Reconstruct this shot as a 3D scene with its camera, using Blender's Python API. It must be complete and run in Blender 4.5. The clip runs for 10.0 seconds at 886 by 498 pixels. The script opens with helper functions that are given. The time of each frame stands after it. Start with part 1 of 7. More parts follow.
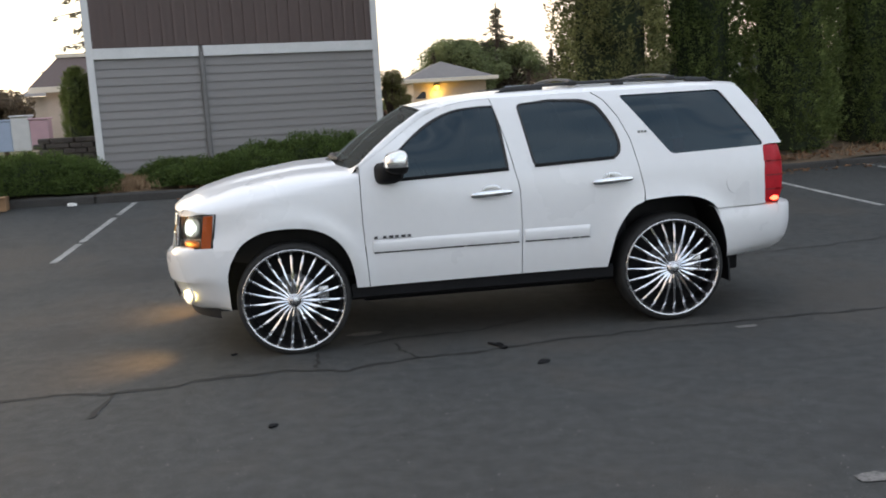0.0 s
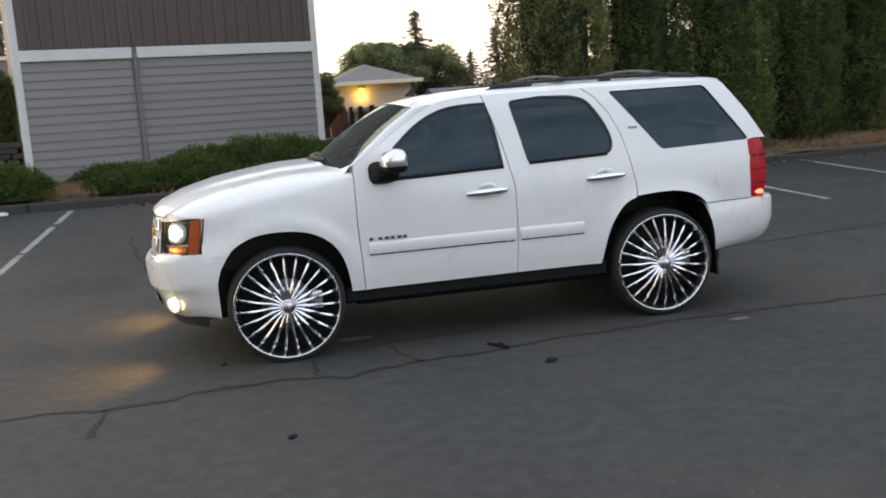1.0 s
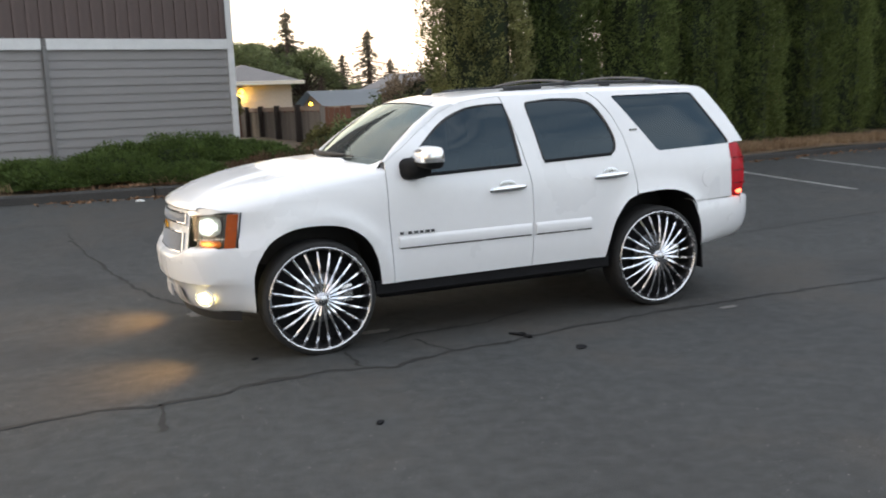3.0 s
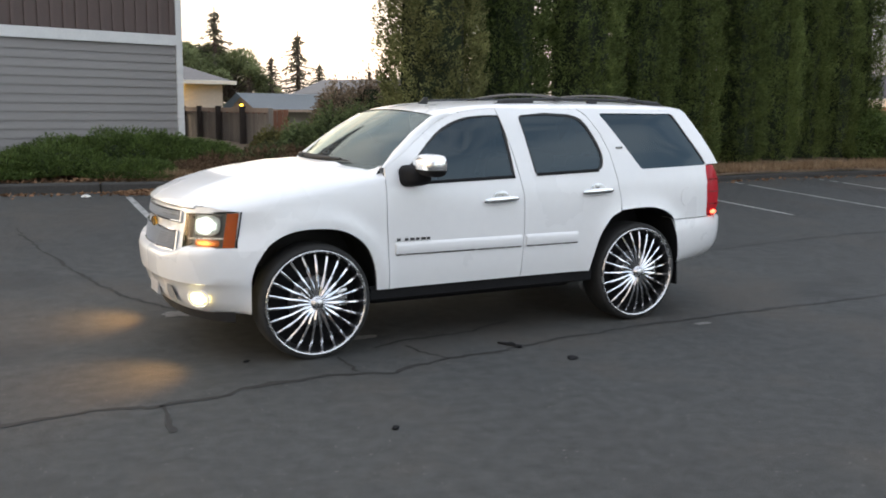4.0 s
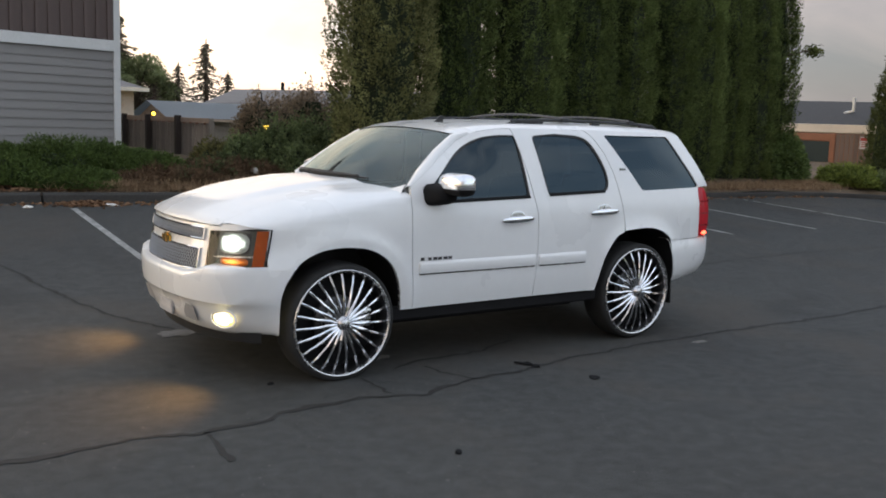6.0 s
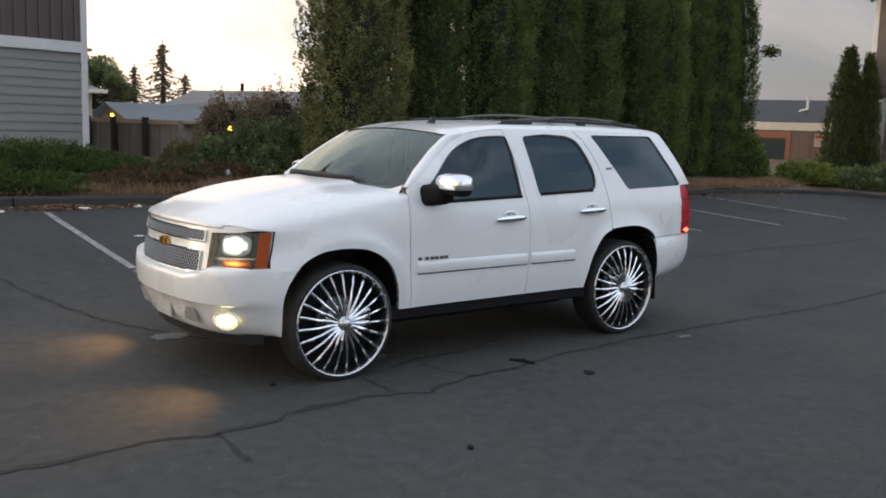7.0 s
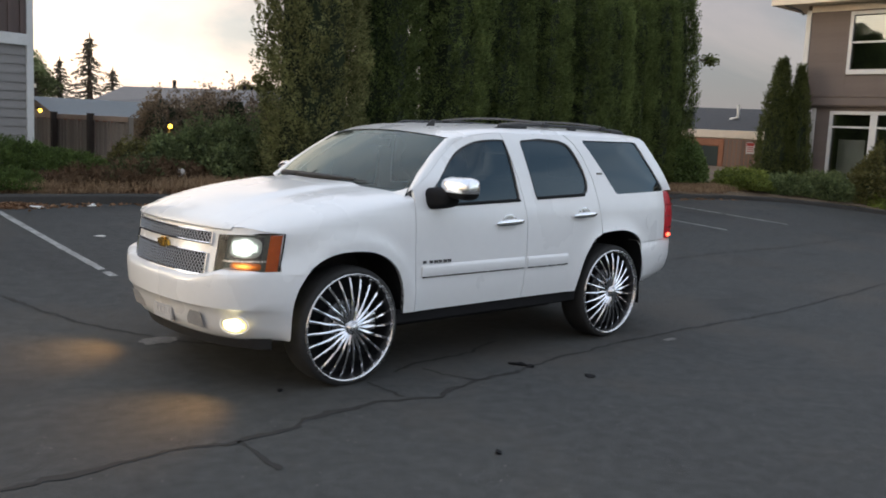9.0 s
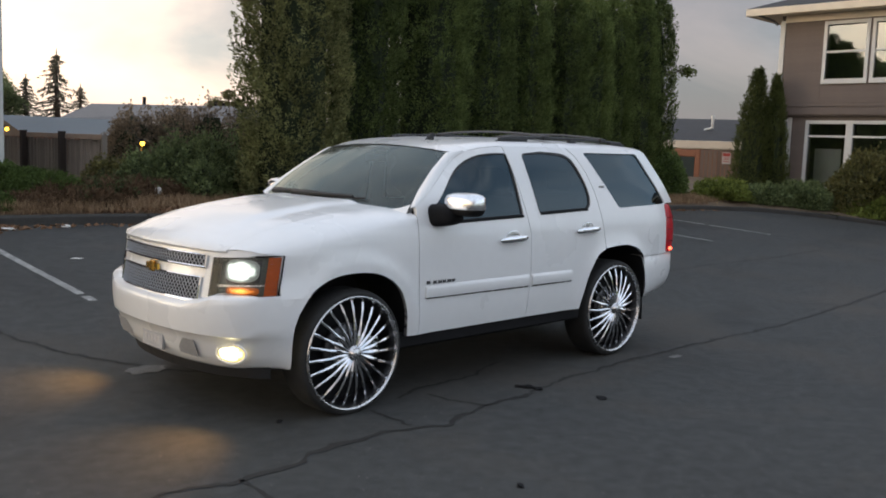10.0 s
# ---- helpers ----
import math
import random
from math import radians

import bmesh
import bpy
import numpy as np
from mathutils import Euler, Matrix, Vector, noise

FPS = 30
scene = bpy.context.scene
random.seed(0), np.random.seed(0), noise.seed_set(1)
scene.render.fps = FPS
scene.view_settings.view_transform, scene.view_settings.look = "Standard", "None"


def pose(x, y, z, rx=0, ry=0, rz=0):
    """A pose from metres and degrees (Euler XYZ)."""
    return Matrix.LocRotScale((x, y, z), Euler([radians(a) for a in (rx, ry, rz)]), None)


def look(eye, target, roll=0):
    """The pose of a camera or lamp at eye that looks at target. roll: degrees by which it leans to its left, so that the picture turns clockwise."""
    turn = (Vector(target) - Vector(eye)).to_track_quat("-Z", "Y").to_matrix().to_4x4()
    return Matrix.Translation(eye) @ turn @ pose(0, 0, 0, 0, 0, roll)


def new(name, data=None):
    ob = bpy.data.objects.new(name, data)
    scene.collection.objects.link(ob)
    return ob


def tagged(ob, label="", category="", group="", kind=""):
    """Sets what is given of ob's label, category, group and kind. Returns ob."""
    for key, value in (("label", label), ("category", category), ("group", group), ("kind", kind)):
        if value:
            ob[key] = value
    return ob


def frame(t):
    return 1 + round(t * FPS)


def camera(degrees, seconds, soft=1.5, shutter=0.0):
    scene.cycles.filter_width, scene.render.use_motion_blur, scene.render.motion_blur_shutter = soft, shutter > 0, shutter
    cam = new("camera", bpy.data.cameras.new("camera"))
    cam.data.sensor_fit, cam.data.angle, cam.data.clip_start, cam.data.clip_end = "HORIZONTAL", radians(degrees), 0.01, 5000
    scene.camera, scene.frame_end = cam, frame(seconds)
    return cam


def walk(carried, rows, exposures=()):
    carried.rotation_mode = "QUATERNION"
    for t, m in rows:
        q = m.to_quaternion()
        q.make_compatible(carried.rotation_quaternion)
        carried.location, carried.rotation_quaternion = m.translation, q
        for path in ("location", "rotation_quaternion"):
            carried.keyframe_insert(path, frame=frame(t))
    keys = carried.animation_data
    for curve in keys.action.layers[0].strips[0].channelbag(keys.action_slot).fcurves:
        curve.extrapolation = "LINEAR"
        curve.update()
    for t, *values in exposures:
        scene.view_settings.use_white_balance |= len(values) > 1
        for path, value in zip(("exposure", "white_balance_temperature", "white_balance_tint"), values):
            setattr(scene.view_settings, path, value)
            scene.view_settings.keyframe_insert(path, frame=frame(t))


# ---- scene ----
cam = camera(51.6, 10.0, 1.8, 0.5)
PATH = [
    (0, (-1.214, -7.766, 1.791), (-0.961, -5.807, 1.48), -3.3),
    (0.5, (-1.443, -7.61, 1.793), (-1.106, -5.663, 1.48), -3.7),
    (1, (-1.805, -7.518, 1.779), (-1.364, -5.593, 1.465), -3.8),
    (1.5, (-2.225, -7.564, 1.801), (-1.68, -5.671, 1.458), -2.8),
    (2, (-2.493, -7.499, 1.803), (-1.891, -5.621, 1.472), -2.2),
    (2.5, (-2.779, -7.34, 1.773), (-2.116, -5.481, 1.45), -5.9),
    (3, (-3.151, -7.345, 1.804), (-2.393, -5.523, 1.484), -2.4),
    (4.5, (-4.005, -6.983, 1.797), (-3.011, -5.274, 1.5), 0.7),
    (5, (-4.269, -6.916, 1.826), (-3.215, -5.242, 1.532), 1.4),
    (5.5, (-4.399, -6.703, 1.821), (-3.305, -5.053, 1.544), 1.7),
    (7, (-4.843, -6.451, 1.82), (-3.629, -4.883, 1.556), 1.7),
    (7.5, (-4.902, -6.357, 1.834), (-3.674, -4.8, 1.572), 0.3),
    (8, (-4.925, -6.186, 1.815), (-3.686, -4.636, 1.561), -0.1),
    (8.5, (-5.086, -6.094, 1.797), (-3.792, -4.589, 1.551), 1.5),
    (9, (-5.286, -6.031, 1.806), (-3.943, -4.571, 1.552), 2.7),
    (9.5, (-5.289, -5.863, 1.815), (-3.916, -4.429, 1.571), 2.4),
    (10, (-5.245, -5.64, 1.797), (-3.854, -4.219, 1.575), 2.0),
]
walk(cam, [(t, look(eye, target, roll)) for t, eye, target, roll in PATH],
     [(t, stops, kelvin, 5) for t, stops, kelvin in ((0.0, 0.28, 6750), (0.5, 0.46, 6800), (1.0, 0.28, 6850), (1.5, 0.46, 6900), (2.0, 0.62, 6900), (2.5, 0.56, 6900), (3.0, 0.53, 6900), (4.5, 0.50, 6800), (5.5, 0.10, 6750), (7.0, 0.04, 6650), (9.0, 0.03, 6600), (9.5, 0.06, 6600), (10.0, -0.10, 6600))])
CLOUD = 0.81

# ---------------------------------------------------------------- light
world = bpy.data.worlds.new("dusk_sky")
scene.world = world
world.use_nodes = True
wn, wl = world.node_tree.nodes, world.node_tree.links
wn.clear()


def wnode(kind, **values):
    n = wn.new(kind)
    for k, v in values.items():
        n.inputs[k].default_value = v
    return n


# evening sky: a bright warm glow low over the far side, grey-mauve cloud opposite
GLOW = Vector((-0.72, 0.69, 0.10)).normalized()
coord = wn.new("ShaderNodeTexCoord")
sky = wn.new("ShaderNodeTexSky")
sky.sky_type, sky.sun_disc = "NISHITA", False
sky.sun_elevation, sky.sun_rotation = radians(4.0), radians(-46.0)
dot = wn.new("ShaderNodeVectorMath")
dot.operation = "DOT_PRODUCT"
dot.inputs[1].default_value = GLOW
wl.new(coord.outputs["Generated"], dot.inputs[0])
ramp = wn.new("ShaderNodeValToRGB")
ramp.color_ramp.interpolation = "EASE"
ramp.color_ramp.elements[0].position, ramp.color_ramp.elements[0].color = 0.0, (1.27, 1.48, 1.74, 1)
ramp.color_ramp.elements[1].position, ramp.color_ramp.elements[1].color = 1.0, (3.1, 2.65, 1.95, 1)
for p, c in ((0.16, (1.12, 1.28, 1.46, 1)), (0.36, (0.40, 0.385, 0.45, 1)), (0.50, (0.73, 0.66, 0.675, 1)), (0.66, (1.42, 1.24, 1.10, 1)), (0.82, (1.95, 1.70, 1.40, 1)), (0.93, (2.40, 2.10, 1.66, 1))):
    ramp.color_ramp.elements.new(p).color = c
half = wn.new("ShaderNodeMath")
half.operation = "MULTIPLY_ADD"
half.inputs[1].default_value, half.inputs[2].default_value = 0.5, 0.5
wl.new(dot.outputs["Value"], half.inputs[0])
stretch = wn.new("ShaderNodeMapping")
stretch.inputs["Scale"].default_value = (1.0, 1.0, 3.2)
wl.new(coord.outputs["Generated"], stretch.inputs["Vector"])
puff = wnode("ShaderNodeTexNoise", Scale=2.6, Detail=6.0, Roughness=0.55)
wl.new(stretch.outputs["Vector"], puff.inputs["Vector"])
wobble = wn.new("ShaderNodeMath")
wobble.operation = "MULTIPLY_ADD"
wobble.inputs[1].default_value, wobble.inputs[2].default_value = 0.24, -0.12
wl.new(puff.outputs["Fac"], wobble.inputs[0])
shift = wn.new("ShaderNodeMath")
shift.operation = "ADD"
wl.new(half.outputs[0], shift.inputs[0])
wl.new(wobble.outputs[0], shift.inputs[1])
wl.new(shift.outputs[0], ramp.inputs["Fac"])
# the high cloud overhead is thinner and lighter
parts = wn.new("ShaderNodeSeparateXYZ")
wl.new(coord.outputs["Generated"], parts.inputs[0])
high = wn.new("ShaderNodeMapRange")
high.interpolation_type = "SMOOTHSTEP"
high.inputs["From Min"].default_value, high.inputs["From Max"].default_value = 0.22, 0.75
wl.new(parts.outputs["Z"], high.inputs["Value"])
over = wn.new("ShaderNodeMix")
over.data_type = "RGBA"
over.inputs["B"].default_value = (1.10, 1.27, 1.50, 1)
wl.new(high.outputs[0], over.inputs["Factor"])
wl.new(ramp.outputs["Color"], over.inputs["A"])
bg_cloud = wnode("ShaderNodeBackground", Strength=CLOUD)
bank = wn.new("ShaderNodeMapping")
bank.inputs["Scale"].default_value, bank.inputs["Location"].default_value = (1.0, 1.0, 2.4), (3.1, 0.4, 1.7)
wl.new(coord.outputs["Generated"], bank.inputs["Vector"])
billow = wnode("ShaderNodeTexNoise", Scale=4.2, Detail=7.0, Roughness=0.52, Distortion=0.4)
wl.new(bank.outputs["Vector"], billow.inputs["Vector"])
edge = wn.new("ShaderNodeMapRange")
edge.inputs["From Min"].default_value, edge.inputs["From Max"].default_value = 0.36, 0.66
wl.new(billow.outputs["Fac"], edge.inputs["Value"])
shade = wn.new("ShaderNodeMix")
shade.data_type = "RGBA"
shade.inputs["A"].default_value, shade.inputs["B"].default_value = (0.66, 0.70, 0.80, 1), (1.34, 1.17, 1.14, 1)
wl.new(edge.outputs[0], shade.inputs["Factor"])
clouded = wn.new("ShaderNodeMix")
clouded.data_type, clouded.blend_type = "RGBA", "MULTIPLY"
clouded.inputs["Factor"].default_value = 1.0
wl.new(over.outputs["Result"], clouded.inputs["A"])
wl.new(shade.outputs["Result"], clouded.inputs["B"])
wl.new(clouded.outputs["Result"], bg_cloud.inputs["Color"])
bg_sky = wnode("ShaderNodeBackground", Strength=0.06)
wl.new(sky.outputs["Color"], bg_sky.inputs["Color"])
both = wn.new("ShaderNodeAddShader")
wl.new(bg_cloud.outputs[0], both.inputs[0])
wl.new(bg_sky.outputs[0], both.inputs[1])
wout = wn.new("ShaderNodeOutputWorld")
wl.new(both.outputs[0], wout.inputs["Surface"])

sun_data = bpy.data.lights.new("sun", "SUN")
sun_data.energy, sun_data.angle, sun_data.color = 0.35, radians(14), (1.0, 0.91, 0.80)
sun = new("sun", sun_data)
sun.matrix_world = look(Vector((-72, 69, 12)), (0, 0, 0))


# ---------------------------------------------------------------- materials
def material(name, color, rough=0.6, metal=0.0, vary=0.12, scale=6.0, fine=60.0, bump=0.0, bump_scale=80.0, spec=0.5,
             second=None, island=0.0, objects=0.0, coat=0.0, stretched=None, dirt=0.0, thin=0.0, span=(0.6, 1.4)):
    """Painted or natural surface: two scales of variation, fine relief, optional second colour and per-piece variation."""
    m = bpy.data.materials.new(name)
    m.use_nodes = True
    nt = m.node_tree
    n, l = nt.nodes, nt.links
    b = n["Principled BSDF"]
    b.inputs["Roughness"].default_value, b.inputs["Metallic"].default_value = rough, metal
    b.inputs["Specular IOR Level"].default_value = spec
    b.inputs["Coat Weight"].default_value = coat
    b.inputs["Coat Roughness"].default_value = 0.06
    tc = n.new("ShaderNodeTexCoord")
    vec = tc.outputs["Object"]
    if stretched:
        mp = n.new("ShaderNodeMapping")
        mp.inputs["Scale"].default_value = stretched
        l.new(vec, mp.inputs["Vector"])
        vec = mp.outputs["Vector"]
    big = n.new("ShaderNodeTexNoise")
    big.inputs["Scale"].default_value, big.inputs["Detail"].default_value = scale, 5.0
    small = n.new("ShaderNodeTexNoise")
    small.inputs["Scale"].default_value, small.inputs["Detail"].default_value = fine, 3.0
    l.new(vec, big.inputs["Vector"])
    l.new(vec, small.inputs["Vector"])
    add = n.new("ShaderNodeMath")
    add.operation = "ADD"
    l.new(big.outputs["Fac"], add.inputs[0])
    l.new(small.outputs["Fac"], add.inputs[1])
    value = add.outputs[0]
    for weight, node, out in ((island, "ShaderNodeNewGeometry", "Random Per Island"), (objects, "ShaderNodeObjectInfo", "Random")):
        if weight:
            g = n.new(node)
            ma = n.new("ShaderNodeMath")
            ma.operation = "MULTIPLY_ADD"
            ma.inputs[1].default_value = weight
            l.new(g.outputs[out], ma.inputs[0])
            l.new(value, ma.inputs[2])
            value = ma.outputs[0]
    mr = n.new("ShaderNodeMapRange")
    mr.inputs["From Min"].default_value, mr.inputs["From Max"].default_value = span[0], span[1] + island + objects
    l.new(value, mr.inputs["Value"])
    mix = n.new("ShaderNodeMix")
    mix.data_type = "RGBA"
    lo = [c * (1 - vary) for c in color]
    hi = list(second) if second else [min(1, c * (1 + vary)) for c in color]
    mix.inputs["A"].default_value, mix.inputs["B"].default_value = (*lo, 1), (*hi, 1)
    l.new(mr.outputs[0], mix.inputs["Factor"])
    l.new(mix.outputs["Result"], b.inputs["Base Color"])
    rr = n.new("ShaderNodeMapRange")
    rr.inputs["From Min"].default_value, rr.inputs["From Max"].default_value = 0.3, 0.7
    rr.inputs["To Min"].default_value, rr.inputs["To Max"].default_value = max(0.0, rough - 0.08 - dirt), min(1.0, rough + 0.08 + dirt)
    l.new(big.outputs["Fac"], rr.inputs["Value"])
    l.new(rr.outputs[0], b.inputs["Roughness"])
    if bump:
        bn = n.new("ShaderNodeTexNoise")
        bn.inputs["Scale"].default_value, bn.inputs["Detail"].default_value = bump_scale, 4.0
        l.new(vec, bn.inputs["Vector"])
        bp = n.new("ShaderNodeBump")
        bp.inputs["Strength"].default_value, bp.inputs["Distance"].default_value = bump, 0.01
        l.new(bn.outputs["Fac"], bp.inputs["Height"])
        l.new(bp.outputs[0], b.inputs["Normal"])
    if thin:
        glow = n.new("ShaderNodeBsdfTranslucent")
        l.new(mix.outputs["Result"], glow.inputs["Color"])
        share = n.new("ShaderNodeMixShader")
        share.inputs[0].default_value = thin
        l.new(b.outputs[0], share.inputs[1])
        l.new(glow.outputs[0], share.inputs[2])
        l.new(share.outputs[0], n["Material Output"].inputs["Surface"])
    return m


def lamp_material(name, color, strength):
    m = bpy.data.materials.new(name)
    m.use_nodes = True
    b = m.node_tree.nodes["Principled BSDF"]
    b.inputs["Base Color"].default_value = (*color, 1)
    b.inputs["Emission Color"].default_value = (*color, 1)
    b.inputs["Emission Strength"].default_value = strength
    b.inputs["Roughness"].default_value = 0.3
    return m


def glowing_bowl(name, core, rim, strength, rim_strength, inner, base):
    """Lit reflector bowl: hot in the middle, fading towards its rim across the y and z of the mesh's own box."""
    m = lamp_material(name, core, strength)
    n, l = m.node_tree.nodes, m.node_tree.links
    b = n["Principled BSDF"]
    b.inputs["Base Color"].default_value = (*base, 1)
    coord = n.new("ShaderNodeTexCoord")
    grain = n.new("ShaderNodeTexNoise")
    grain.inputs["Scale"].default_value = 3.5
    l.new(coord.outputs["Generated"], grain.inputs["Vector"])
    centred = n.new("ShaderNodeVectorMath")
    centred.operation = "MULTIPLY_ADD"
    centred.inputs[1].default_value, centred.inputs[2].default_value = (0, 2, 2), (0, -1, -1)
    l.new(coord.outputs["Generated"], centred.inputs[0])
    length = n.new("ShaderNodeVectorMath")
    length.operation = "LENGTH"
    l.new(centred.outputs[0], length.inputs[0])
    ragged = n.new("ShaderNodeMath")
    ragged.operation = "MULTIPLY_ADD"
    ragged.inputs[1].default_value = 0.5
    l.new(grain.outputs["Fac"], ragged.inputs[0])
    l.new(length.outputs["Value"], ragged.inputs[2])
    fade = n.new("ShaderNodeMapRange")
    fade.interpolation_type = "SMOOTHSTEP"
    for k, v in zip(("From Min", "From Max", "To Min", "To Max"), (inner + 0.25, 1.22, strength, rim_strength)):
        fade.inputs[k].default_value = v
    l.new(ragged.outputs[0], fade.inputs["Value"])
    l.new(fade.outputs["Result"], b.inputs["Emission Strength"])
    blend = n.new("ShaderNodeMix")
    blend.data_type = "RGBA"
    ends = [i for i in blend.inputs if i.type == "RGBA"]
    ends[0].default_value, ends[1].default_value = (*core, 1), (*rim, 1)
    part_way = n.new("ShaderNodeMapRange")
    part_way.inputs["From Min"].default_value, part_way.inputs["From Max"].default_value = inner, 1.15
    l.new(ragged.outputs[0], part_way.inputs["Value"])
    for socket in blend.inputs:
        if socket.name == "Factor" and socket.type == "VALUE":
            l.new(part_way.outputs["Result"], socket)
            break
    colour = [o for o in blend.outputs if o.type == "RGBA"][0]
    l.new(colour, b.inputs["Emission Color"])
    return m


def glass_material(name, tint, rough=0.0, clear=1.5, sheen=(0.92, 0.95, 1.0), haze=0.0):
    """Thin pane: tinted see-through sheet with a mirror-like surface."""
    m = bpy.data.materials.new(name)
    m.use_nodes = True
    n, l = m.node_tree.nodes, m.node_tree.links
    n.clear()
    out = n.new("ShaderNodeOutputMaterial")
    tr = n.new("ShaderNodeBsdfTransparent")
    tr.inputs["Color"].default_value = (*tint, 1)
    gl = n.new("ShaderNodeBsdfGlossy")
    gl.inputs["Color"].default_value = (*sheen, 1)
    gl.inputs["Roughness"].default_value = rough
    fr = n.new("ShaderNodeFresnel")
    fr.inputs["IOR"].default_value = clear
    mx = n.new("ShaderNodeMixShader")
    l.new(fr.outputs[0], mx.inputs[0])
    l.new(tr.outputs[0], mx.inputs[1])
    l.new(gl.outputs[0], mx.inputs[2])
    l.new(mx.outputs[0], out.inputs["Surface"])
    # even grey mixed in, painted to stand for pale reflection on the pane
    if haze:
        haze_coat = n.new("ShaderNodeBsdfDiffuse")
        haze_coat.inputs["Color"].default_value = (0.62, 0.67, 0.66, 1)
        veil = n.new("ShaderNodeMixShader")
        veil.inputs[0].default_value = haze
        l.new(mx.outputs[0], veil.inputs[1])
        l.new(haze_coat.outputs[0], veil.inputs[2])
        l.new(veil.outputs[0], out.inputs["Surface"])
    return m


def asphalt_material():
    m = material("asphalt", (0.047, 0.049, 0.048), 0.82, vary=0.42, scale=0.35, fine=9.0, bump=0.9, bump_scale=140.0, spec=0.4)
    n, l = m.node_tree.nodes, m.node_tree.links
    b = n["Principled BSDF"]
    base = b.inputs["Base Color"].links[0].from_socket
    tc = n["Texture Coordinate"]
    # light stone grains
    vo = n.new("ShaderNodeTexVoronoi")
    vo.inputs["Scale"].default_value = 95.0
    l.new(tc.outputs["Object"], vo.inputs["Vector"])
    st = n.new("ShaderNodeMapRange")
    st.inputs["From Min"].default_value, st.inputs["From Max"].default_value = 0.22, 0.05
    l.new(vo.outputs["Distance"], st.inputs["Value"])
    pick = n.new("ShaderNodeMath")
    pick.operation = "GREATER_THAN"
    pick.inputs[1].default_value = 0.72
    sep = n.new("ShaderNodeSeparateColor")
    l.new(vo.outputs["Color"], sep.inputs[0])
    l.new(sep.outputs[0], pick.inputs[0])
    mul = n.new("ShaderNodeMath")
    mul.operation = "MULTIPLY"
    l.new(st.outputs[0], mul.inputs[0])
    l.new(pick.outputs[0], mul.inputs[1])
    half_ = n.new("ShaderNodeMath")
    half_.operation = "MULTIPLY"
    half_.inputs[1].default_value = 0.70
    l.new(mul.outputs[0], half_.inputs[0])
    mix = n.new("ShaderNodeMix")
    mix.data_type = "RGBA"
    mix.inputs["B"].default_value = (0.20, 0.19, 0.18, 1)
    l.new(half_.outputs[0], mix.inputs["Factor"])
    l.new(base, mix.inputs["A"])
    # oil and water stains
    stain = n.new("ShaderNodeTexNoise")
    stain.inputs["Scale"].default_value, stain.inputs["Detail"].default_value = 0.7, 7.0
    l.new(tc.outputs["Object"], stain.inputs["Vector"])
    sr = n.new("ShaderNodeMapRange")
    sr.inputs["From Min"].default_value, sr.inputs["From Max"].default_value = 0.54, 0.70
    sr.inputs["To Max"].default_value = 0.60
    l.new(stain.outputs["Fac"], sr.inputs["Value"])
    mix2 = n.new("ShaderNodeMix")
    mix2.data_type = "RGBA"
    mix2.inputs["B"].default_value = (0.028, 0.028, 0.028, 1)
    l.new(sr.outputs[0], mix2.inputs["Factor"])
    l.new(mix.outputs["Result"], mix2.inputs["A"])
    # worn brownish areas and sparse pale chips
    worn = n.new("ShaderNodeTexNoise")
    worn.inputs["Scale"].default_value, worn.inputs["Detail"].default_value = 0.45, 7.0
    worn.inputs["Roughness"].default_value = 0.62
    l.new(tc.outputs["Object"], worn.inputs["Vector"])
    wr = n.new("ShaderNodeMapRange")
    wr.inputs["From Min"].default_value, wr.inputs["From Max"].default_value = 0.50, 0.66
    wr.inputs["To Max"].default_value = 0.55
    l.new(worn.outputs["Fac"], wr.inputs["Value"])
    mix3 = n.new("ShaderNodeMix")
    mix3.data_type = "RGBA"
    mix3.inputs["B"].default_value = (0.074, 0.064, 0.053, 1)
    l.new(wr.outputs[0], mix3.inputs["Factor"])
    l.new(mix2.outputs["Result"], mix3.inputs["A"])
    chip = n.new("ShaderNodeTexVoronoi")
    chip.inputs["Scale"].default_value = 22.0
    l.new(tc.outputs["Object"], chip.inputs["Vector"])
    small = n.new("ShaderNodeMath")
    small.operation = "LESS_THAN"
    small.inputs[1].default_value = 0.13
    l.new(chip.outputs["Distance"], small.inputs[0])
    tint = n.new("ShaderNodeSeparateColor")
    l.new(chip.outputs["Color"], tint.inputs[0])
    rare = n.new("ShaderNodeMath")
    rare.operation = "GREATER_THAN"
    rare.inputs[1].default_value = 0.93
    l.new(tint.outputs[1], rare.inputs[0])
    both_ = n.new("ShaderNodeMath")
    both_.operation = "MULTIPLY"
    l.new(small.outputs[0], both_.inputs[0])
    l.new(rare.outputs[0], both_.inputs[1])
    mix4 = n.new("ShaderNodeMix")
    mix4.data_type = "RGBA"
    mix4.inputs["B"].default_value = (0.17, 0.16, 0.145, 1)
    l.new(both_.outputs[0], mix4.inputs["Factor"])
    l.new(mix3.outputs["Result"], mix4.inputs["A"])
    l.new(mix4.outputs["Result"], b.inputs["Base Color"])
    return m


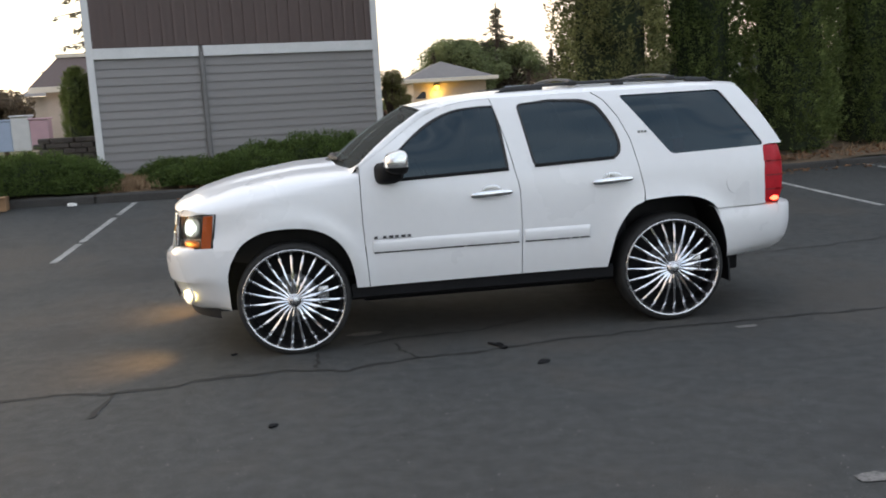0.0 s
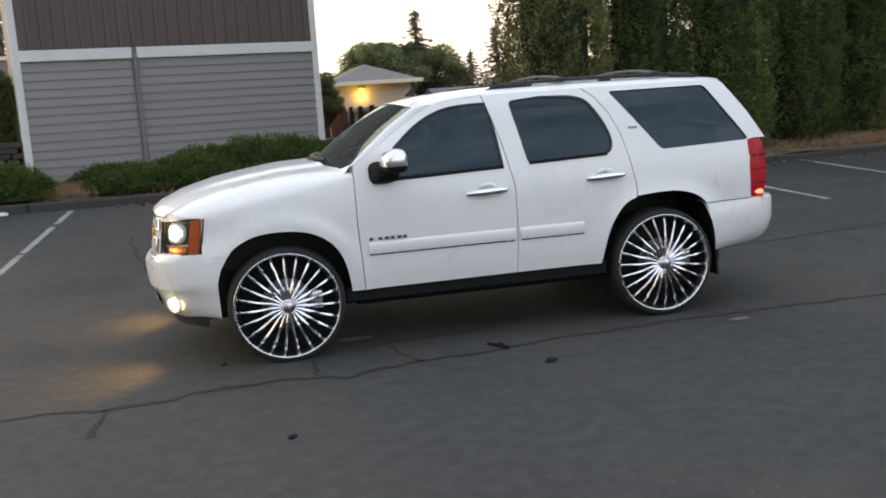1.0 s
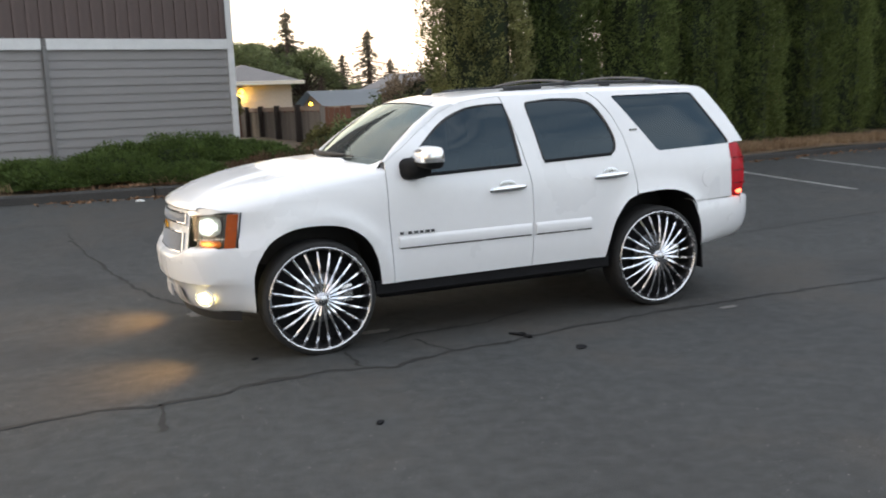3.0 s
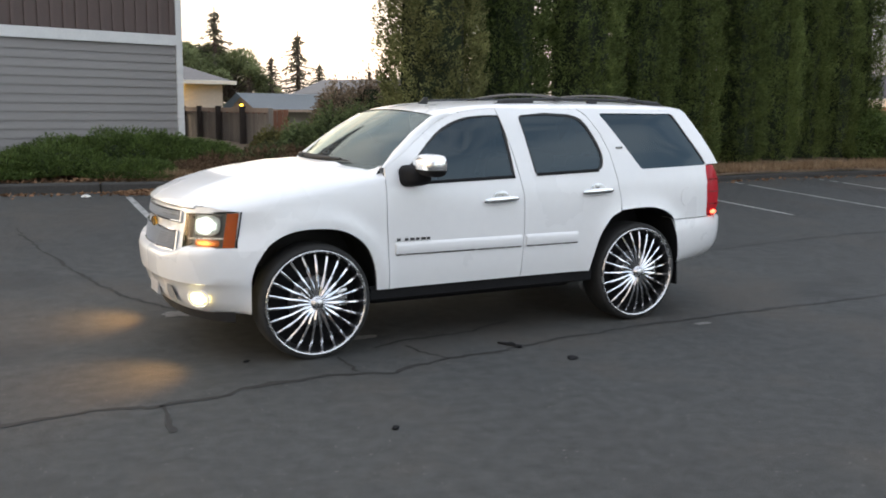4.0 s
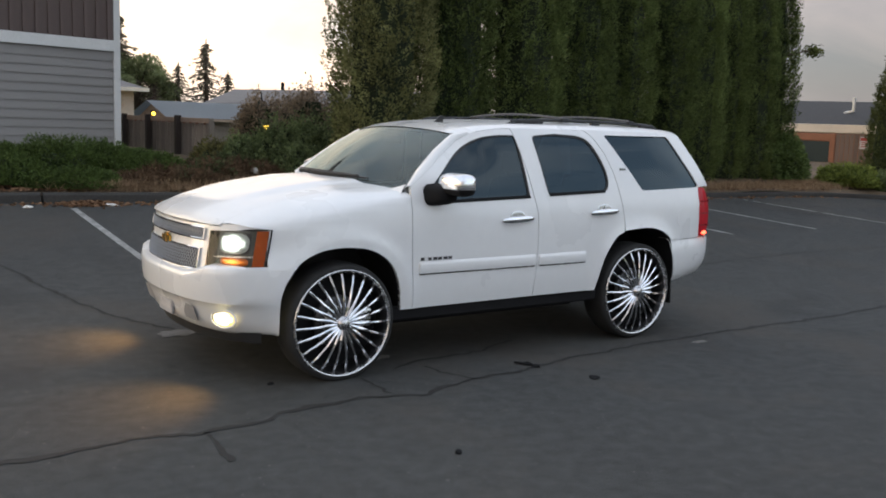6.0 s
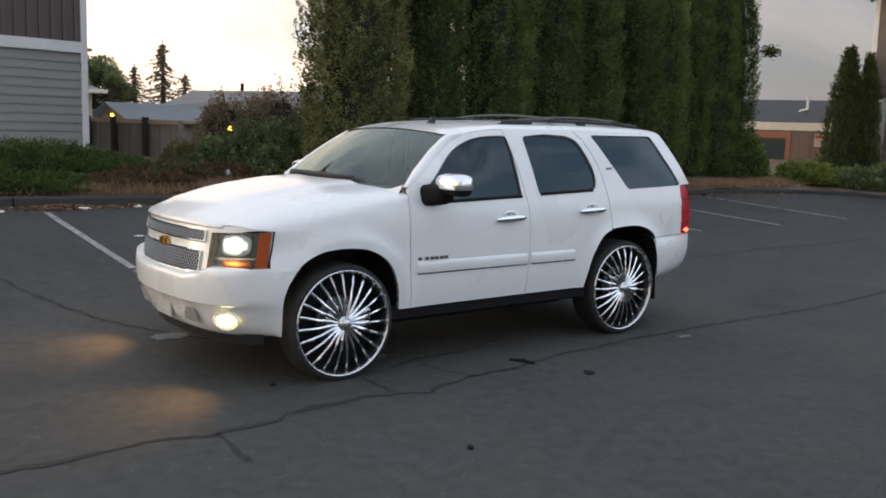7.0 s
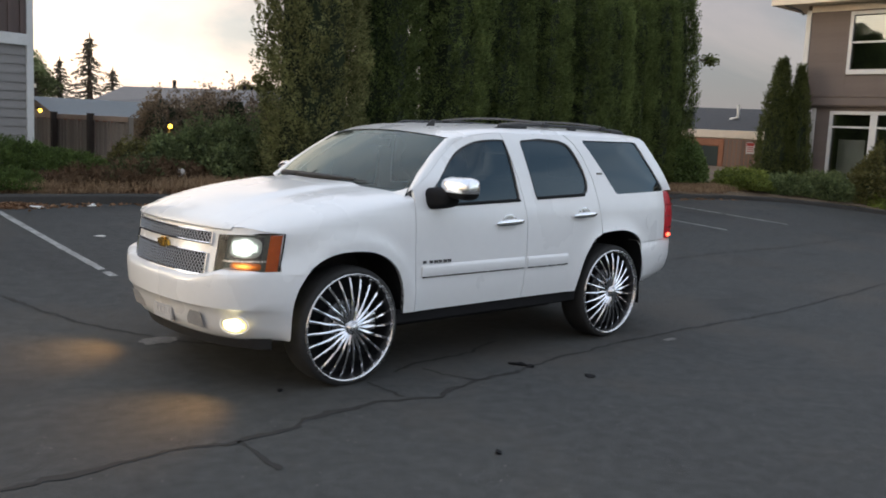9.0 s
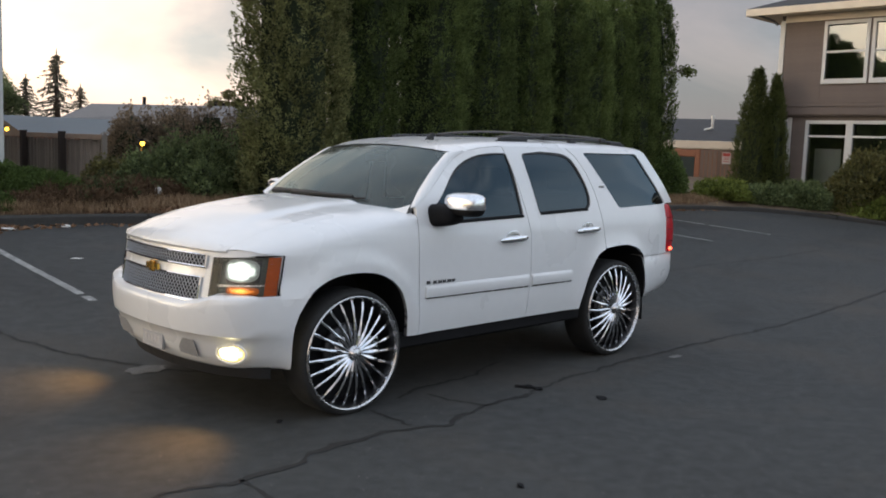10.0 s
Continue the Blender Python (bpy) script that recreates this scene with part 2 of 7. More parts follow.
ASPHALT = asphalt_material()
CRACK = material("crack_filler", (0.018, 0.017, 0.016), 0.9, vary=0.4, scale=9)
LINE = material("worn_line_paint", (0.11, 0.11, 0.108), 0.85, vary=0.35, scale=6, fine=55, second=(0.46, 0.46, 0.44))
CONCRETE = material("old_kerb", (0.043, 0.041, 0.038), 0.9, vary=0.4, scale=3, fine=45, bump=0.6, bump_scale=60)
SOIL = material("soil", (0.085, 0.062, 0.042), 0.95, vary=0.45, scale=2.5, fine=30, bump=0.9, bump_scale=25, second=(0.20, 0.14, 0.085))
MEADOW = material("yard_grass", (0.075, 0.085, 0.035), 0.95, vary=0.4, scale=0.6, fine=8, bump=0.6, bump_scale=20)
SIDING = material("grey_siding", (0.250, 0.238, 0.232), 0.75, vary=0.10, scale=2.2, fine=40, objects=0.25, bump=0.25, bump_scale=30, stretched=(1, 1, 9))
BATTEN = material("brown_boards", (0.122, 0.090, 0.082), 0.8, vary=0.18, scale=2.0, fine=30, objects=0.3, bump=0.25, bump_scale=30, stretched=(9, 9, 1))
TRIM = material("white_trim", (0.66, 0.66, 0.65), 0.6, vary=0.10, scale=3, fine=40)
SPOUT = material("grey_downspout", (0.17, 0.165, 0.16), 0.6, vary=0.15, scale=5)
TAUPE = material("taupe_shingle", (0.165, 0.135, 0.122), 0.85, vary=0.16, scale=3, fine=35, objects=0.35, bump=0.35, bump_scale=50)
ROOFING = material("dark_shingles", (0.042, 0.042, 0.045), 0.9, vary=0.3, scale=4, fine=30, bump=0.5, bump_scale=40)
PALE_ROOF = material("weathered_roof", (0.175, 0.162, 0.155), 0.85, vary=0.2, scale=2, fine=18, bump=0.3, bump_scale=30)
METAL_ROOF = material("galvanised_roof", (0.26, 0.29, 0.31), 0.55, metal=0.2, vary=0.15, scale=3, fine=20)
CREAM = material("cream_paint", (0.76, 0.67, 0.55), 0.7, vary=0.10, scale=3)
WARM_WALL = material("house_wall", (0.54, 0.45, 0.37), 0.8, vary=0.12, scale=2, fine=20)
BRICK_RED = material("terracotta_boards", (0.33, 0.15, 0.09), 0.85, vary=0.2, scale=3)
FENCE = material("grey_fence_wood", (0.235, 0.205, 0.178), 0.9, vary=0.4, scale=4, fine=50, objects=0.6, bump=0.5, bump_scale=40, stretched=(6, 6, 1))
TAN_WOOD = material("tan_cap_board", (0.36, 0.27, 0.21), 0.85, vary=0.25, scale=3, fine=30)
POST = material("dark_post_wood", (0.040, 0.030, 0.025), 0.9, vary=0.3, scale=5, stretched=(6, 6, 1))
RED_FENCE = material("red_brown_fence", (0.20, 0.09, 0.055), 0.9, vary=0.3, scale=4, objects=0.6, stretched=(6, 6, 1))
BARK = material("bark", (0.075, 0.052, 0.038), 0.95, vary=0.4, scale=6, fine=40, bump=0.9, bump_scale=30, stretched=(5, 5, 1))
CEDAR = material("arborvitae_sprays", (0.036, 0.060, 0.024), 0.8, vary=0.4, scale=1.6, fine=9, island=0.25, objects=0.25, second=(0.300, 0.370, 0.125), spec=0.08, thin=0.3, span=(0.86, 1.24))
CEDAR_DRY = material("browned_arborvitae_sprays", (0.095, 0.104, 0.046), 0.85, vary=0.4, scale=1.1, fine=8, island=0.3, second=(0.400, 0.405, 0.175), spec=0.06, thin=0.3, span=(0.84, 1.24))
CYPRESS = material("cypress_sprays", (0.044, 0.060, 0.024), 0.85, vary=0.4, scale=1.6, fine=9, island=0.3, objects=0.2, second=(0.190, 0.220, 0.078), spec=0.05, thin=0.2)
# dark core colour stands in for the shade inside crowns and shrubs
SHADE_CORE = material("filler_core", (0.020, 0.030, 0.011), 0.95, vary=0.6, scale=5, fine=25, bump=1.0, bump_scale=14)
JUNIPER = material("juniper_sprays", (0.025, 0.044, 0.014), 0.75, vary=0.4, scale=1.2, fine=6, island=0.8, second=(0.150, 0.215, 0.058), spec=0.2, thin=0.25)
# LEAF and PURPLE are lifted paler, with flare haze put into their colour
LEAF = material("shrub_leaves", (0.045, 0.068, 0.030), 0.6, vary=0.4, scale=1.5, fine=6, island=0.9, second=(0.280, 0.345, 0.145), spec=0.3, thin=0.3)
WEED = material("weed_leaves", (0.030, 0.044, 0.018), 0.7, vary=0.4, scale=2.0, fine=8, island=0.9, second=(0.150, 0.180, 0.075), spec=0.2, thin=0.3)
OLIVE = material("olive_leaves", (0.066, 0.068, 0.024), 0.6, vary=0.4, scale=1.5, fine=6, island=0.9, second=(0.255, 0.235, 0.085), spec=0.3, thin=0.3)
PURPLE = material("plum_leaves", (0.072, 0.054, 0.040), 0.6, vary=0.4, scale=1.5, fine=6, island=0.9, second=(0.345, 0.265, 0.185), spec=0.2, thin=0.3)
# painted paler than foliage: distance haze and backlight are in these two colours
FAR_LEAF = material("hazed_far_leaves", (0.175, 0.205, 0.105), 0.8, vary=0.4, scale=0.6, fine=3, island=0.8, second=(0.36, 0.40, 0.20), spec=0.05, thin=0.5)
FIR = material("hazed_fir_needles", (0.180, 0.160, 0.120), 0.85, vary=0.4, scale=1, fine=4, island=0.8, second=(0.270, 0.245, 0.185), spec=0.1, thin=0.6)
STEM = material("bare_stems", (0.075, 0.045, 0.030), 0.9, vary=0.4, scale=3, fine=12, island=0.9, second=(0.19, 0.125, 0.075), spec=0.1)
BRIGHT_LEAF = material("bright_shrub_leaves", (0.055, 0.092, 0.030), 0.6, vary=0.4, scale=1.5, fine=6, island=0.9, second=(0.22, 0.31, 0.095), spec=0.3, thin=0.3)
YELLOW_LEAF = material("yellow_green_leaves", (0.075, 0.105, 0.024), 0.65, vary=0.4, scale=1.5, fine=6, island=0.9, second=(0.34, 0.40, 0.095), spec=0.2, thin=0.3)
STRAW = material("dry_grass", (0.19, 0.115, 0.065), 0.9, vary=0.35, scale=2, fine=9, island=0.9, second=(0.54, 0.39, 0.25), spec=0.1, thin=0.3)
DEAD_LEAF = material("fallen_leaves", (0.14, 0.075, 0.045), 0.9, vary=0.4, scale=5, island=0.9, second=(0.33, 0.20, 0.12), spec=0.1)
STONE = material("pale_stone", (0.36, 0.34, 0.31), 0.9, vary=0.25, scale=8, bump=0.5, bump_scale=30)
PAPER = material("paper_litter", (0.70, 0.69, 0.66), 0.8, vary=0.12, scale=9)
CARD = material("brown_cardboard", (0.33, 0.20, 0.11), 0.85, vary=0.15, scale=6)
DARK = material("matt_black", (0.012, 0.012, 0.013), 0.8, vary=0.3, scale=6, spec=0.15)
WINDOW = glass_material("house_glass", (0.80, 0.84, 0.84), 0.02, 3.6)
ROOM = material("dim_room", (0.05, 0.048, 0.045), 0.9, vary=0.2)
BLIND = material("pale_blind", (0.66, 0.68, 0.66), 0.8, vary=0.1)
SIGN_WHITE = material("sign_white", (0.60, 0.56, 0.54), 0.6, vary=0.06)
SIGN_RED = material("sign_red", (0.42, 0.06, 0.05), 0.6, vary=0.08)
PORCH = lamp_material("porch_bulb", (1.0, 0.58, 0.06), 6.0)


# ---------------------------------------------------------------- mesh helpers
def mesh_object(name, verts, faces, mat, smooth=False):
    me = bpy.data.meshes.new(name)
    me.from_pydata([tuple(v) for v in verts], [], [tuple(f) for f in faces])
    me.materials.append(mat)
    if smooth:
        me.polygons.foreach_set("use_smooth", [True] * len(me.polygons))
    me.update()
    return new(name, me)


def thing(name, label, category, at=(0, 0, 0), turn=0.0, group="", kind=""):
    """An empty at the base of a thing, which carries its parts."""
    ob = new(name)
    ob.matrix_world = pose(*at, 0, 0, turn)
    return tagged(ob, label, category, group, kind)


def part(name, bm, mat, parent, label="", smooth=False):
    """Links a bmesh as one mesh under a thing or under a part, in the parent's own space."""
    me = bpy.data.meshes.new(name)
    bmesh.ops.recalc_face_normals(bm, faces=bm.faces)
    bm.to_mesh(me)
    bm.free()
    me.materials.append(mat)
    if smooth:
        me.polygons.foreach_set("use_smooth", [True] * len(me.polygons))
        me.set_sharp_from_angle(angle=radians(38))
    ob = new(name, me)
    ob.parent = parent
    if label:
        tagged(ob, label)
    return ob


def piece(name, me, parent, m, label=""):
    """One more object on a shared mesh."""
    ob = new(name, me)
    ob.parent = parent
    ob.matrix_local = m
    if label:
        tagged(ob, label)
    return ob


def box(bm, x0, x1, y0, y1, z0, z1, bevel=0.0):
    made = bmesh.ops.create_cube(bm, size=1.0)["verts"]
    for v in made:
        v.co = Vector(((x0 + x1) / 2 + v.co.x * (x1 - x0), (y0 + y1) / 2 + v.co.y * (y1 - y0), (z0 + z1) / 2 + v.co.z * (z1 - z0)))
    if bevel:
        edges = list({e for v in made for e in v.link_edges})
        bmesh.ops.bevel(bm, geom=edges, offset=bevel, segments=2, affect="EDGES", profile=0.5)
    return bm


def boxed(x0, x1, y0, y1, z0, z1, bevel=0.0):
    return box(bmesh.new(), x0, x1, y0, y1, z0, z1, bevel)


def tube(bm, points, radius, sides=10, ends=True):
    """A round bar along points; radius may be a list."""
    points = [Vector(p) for p in points]
    radii = radius if isinstance(radius, (list, tuple)) else [radius] * len(points)
    rings, side = [], None
    for i, p in enumerate(points):
        d = (points[min(i + 1, len(points) - 1)] - points[max(i - 1, 0)]).normalized()
        if side is None:
            side = d.orthogonal().normalized()
        side = (side - d * side.dot(d)).normalized()
        up = d.cross(side)
        rings.append([bm.verts.new(p + radii[i] * (math.cos(a) * side + math.sin(a) * up)) for a in (2 * math.pi * k / sides for k in range(sides))])
    for a, b in zip(rings, rings[1:]):
        for k in range(sides):
            bm.faces.new((a[k], a[(k + 1) % sides], b[(k + 1) % sides], b[k]))
    if ends:
        bm.faces.new(rings[0][::-1])
        bm.faces.new(rings[-1])
    return bm


def lathe(bm, profile, sides=48):
    """Turns (radius, y) points about the y axis."""
    rings = []
    for r, y in profile:
        rings.append([bm.verts.new((r * math.cos(a), y, r * math.sin(a))) for a in (2 * math.pi * k / sides for k in range(sides))])
    for a, b in zip(rings, rings[1:]):
        for k in range(sides):
            bm.faces.new((a[k], a[(k + 1) % sides], b[(k + 1) % sides], b[k]))
    return bm


def sheet(bm, rows, close=False):
    """A surface through rows of points."""
    made = [[bm.verts.new(p) for p in row] for row in rows]
    for a, b in zip(made, made[1:]):
        for k in range(len(a) - 1):
            bm.faces.new((a[k], a[k + 1], b[k + 1], b[k]))
    return bm


def leaf_cloud(name, centres, normals, size, mat, rng, droop=0.3, long=2.0, fold=0.25, spread=0.6):
    """Many small folded leaves or sprays at given places, as one mesh."""
    k = len(centres)
    out = np.asarray(normals, float)
    out = out + rng.normal(0, spread, (k, 3))
    out[:, 2] -= droop
    out /= np.linalg.norm(out, axis=1)[:, None] + 1e-9
    side = np.cross(out, rng.normal(0, 1, (k, 3)))
    side /= np.linalg.norm(side, axis=1)[:, None] + 1e-9
    up = np.cross(out, side)
    s = size * rng.uniform(0.6, 1.4, (k, 1))
    c = np.asarray(centres, float)
    tip, root = c + out * s * long * 0.5, c - out * s * long * 0.5
    a, b = c + side * s * 0.5 + up * s * fold, c - side * s * 0.5 + up * s * fold
    verts = np.stack([root, a, tip, b], 1).reshape(-1, 3)
    i = np.arange(k) * 4
    tris = np.stack([np.stack([i, i + 1, i + 2], 1), np.stack([i, i + 2, i + 3], 1)], 1).reshape(-1, 3)
    me = bpy.data.meshes.new(name)
    me.vertices.add(len(verts))
    me.vertices.foreach_set("co", verts.ravel())
    me.loops.add(tris.size)
    me.loops.foreach_set("vertex_index", tris.ravel().astype(np.int32))
    me.polygons.add(len(tris))
    me.polygons.foreach_set("loop_start", np.arange(0, tris.size, 3, dtype=np.int32))
    me.materials.append(mat)
    me.update(calc_edges=True)
    return me


def smooth_step(v, a, b):
    t = min(1.0, max(0.0, (v - a) / (b - a)))
    return t * t * (3 - 2 * t)


def rise(y):
    """Height of the lot: level where the car stands, climbing towards the kerb, level again far behind."""
    if y < -0.5:
        return 0.0
    y = min(y, 11.0)
    return 0.085 * ((y + 0.5) - 1.6 * (1 - math.exp(-(y + 0.5) / 1.6)))


# ---------------------------------------------------------------- ground
def ground_sheet(name, xs, ys, drop, mat, label, category):
    verts = [(x, y, rise(y) - drop) for y in ys for x in xs]
    n = len(xs)
    faces = [(j * n + i, j * n + i + 1, (j + 1) * n + i + 1, (j + 1) * n + i) for j in range(len(ys) - 1) for i in range(n - 1)]
    return tagged(mesh_object(name, verts, faces, mat, True), label, category, kind="structure")


ground_sheet("ground", [-1500, -300, -80, -40, 0, 40, 80, 300, 1500],
             [-1500, -300, -60, -20, -0.5, 0, 0.5, 1, 1.5, 2, 3, 4, 5, 6, 7, 8, 9, 10, 11, 20, 60, 300, 1500], 0.07, MEADOW, "rough grassy ground around the parking lot", "ground")
lot_y = [-45, -20, -8, -3, -0.5] + [-0.5 + 0.25 * k for k in range(1, 36)]

KERB = [(-26, 7.9), (-14, 7.65), (-6, 7.5), (0, 7.22), (1.6, 7.05), (2.8, 6.5), (4.2, 6.05), (6.5, 6.1), (9, 6.3), (11.5, 6.5), (14.5, 6.45), (16.4, 6.15), (17.6, 5.6), (18.4, 4.8), (18.9, 3.6), (19.2, 1.5), (19.6, -6), (20.0, -30)]


def resample(points, step):
    pts = [Vector(p) for p in points]
    out = [pts[0]]
    for a, b in zip(pts, pts[1:]):
        n = max(1, round((b - a).length / step))
        out += [a.lerp(b, k / n) for k in range(1, n + 1)]
    return out


kerb_line = resample(KERB, 0.6)
for _ in range(4):
    kerb_line = [kerb_line[0]] + [(a + 2 * b + c) / 4 for a, b, c in zip(kerb_line, kerb_line[1:], kerb_line[2:])] + [kerb_line[-1]]


def kerb_normal(i):
    a, b = kerb_line[max(i - 1, 0)], kerb_line[min(i + 1, len(kerb_line) - 1)]
    d = (b - a).normalized()
    return Vector((-d.y, d.x))


def kerb_y(x):
    for a, b in zip(kerb_line, kerb_line[1:]):
        if a.x <= x <= b.x:
            return a.y + (b.y - a.y) * (x - a.x) / (b.x - a.x + 1e-9)
    return kerb_line[0].y


# asphalt, cut along the kerb
lot_rows = []
for i, p in enumerate(kerb_line):
    q = p + kerb_normal(i) * 0.05
    lot_rows.append(q)
bm = bmesh.new()
loop = [bm.verts.new((p.x, p.y, 0)) for p in lot_rows] + [bm.verts.new(p) for p in ((30, -45, 0), (-45, -45, 0), (-45, 8.2, 0))]
bm.faces.new(loop)
for y in lot_y[1:-1]:
    bmesh.ops.bisect_plane(bm, geom=bm.verts[:] + bm.edges[:] + bm.faces[:], plane_co=(0, y, 0), plane_no=(0, 1, 0))
for v in bm.verts:
    v.co.z = rise(v.co.y)
me = bpy.data.meshes.new("parking_lot")
bm.normal_update()
if sum(f.normal.z for f in bm.faces) < 0:
    bmesh.ops.reverse_faces(bm, faces=bm.faces)
bm.to_mesh(me)
bm.free()
me.materials.append(ASPHALT)
tagged(new("parking_lot", me), "dark grey worn asphalt parking lot with cracks", "parking lot", kind="structure")

# planting bed behind the kerb
rng = np.random.default_rng(3)
rows = []
for d in (0.10, 0.3, 0.7, 1.2, 1.8, 2.6, 3.6, 5.0, 8.0, 14.0):
    row = []
    for i, p in enumerate(kerb_line):
        q = p + kerb_normal(i) * d
        wave = noise.noise(Vector((q.x * 0.9, q.y * 0.9, 0.3))) * 0.05
        row.append((q.x, q.y, rise(q.y) + 0.10 + min(d, 2.5) * 0.06 + wave - (0.5 if d > 10 else 0)))
    rows.append(row)
bm = sheet(bmesh.new(), rows)
me = bpy.data.meshes.new("planting_bed")
bmesh.ops.recalc_face_normals(bm, faces=bm.faces)
bm.normal_update()
if sum(f.normal.z for f in bm.faces) < 0:
    bmesh.ops.reverse_faces(bm, faces=bm.faces)
bm.to_mesh(me)
bm.free()
me.materials.append(SOIL)
tagged(new("planting_bed", me), "bare brown soil of the planting bed", "planting bed", kind="structure")


def bed_z(x, y):
    d = max(0.0, y - kerb_y(x)) if x < 17 else 0.6
    return rise(y) + 0.10 + min(d, 2.5) * 0.06


# kerb, in lengths with open joints
kerb = thing("kerb", "low dark weathered concrete kerb along the planting bed", "kerb", kind="structure")
run = 5
for start in range(0, len(kerb_line) - 1, run):
    seg = range(start, min(start + run, len(kerb_line) - 1) + 1)
    rows = []
    for i in seg:
        p, nrm = kerb_line[i], kerb_normal(i)
        if i == seg[0]:
            p = p.lerp(kerb_line[i + 1], 0.02)
        if i == seg[-1]:
            p = p.lerp(kerb_line[i - 1], 0.02)
        h = 0.145 - 0.04 * smooth_step(p.x, 2.0, 6.0) + 0.012 * noise.noise(Vector((p.x * 2, p.y * 2, 1)))
        rows.append([(p.x + nrm.x * d, p.y + nrm.y * d, rise(p.y) + z * h) for d, z in ((0.0, -0.3), (0.01, 0.8), (0.035, 1.0), (0.15, 1.0), (0.17, 0.9), (0.175, -0.3))])
    bm = sheet(bmesh.new(), rows)
    part("kerb_stone", bm, CONCRETE, kerb)


def ribbon(name, points, width, mat, label, category, lift=0.004, wobble=0.0, kind="structure", seed=1, gaps=0.0):
    """A thin strip that lies on the lot, with a ragged outline."""
    r = random.Random(seed)
    pts = resample(points, 0.05 if wobble else 0.10)
    verts, faces = [], []
    for i, p in enumerate(pts):
        a, b = pts[max(i - 1, 0)], pts[min(i + 1, len(pts) - 1)]
        d = (b - a).normalized()
        nrm = Vector((-d.y, d.x))
        off = wobble * noise.noise(Vector((p.x * 3.1, p.y * 3.1, seed))) + wobble * 0.6 * noise.noise(Vector((p.x * 9, p.y * 9, seed))) + wobble * 0.35 * r.uniform(-1, 1)
        w = width * ((0.45 + 1.7 * abs(noise.noise(Vector((p.x * 2.3, p.y * 2.3, seed + 5)))) + r.uniform(0.0, 0.7)) if wobble else r.uniform(0.9, 1.08))
        for s in (-1, 1):
            q = p + nrm * (off + s * w / 2)
            verts.append((q.x, q.y, rise(q.y) + lift))
        if i and r.random() >= gaps:
            faces.append((2 * i - 2, 2 * i - 1, 2 * i + 1, 2 * i))
    ob = mesh_object(name, verts, faces, mat)
    return tagged(ob, label, category, kind=kind)


CRACKS = [
    ([(-9.5, -1.9), (-6, -1.72), (-3.86, -1.54), (-3.05, -1.49), (-2.78, -1.56), (-2.33, -1.55), (-2.16, -1.46), (-1.52, -1.40), (-1.12, -1.53), (-0.92, -1.42), (-0.16, -1.38)], 0.034),
    ([(-0.16, -1.38), (0.23, -1.29), (1.36, -1.18), (2.5, -1.17), (3.4, -1.21), (4.4, -1.23), (6.1, -1.09), (9, -0.8), (14, -0.7)], 0.028),
    ([(-2.69, -1.57), (-2.70, -1.68), (-2.76, -1.95), (-2.76, -2.08)], 0.022),
    ([(-1.32, -1.0), (-1.33, -1.2), (-1.37, -1.41)], 0.024),
    ([(-0.75, -0.93), (-0.69, -1.17), (-0.61, -1.40)], 0.022),
    ([(-0.98, -0.9), (-0.81, -0.79), (-0.05, -0.73), (0.40, -0.55)], 0.026),
    ([(-3.1, 5.0), (-2.99, 4.05), (-2.75, 2.85), (-2.55, 2.0), (-2.35, 1.4), (-2.05, 0.9), (-1.7, 0.4)], 0.026),
    ([(3.0, 1.2), (5.3, 1.5), (7.4, 1.7), (9.7, 1.62), (13, 1.8)], 0.024),
]
for i, (pts, w) in enumerate(CRACKS):
    ribbon("asphalt_crack", pts, w, CRACK, "dark irregular crack in the asphalt", "crack", wobble=0.045, seed=i + 1)

STALLS = [(-4.40, 3.40, -4.16, 7.3), (-1.49, 3.05, -1.48, 6.95), (1.15, 3.1, 1.05, 6.9), (3.55, 3.1, 3.25, 6.85), (5.93, 3.12, 5.35, 6.8), (8.15, 3.15, 7.57, 6.62), (10.54, 3.16, 9.9, 6.5), (13.12, 3.28, 12.4, 6.2)]
for i, (x0, y0, x1, y1) in enumerate(STALLS):
    tagged(ribbon("parking_line", [(x0, y0), (x1, y1)], 0.09, LINE, "worn white painted parking stall line", "parking line", seed=i + 20, gaps=0.03), group="stall lines")


# ---------------------------------------------------------------- grey building beside the lot
def board_mesh(name, length, height, mat, thick=0.018):
    """One lap board: its lower edge stands proud of the board below."""
    x0, x1 = 0.0, length
    v = [(x0, 0, 0), (x1, 0, 0), (x1, -thick, 0), (x0, -thick, 0), (x0, 0, height), (x1, 0, height), (x1, -0.004, height), (x0, -0.004, height)]
    f = [(0, 1, 2, 3), (3, 2, 6, 7), (4, 7, 6, 5), (0, 4, 5, 1), (0, 3, 7, 4), (1, 5, 6, 2)]
    me = bpy.data.meshes.new(name)
    me.from_pydata(v, [], f)
    me.materials.append(mat)
    me.update()
    return me


WIDE, BAND = 5.19, 2.89
grey_building = thing("apartment_building", "two-storey building with grey lap siding below brown battens", "building", (-5.023, 9.0, 0), 12.0)
wall = part("wall", boxed(0.0, WIDE, 0.02, 7.5, 0.2, 6.2), SIDING, grey_building)
for bay0, bay1 in ((0.10, 1.86), (1.96, WIDE - 0.10)):
    me = board_mesh("siding_board", bay1 - bay0, 0.155, SIDING, 0.022)
    z = 0.55
    while z < BAND - 0.02:
        piece("siding_board", me, wall, Matrix.Translation((bay0, 0.02, z)))
        z += 0.145
upper = part("upper_cladding", boxed(0.02, WIDE - 0.02, -0.012, 0.016, BAND + 0.19, 6.2), BATTEN, grey_building, "brown vertical boards with battens")
me = bpy.data.meshes.new("batten")
bm = boxed(-0.026, 0.026, -0.048, -0.013, BAND + 0.20, 6.18)
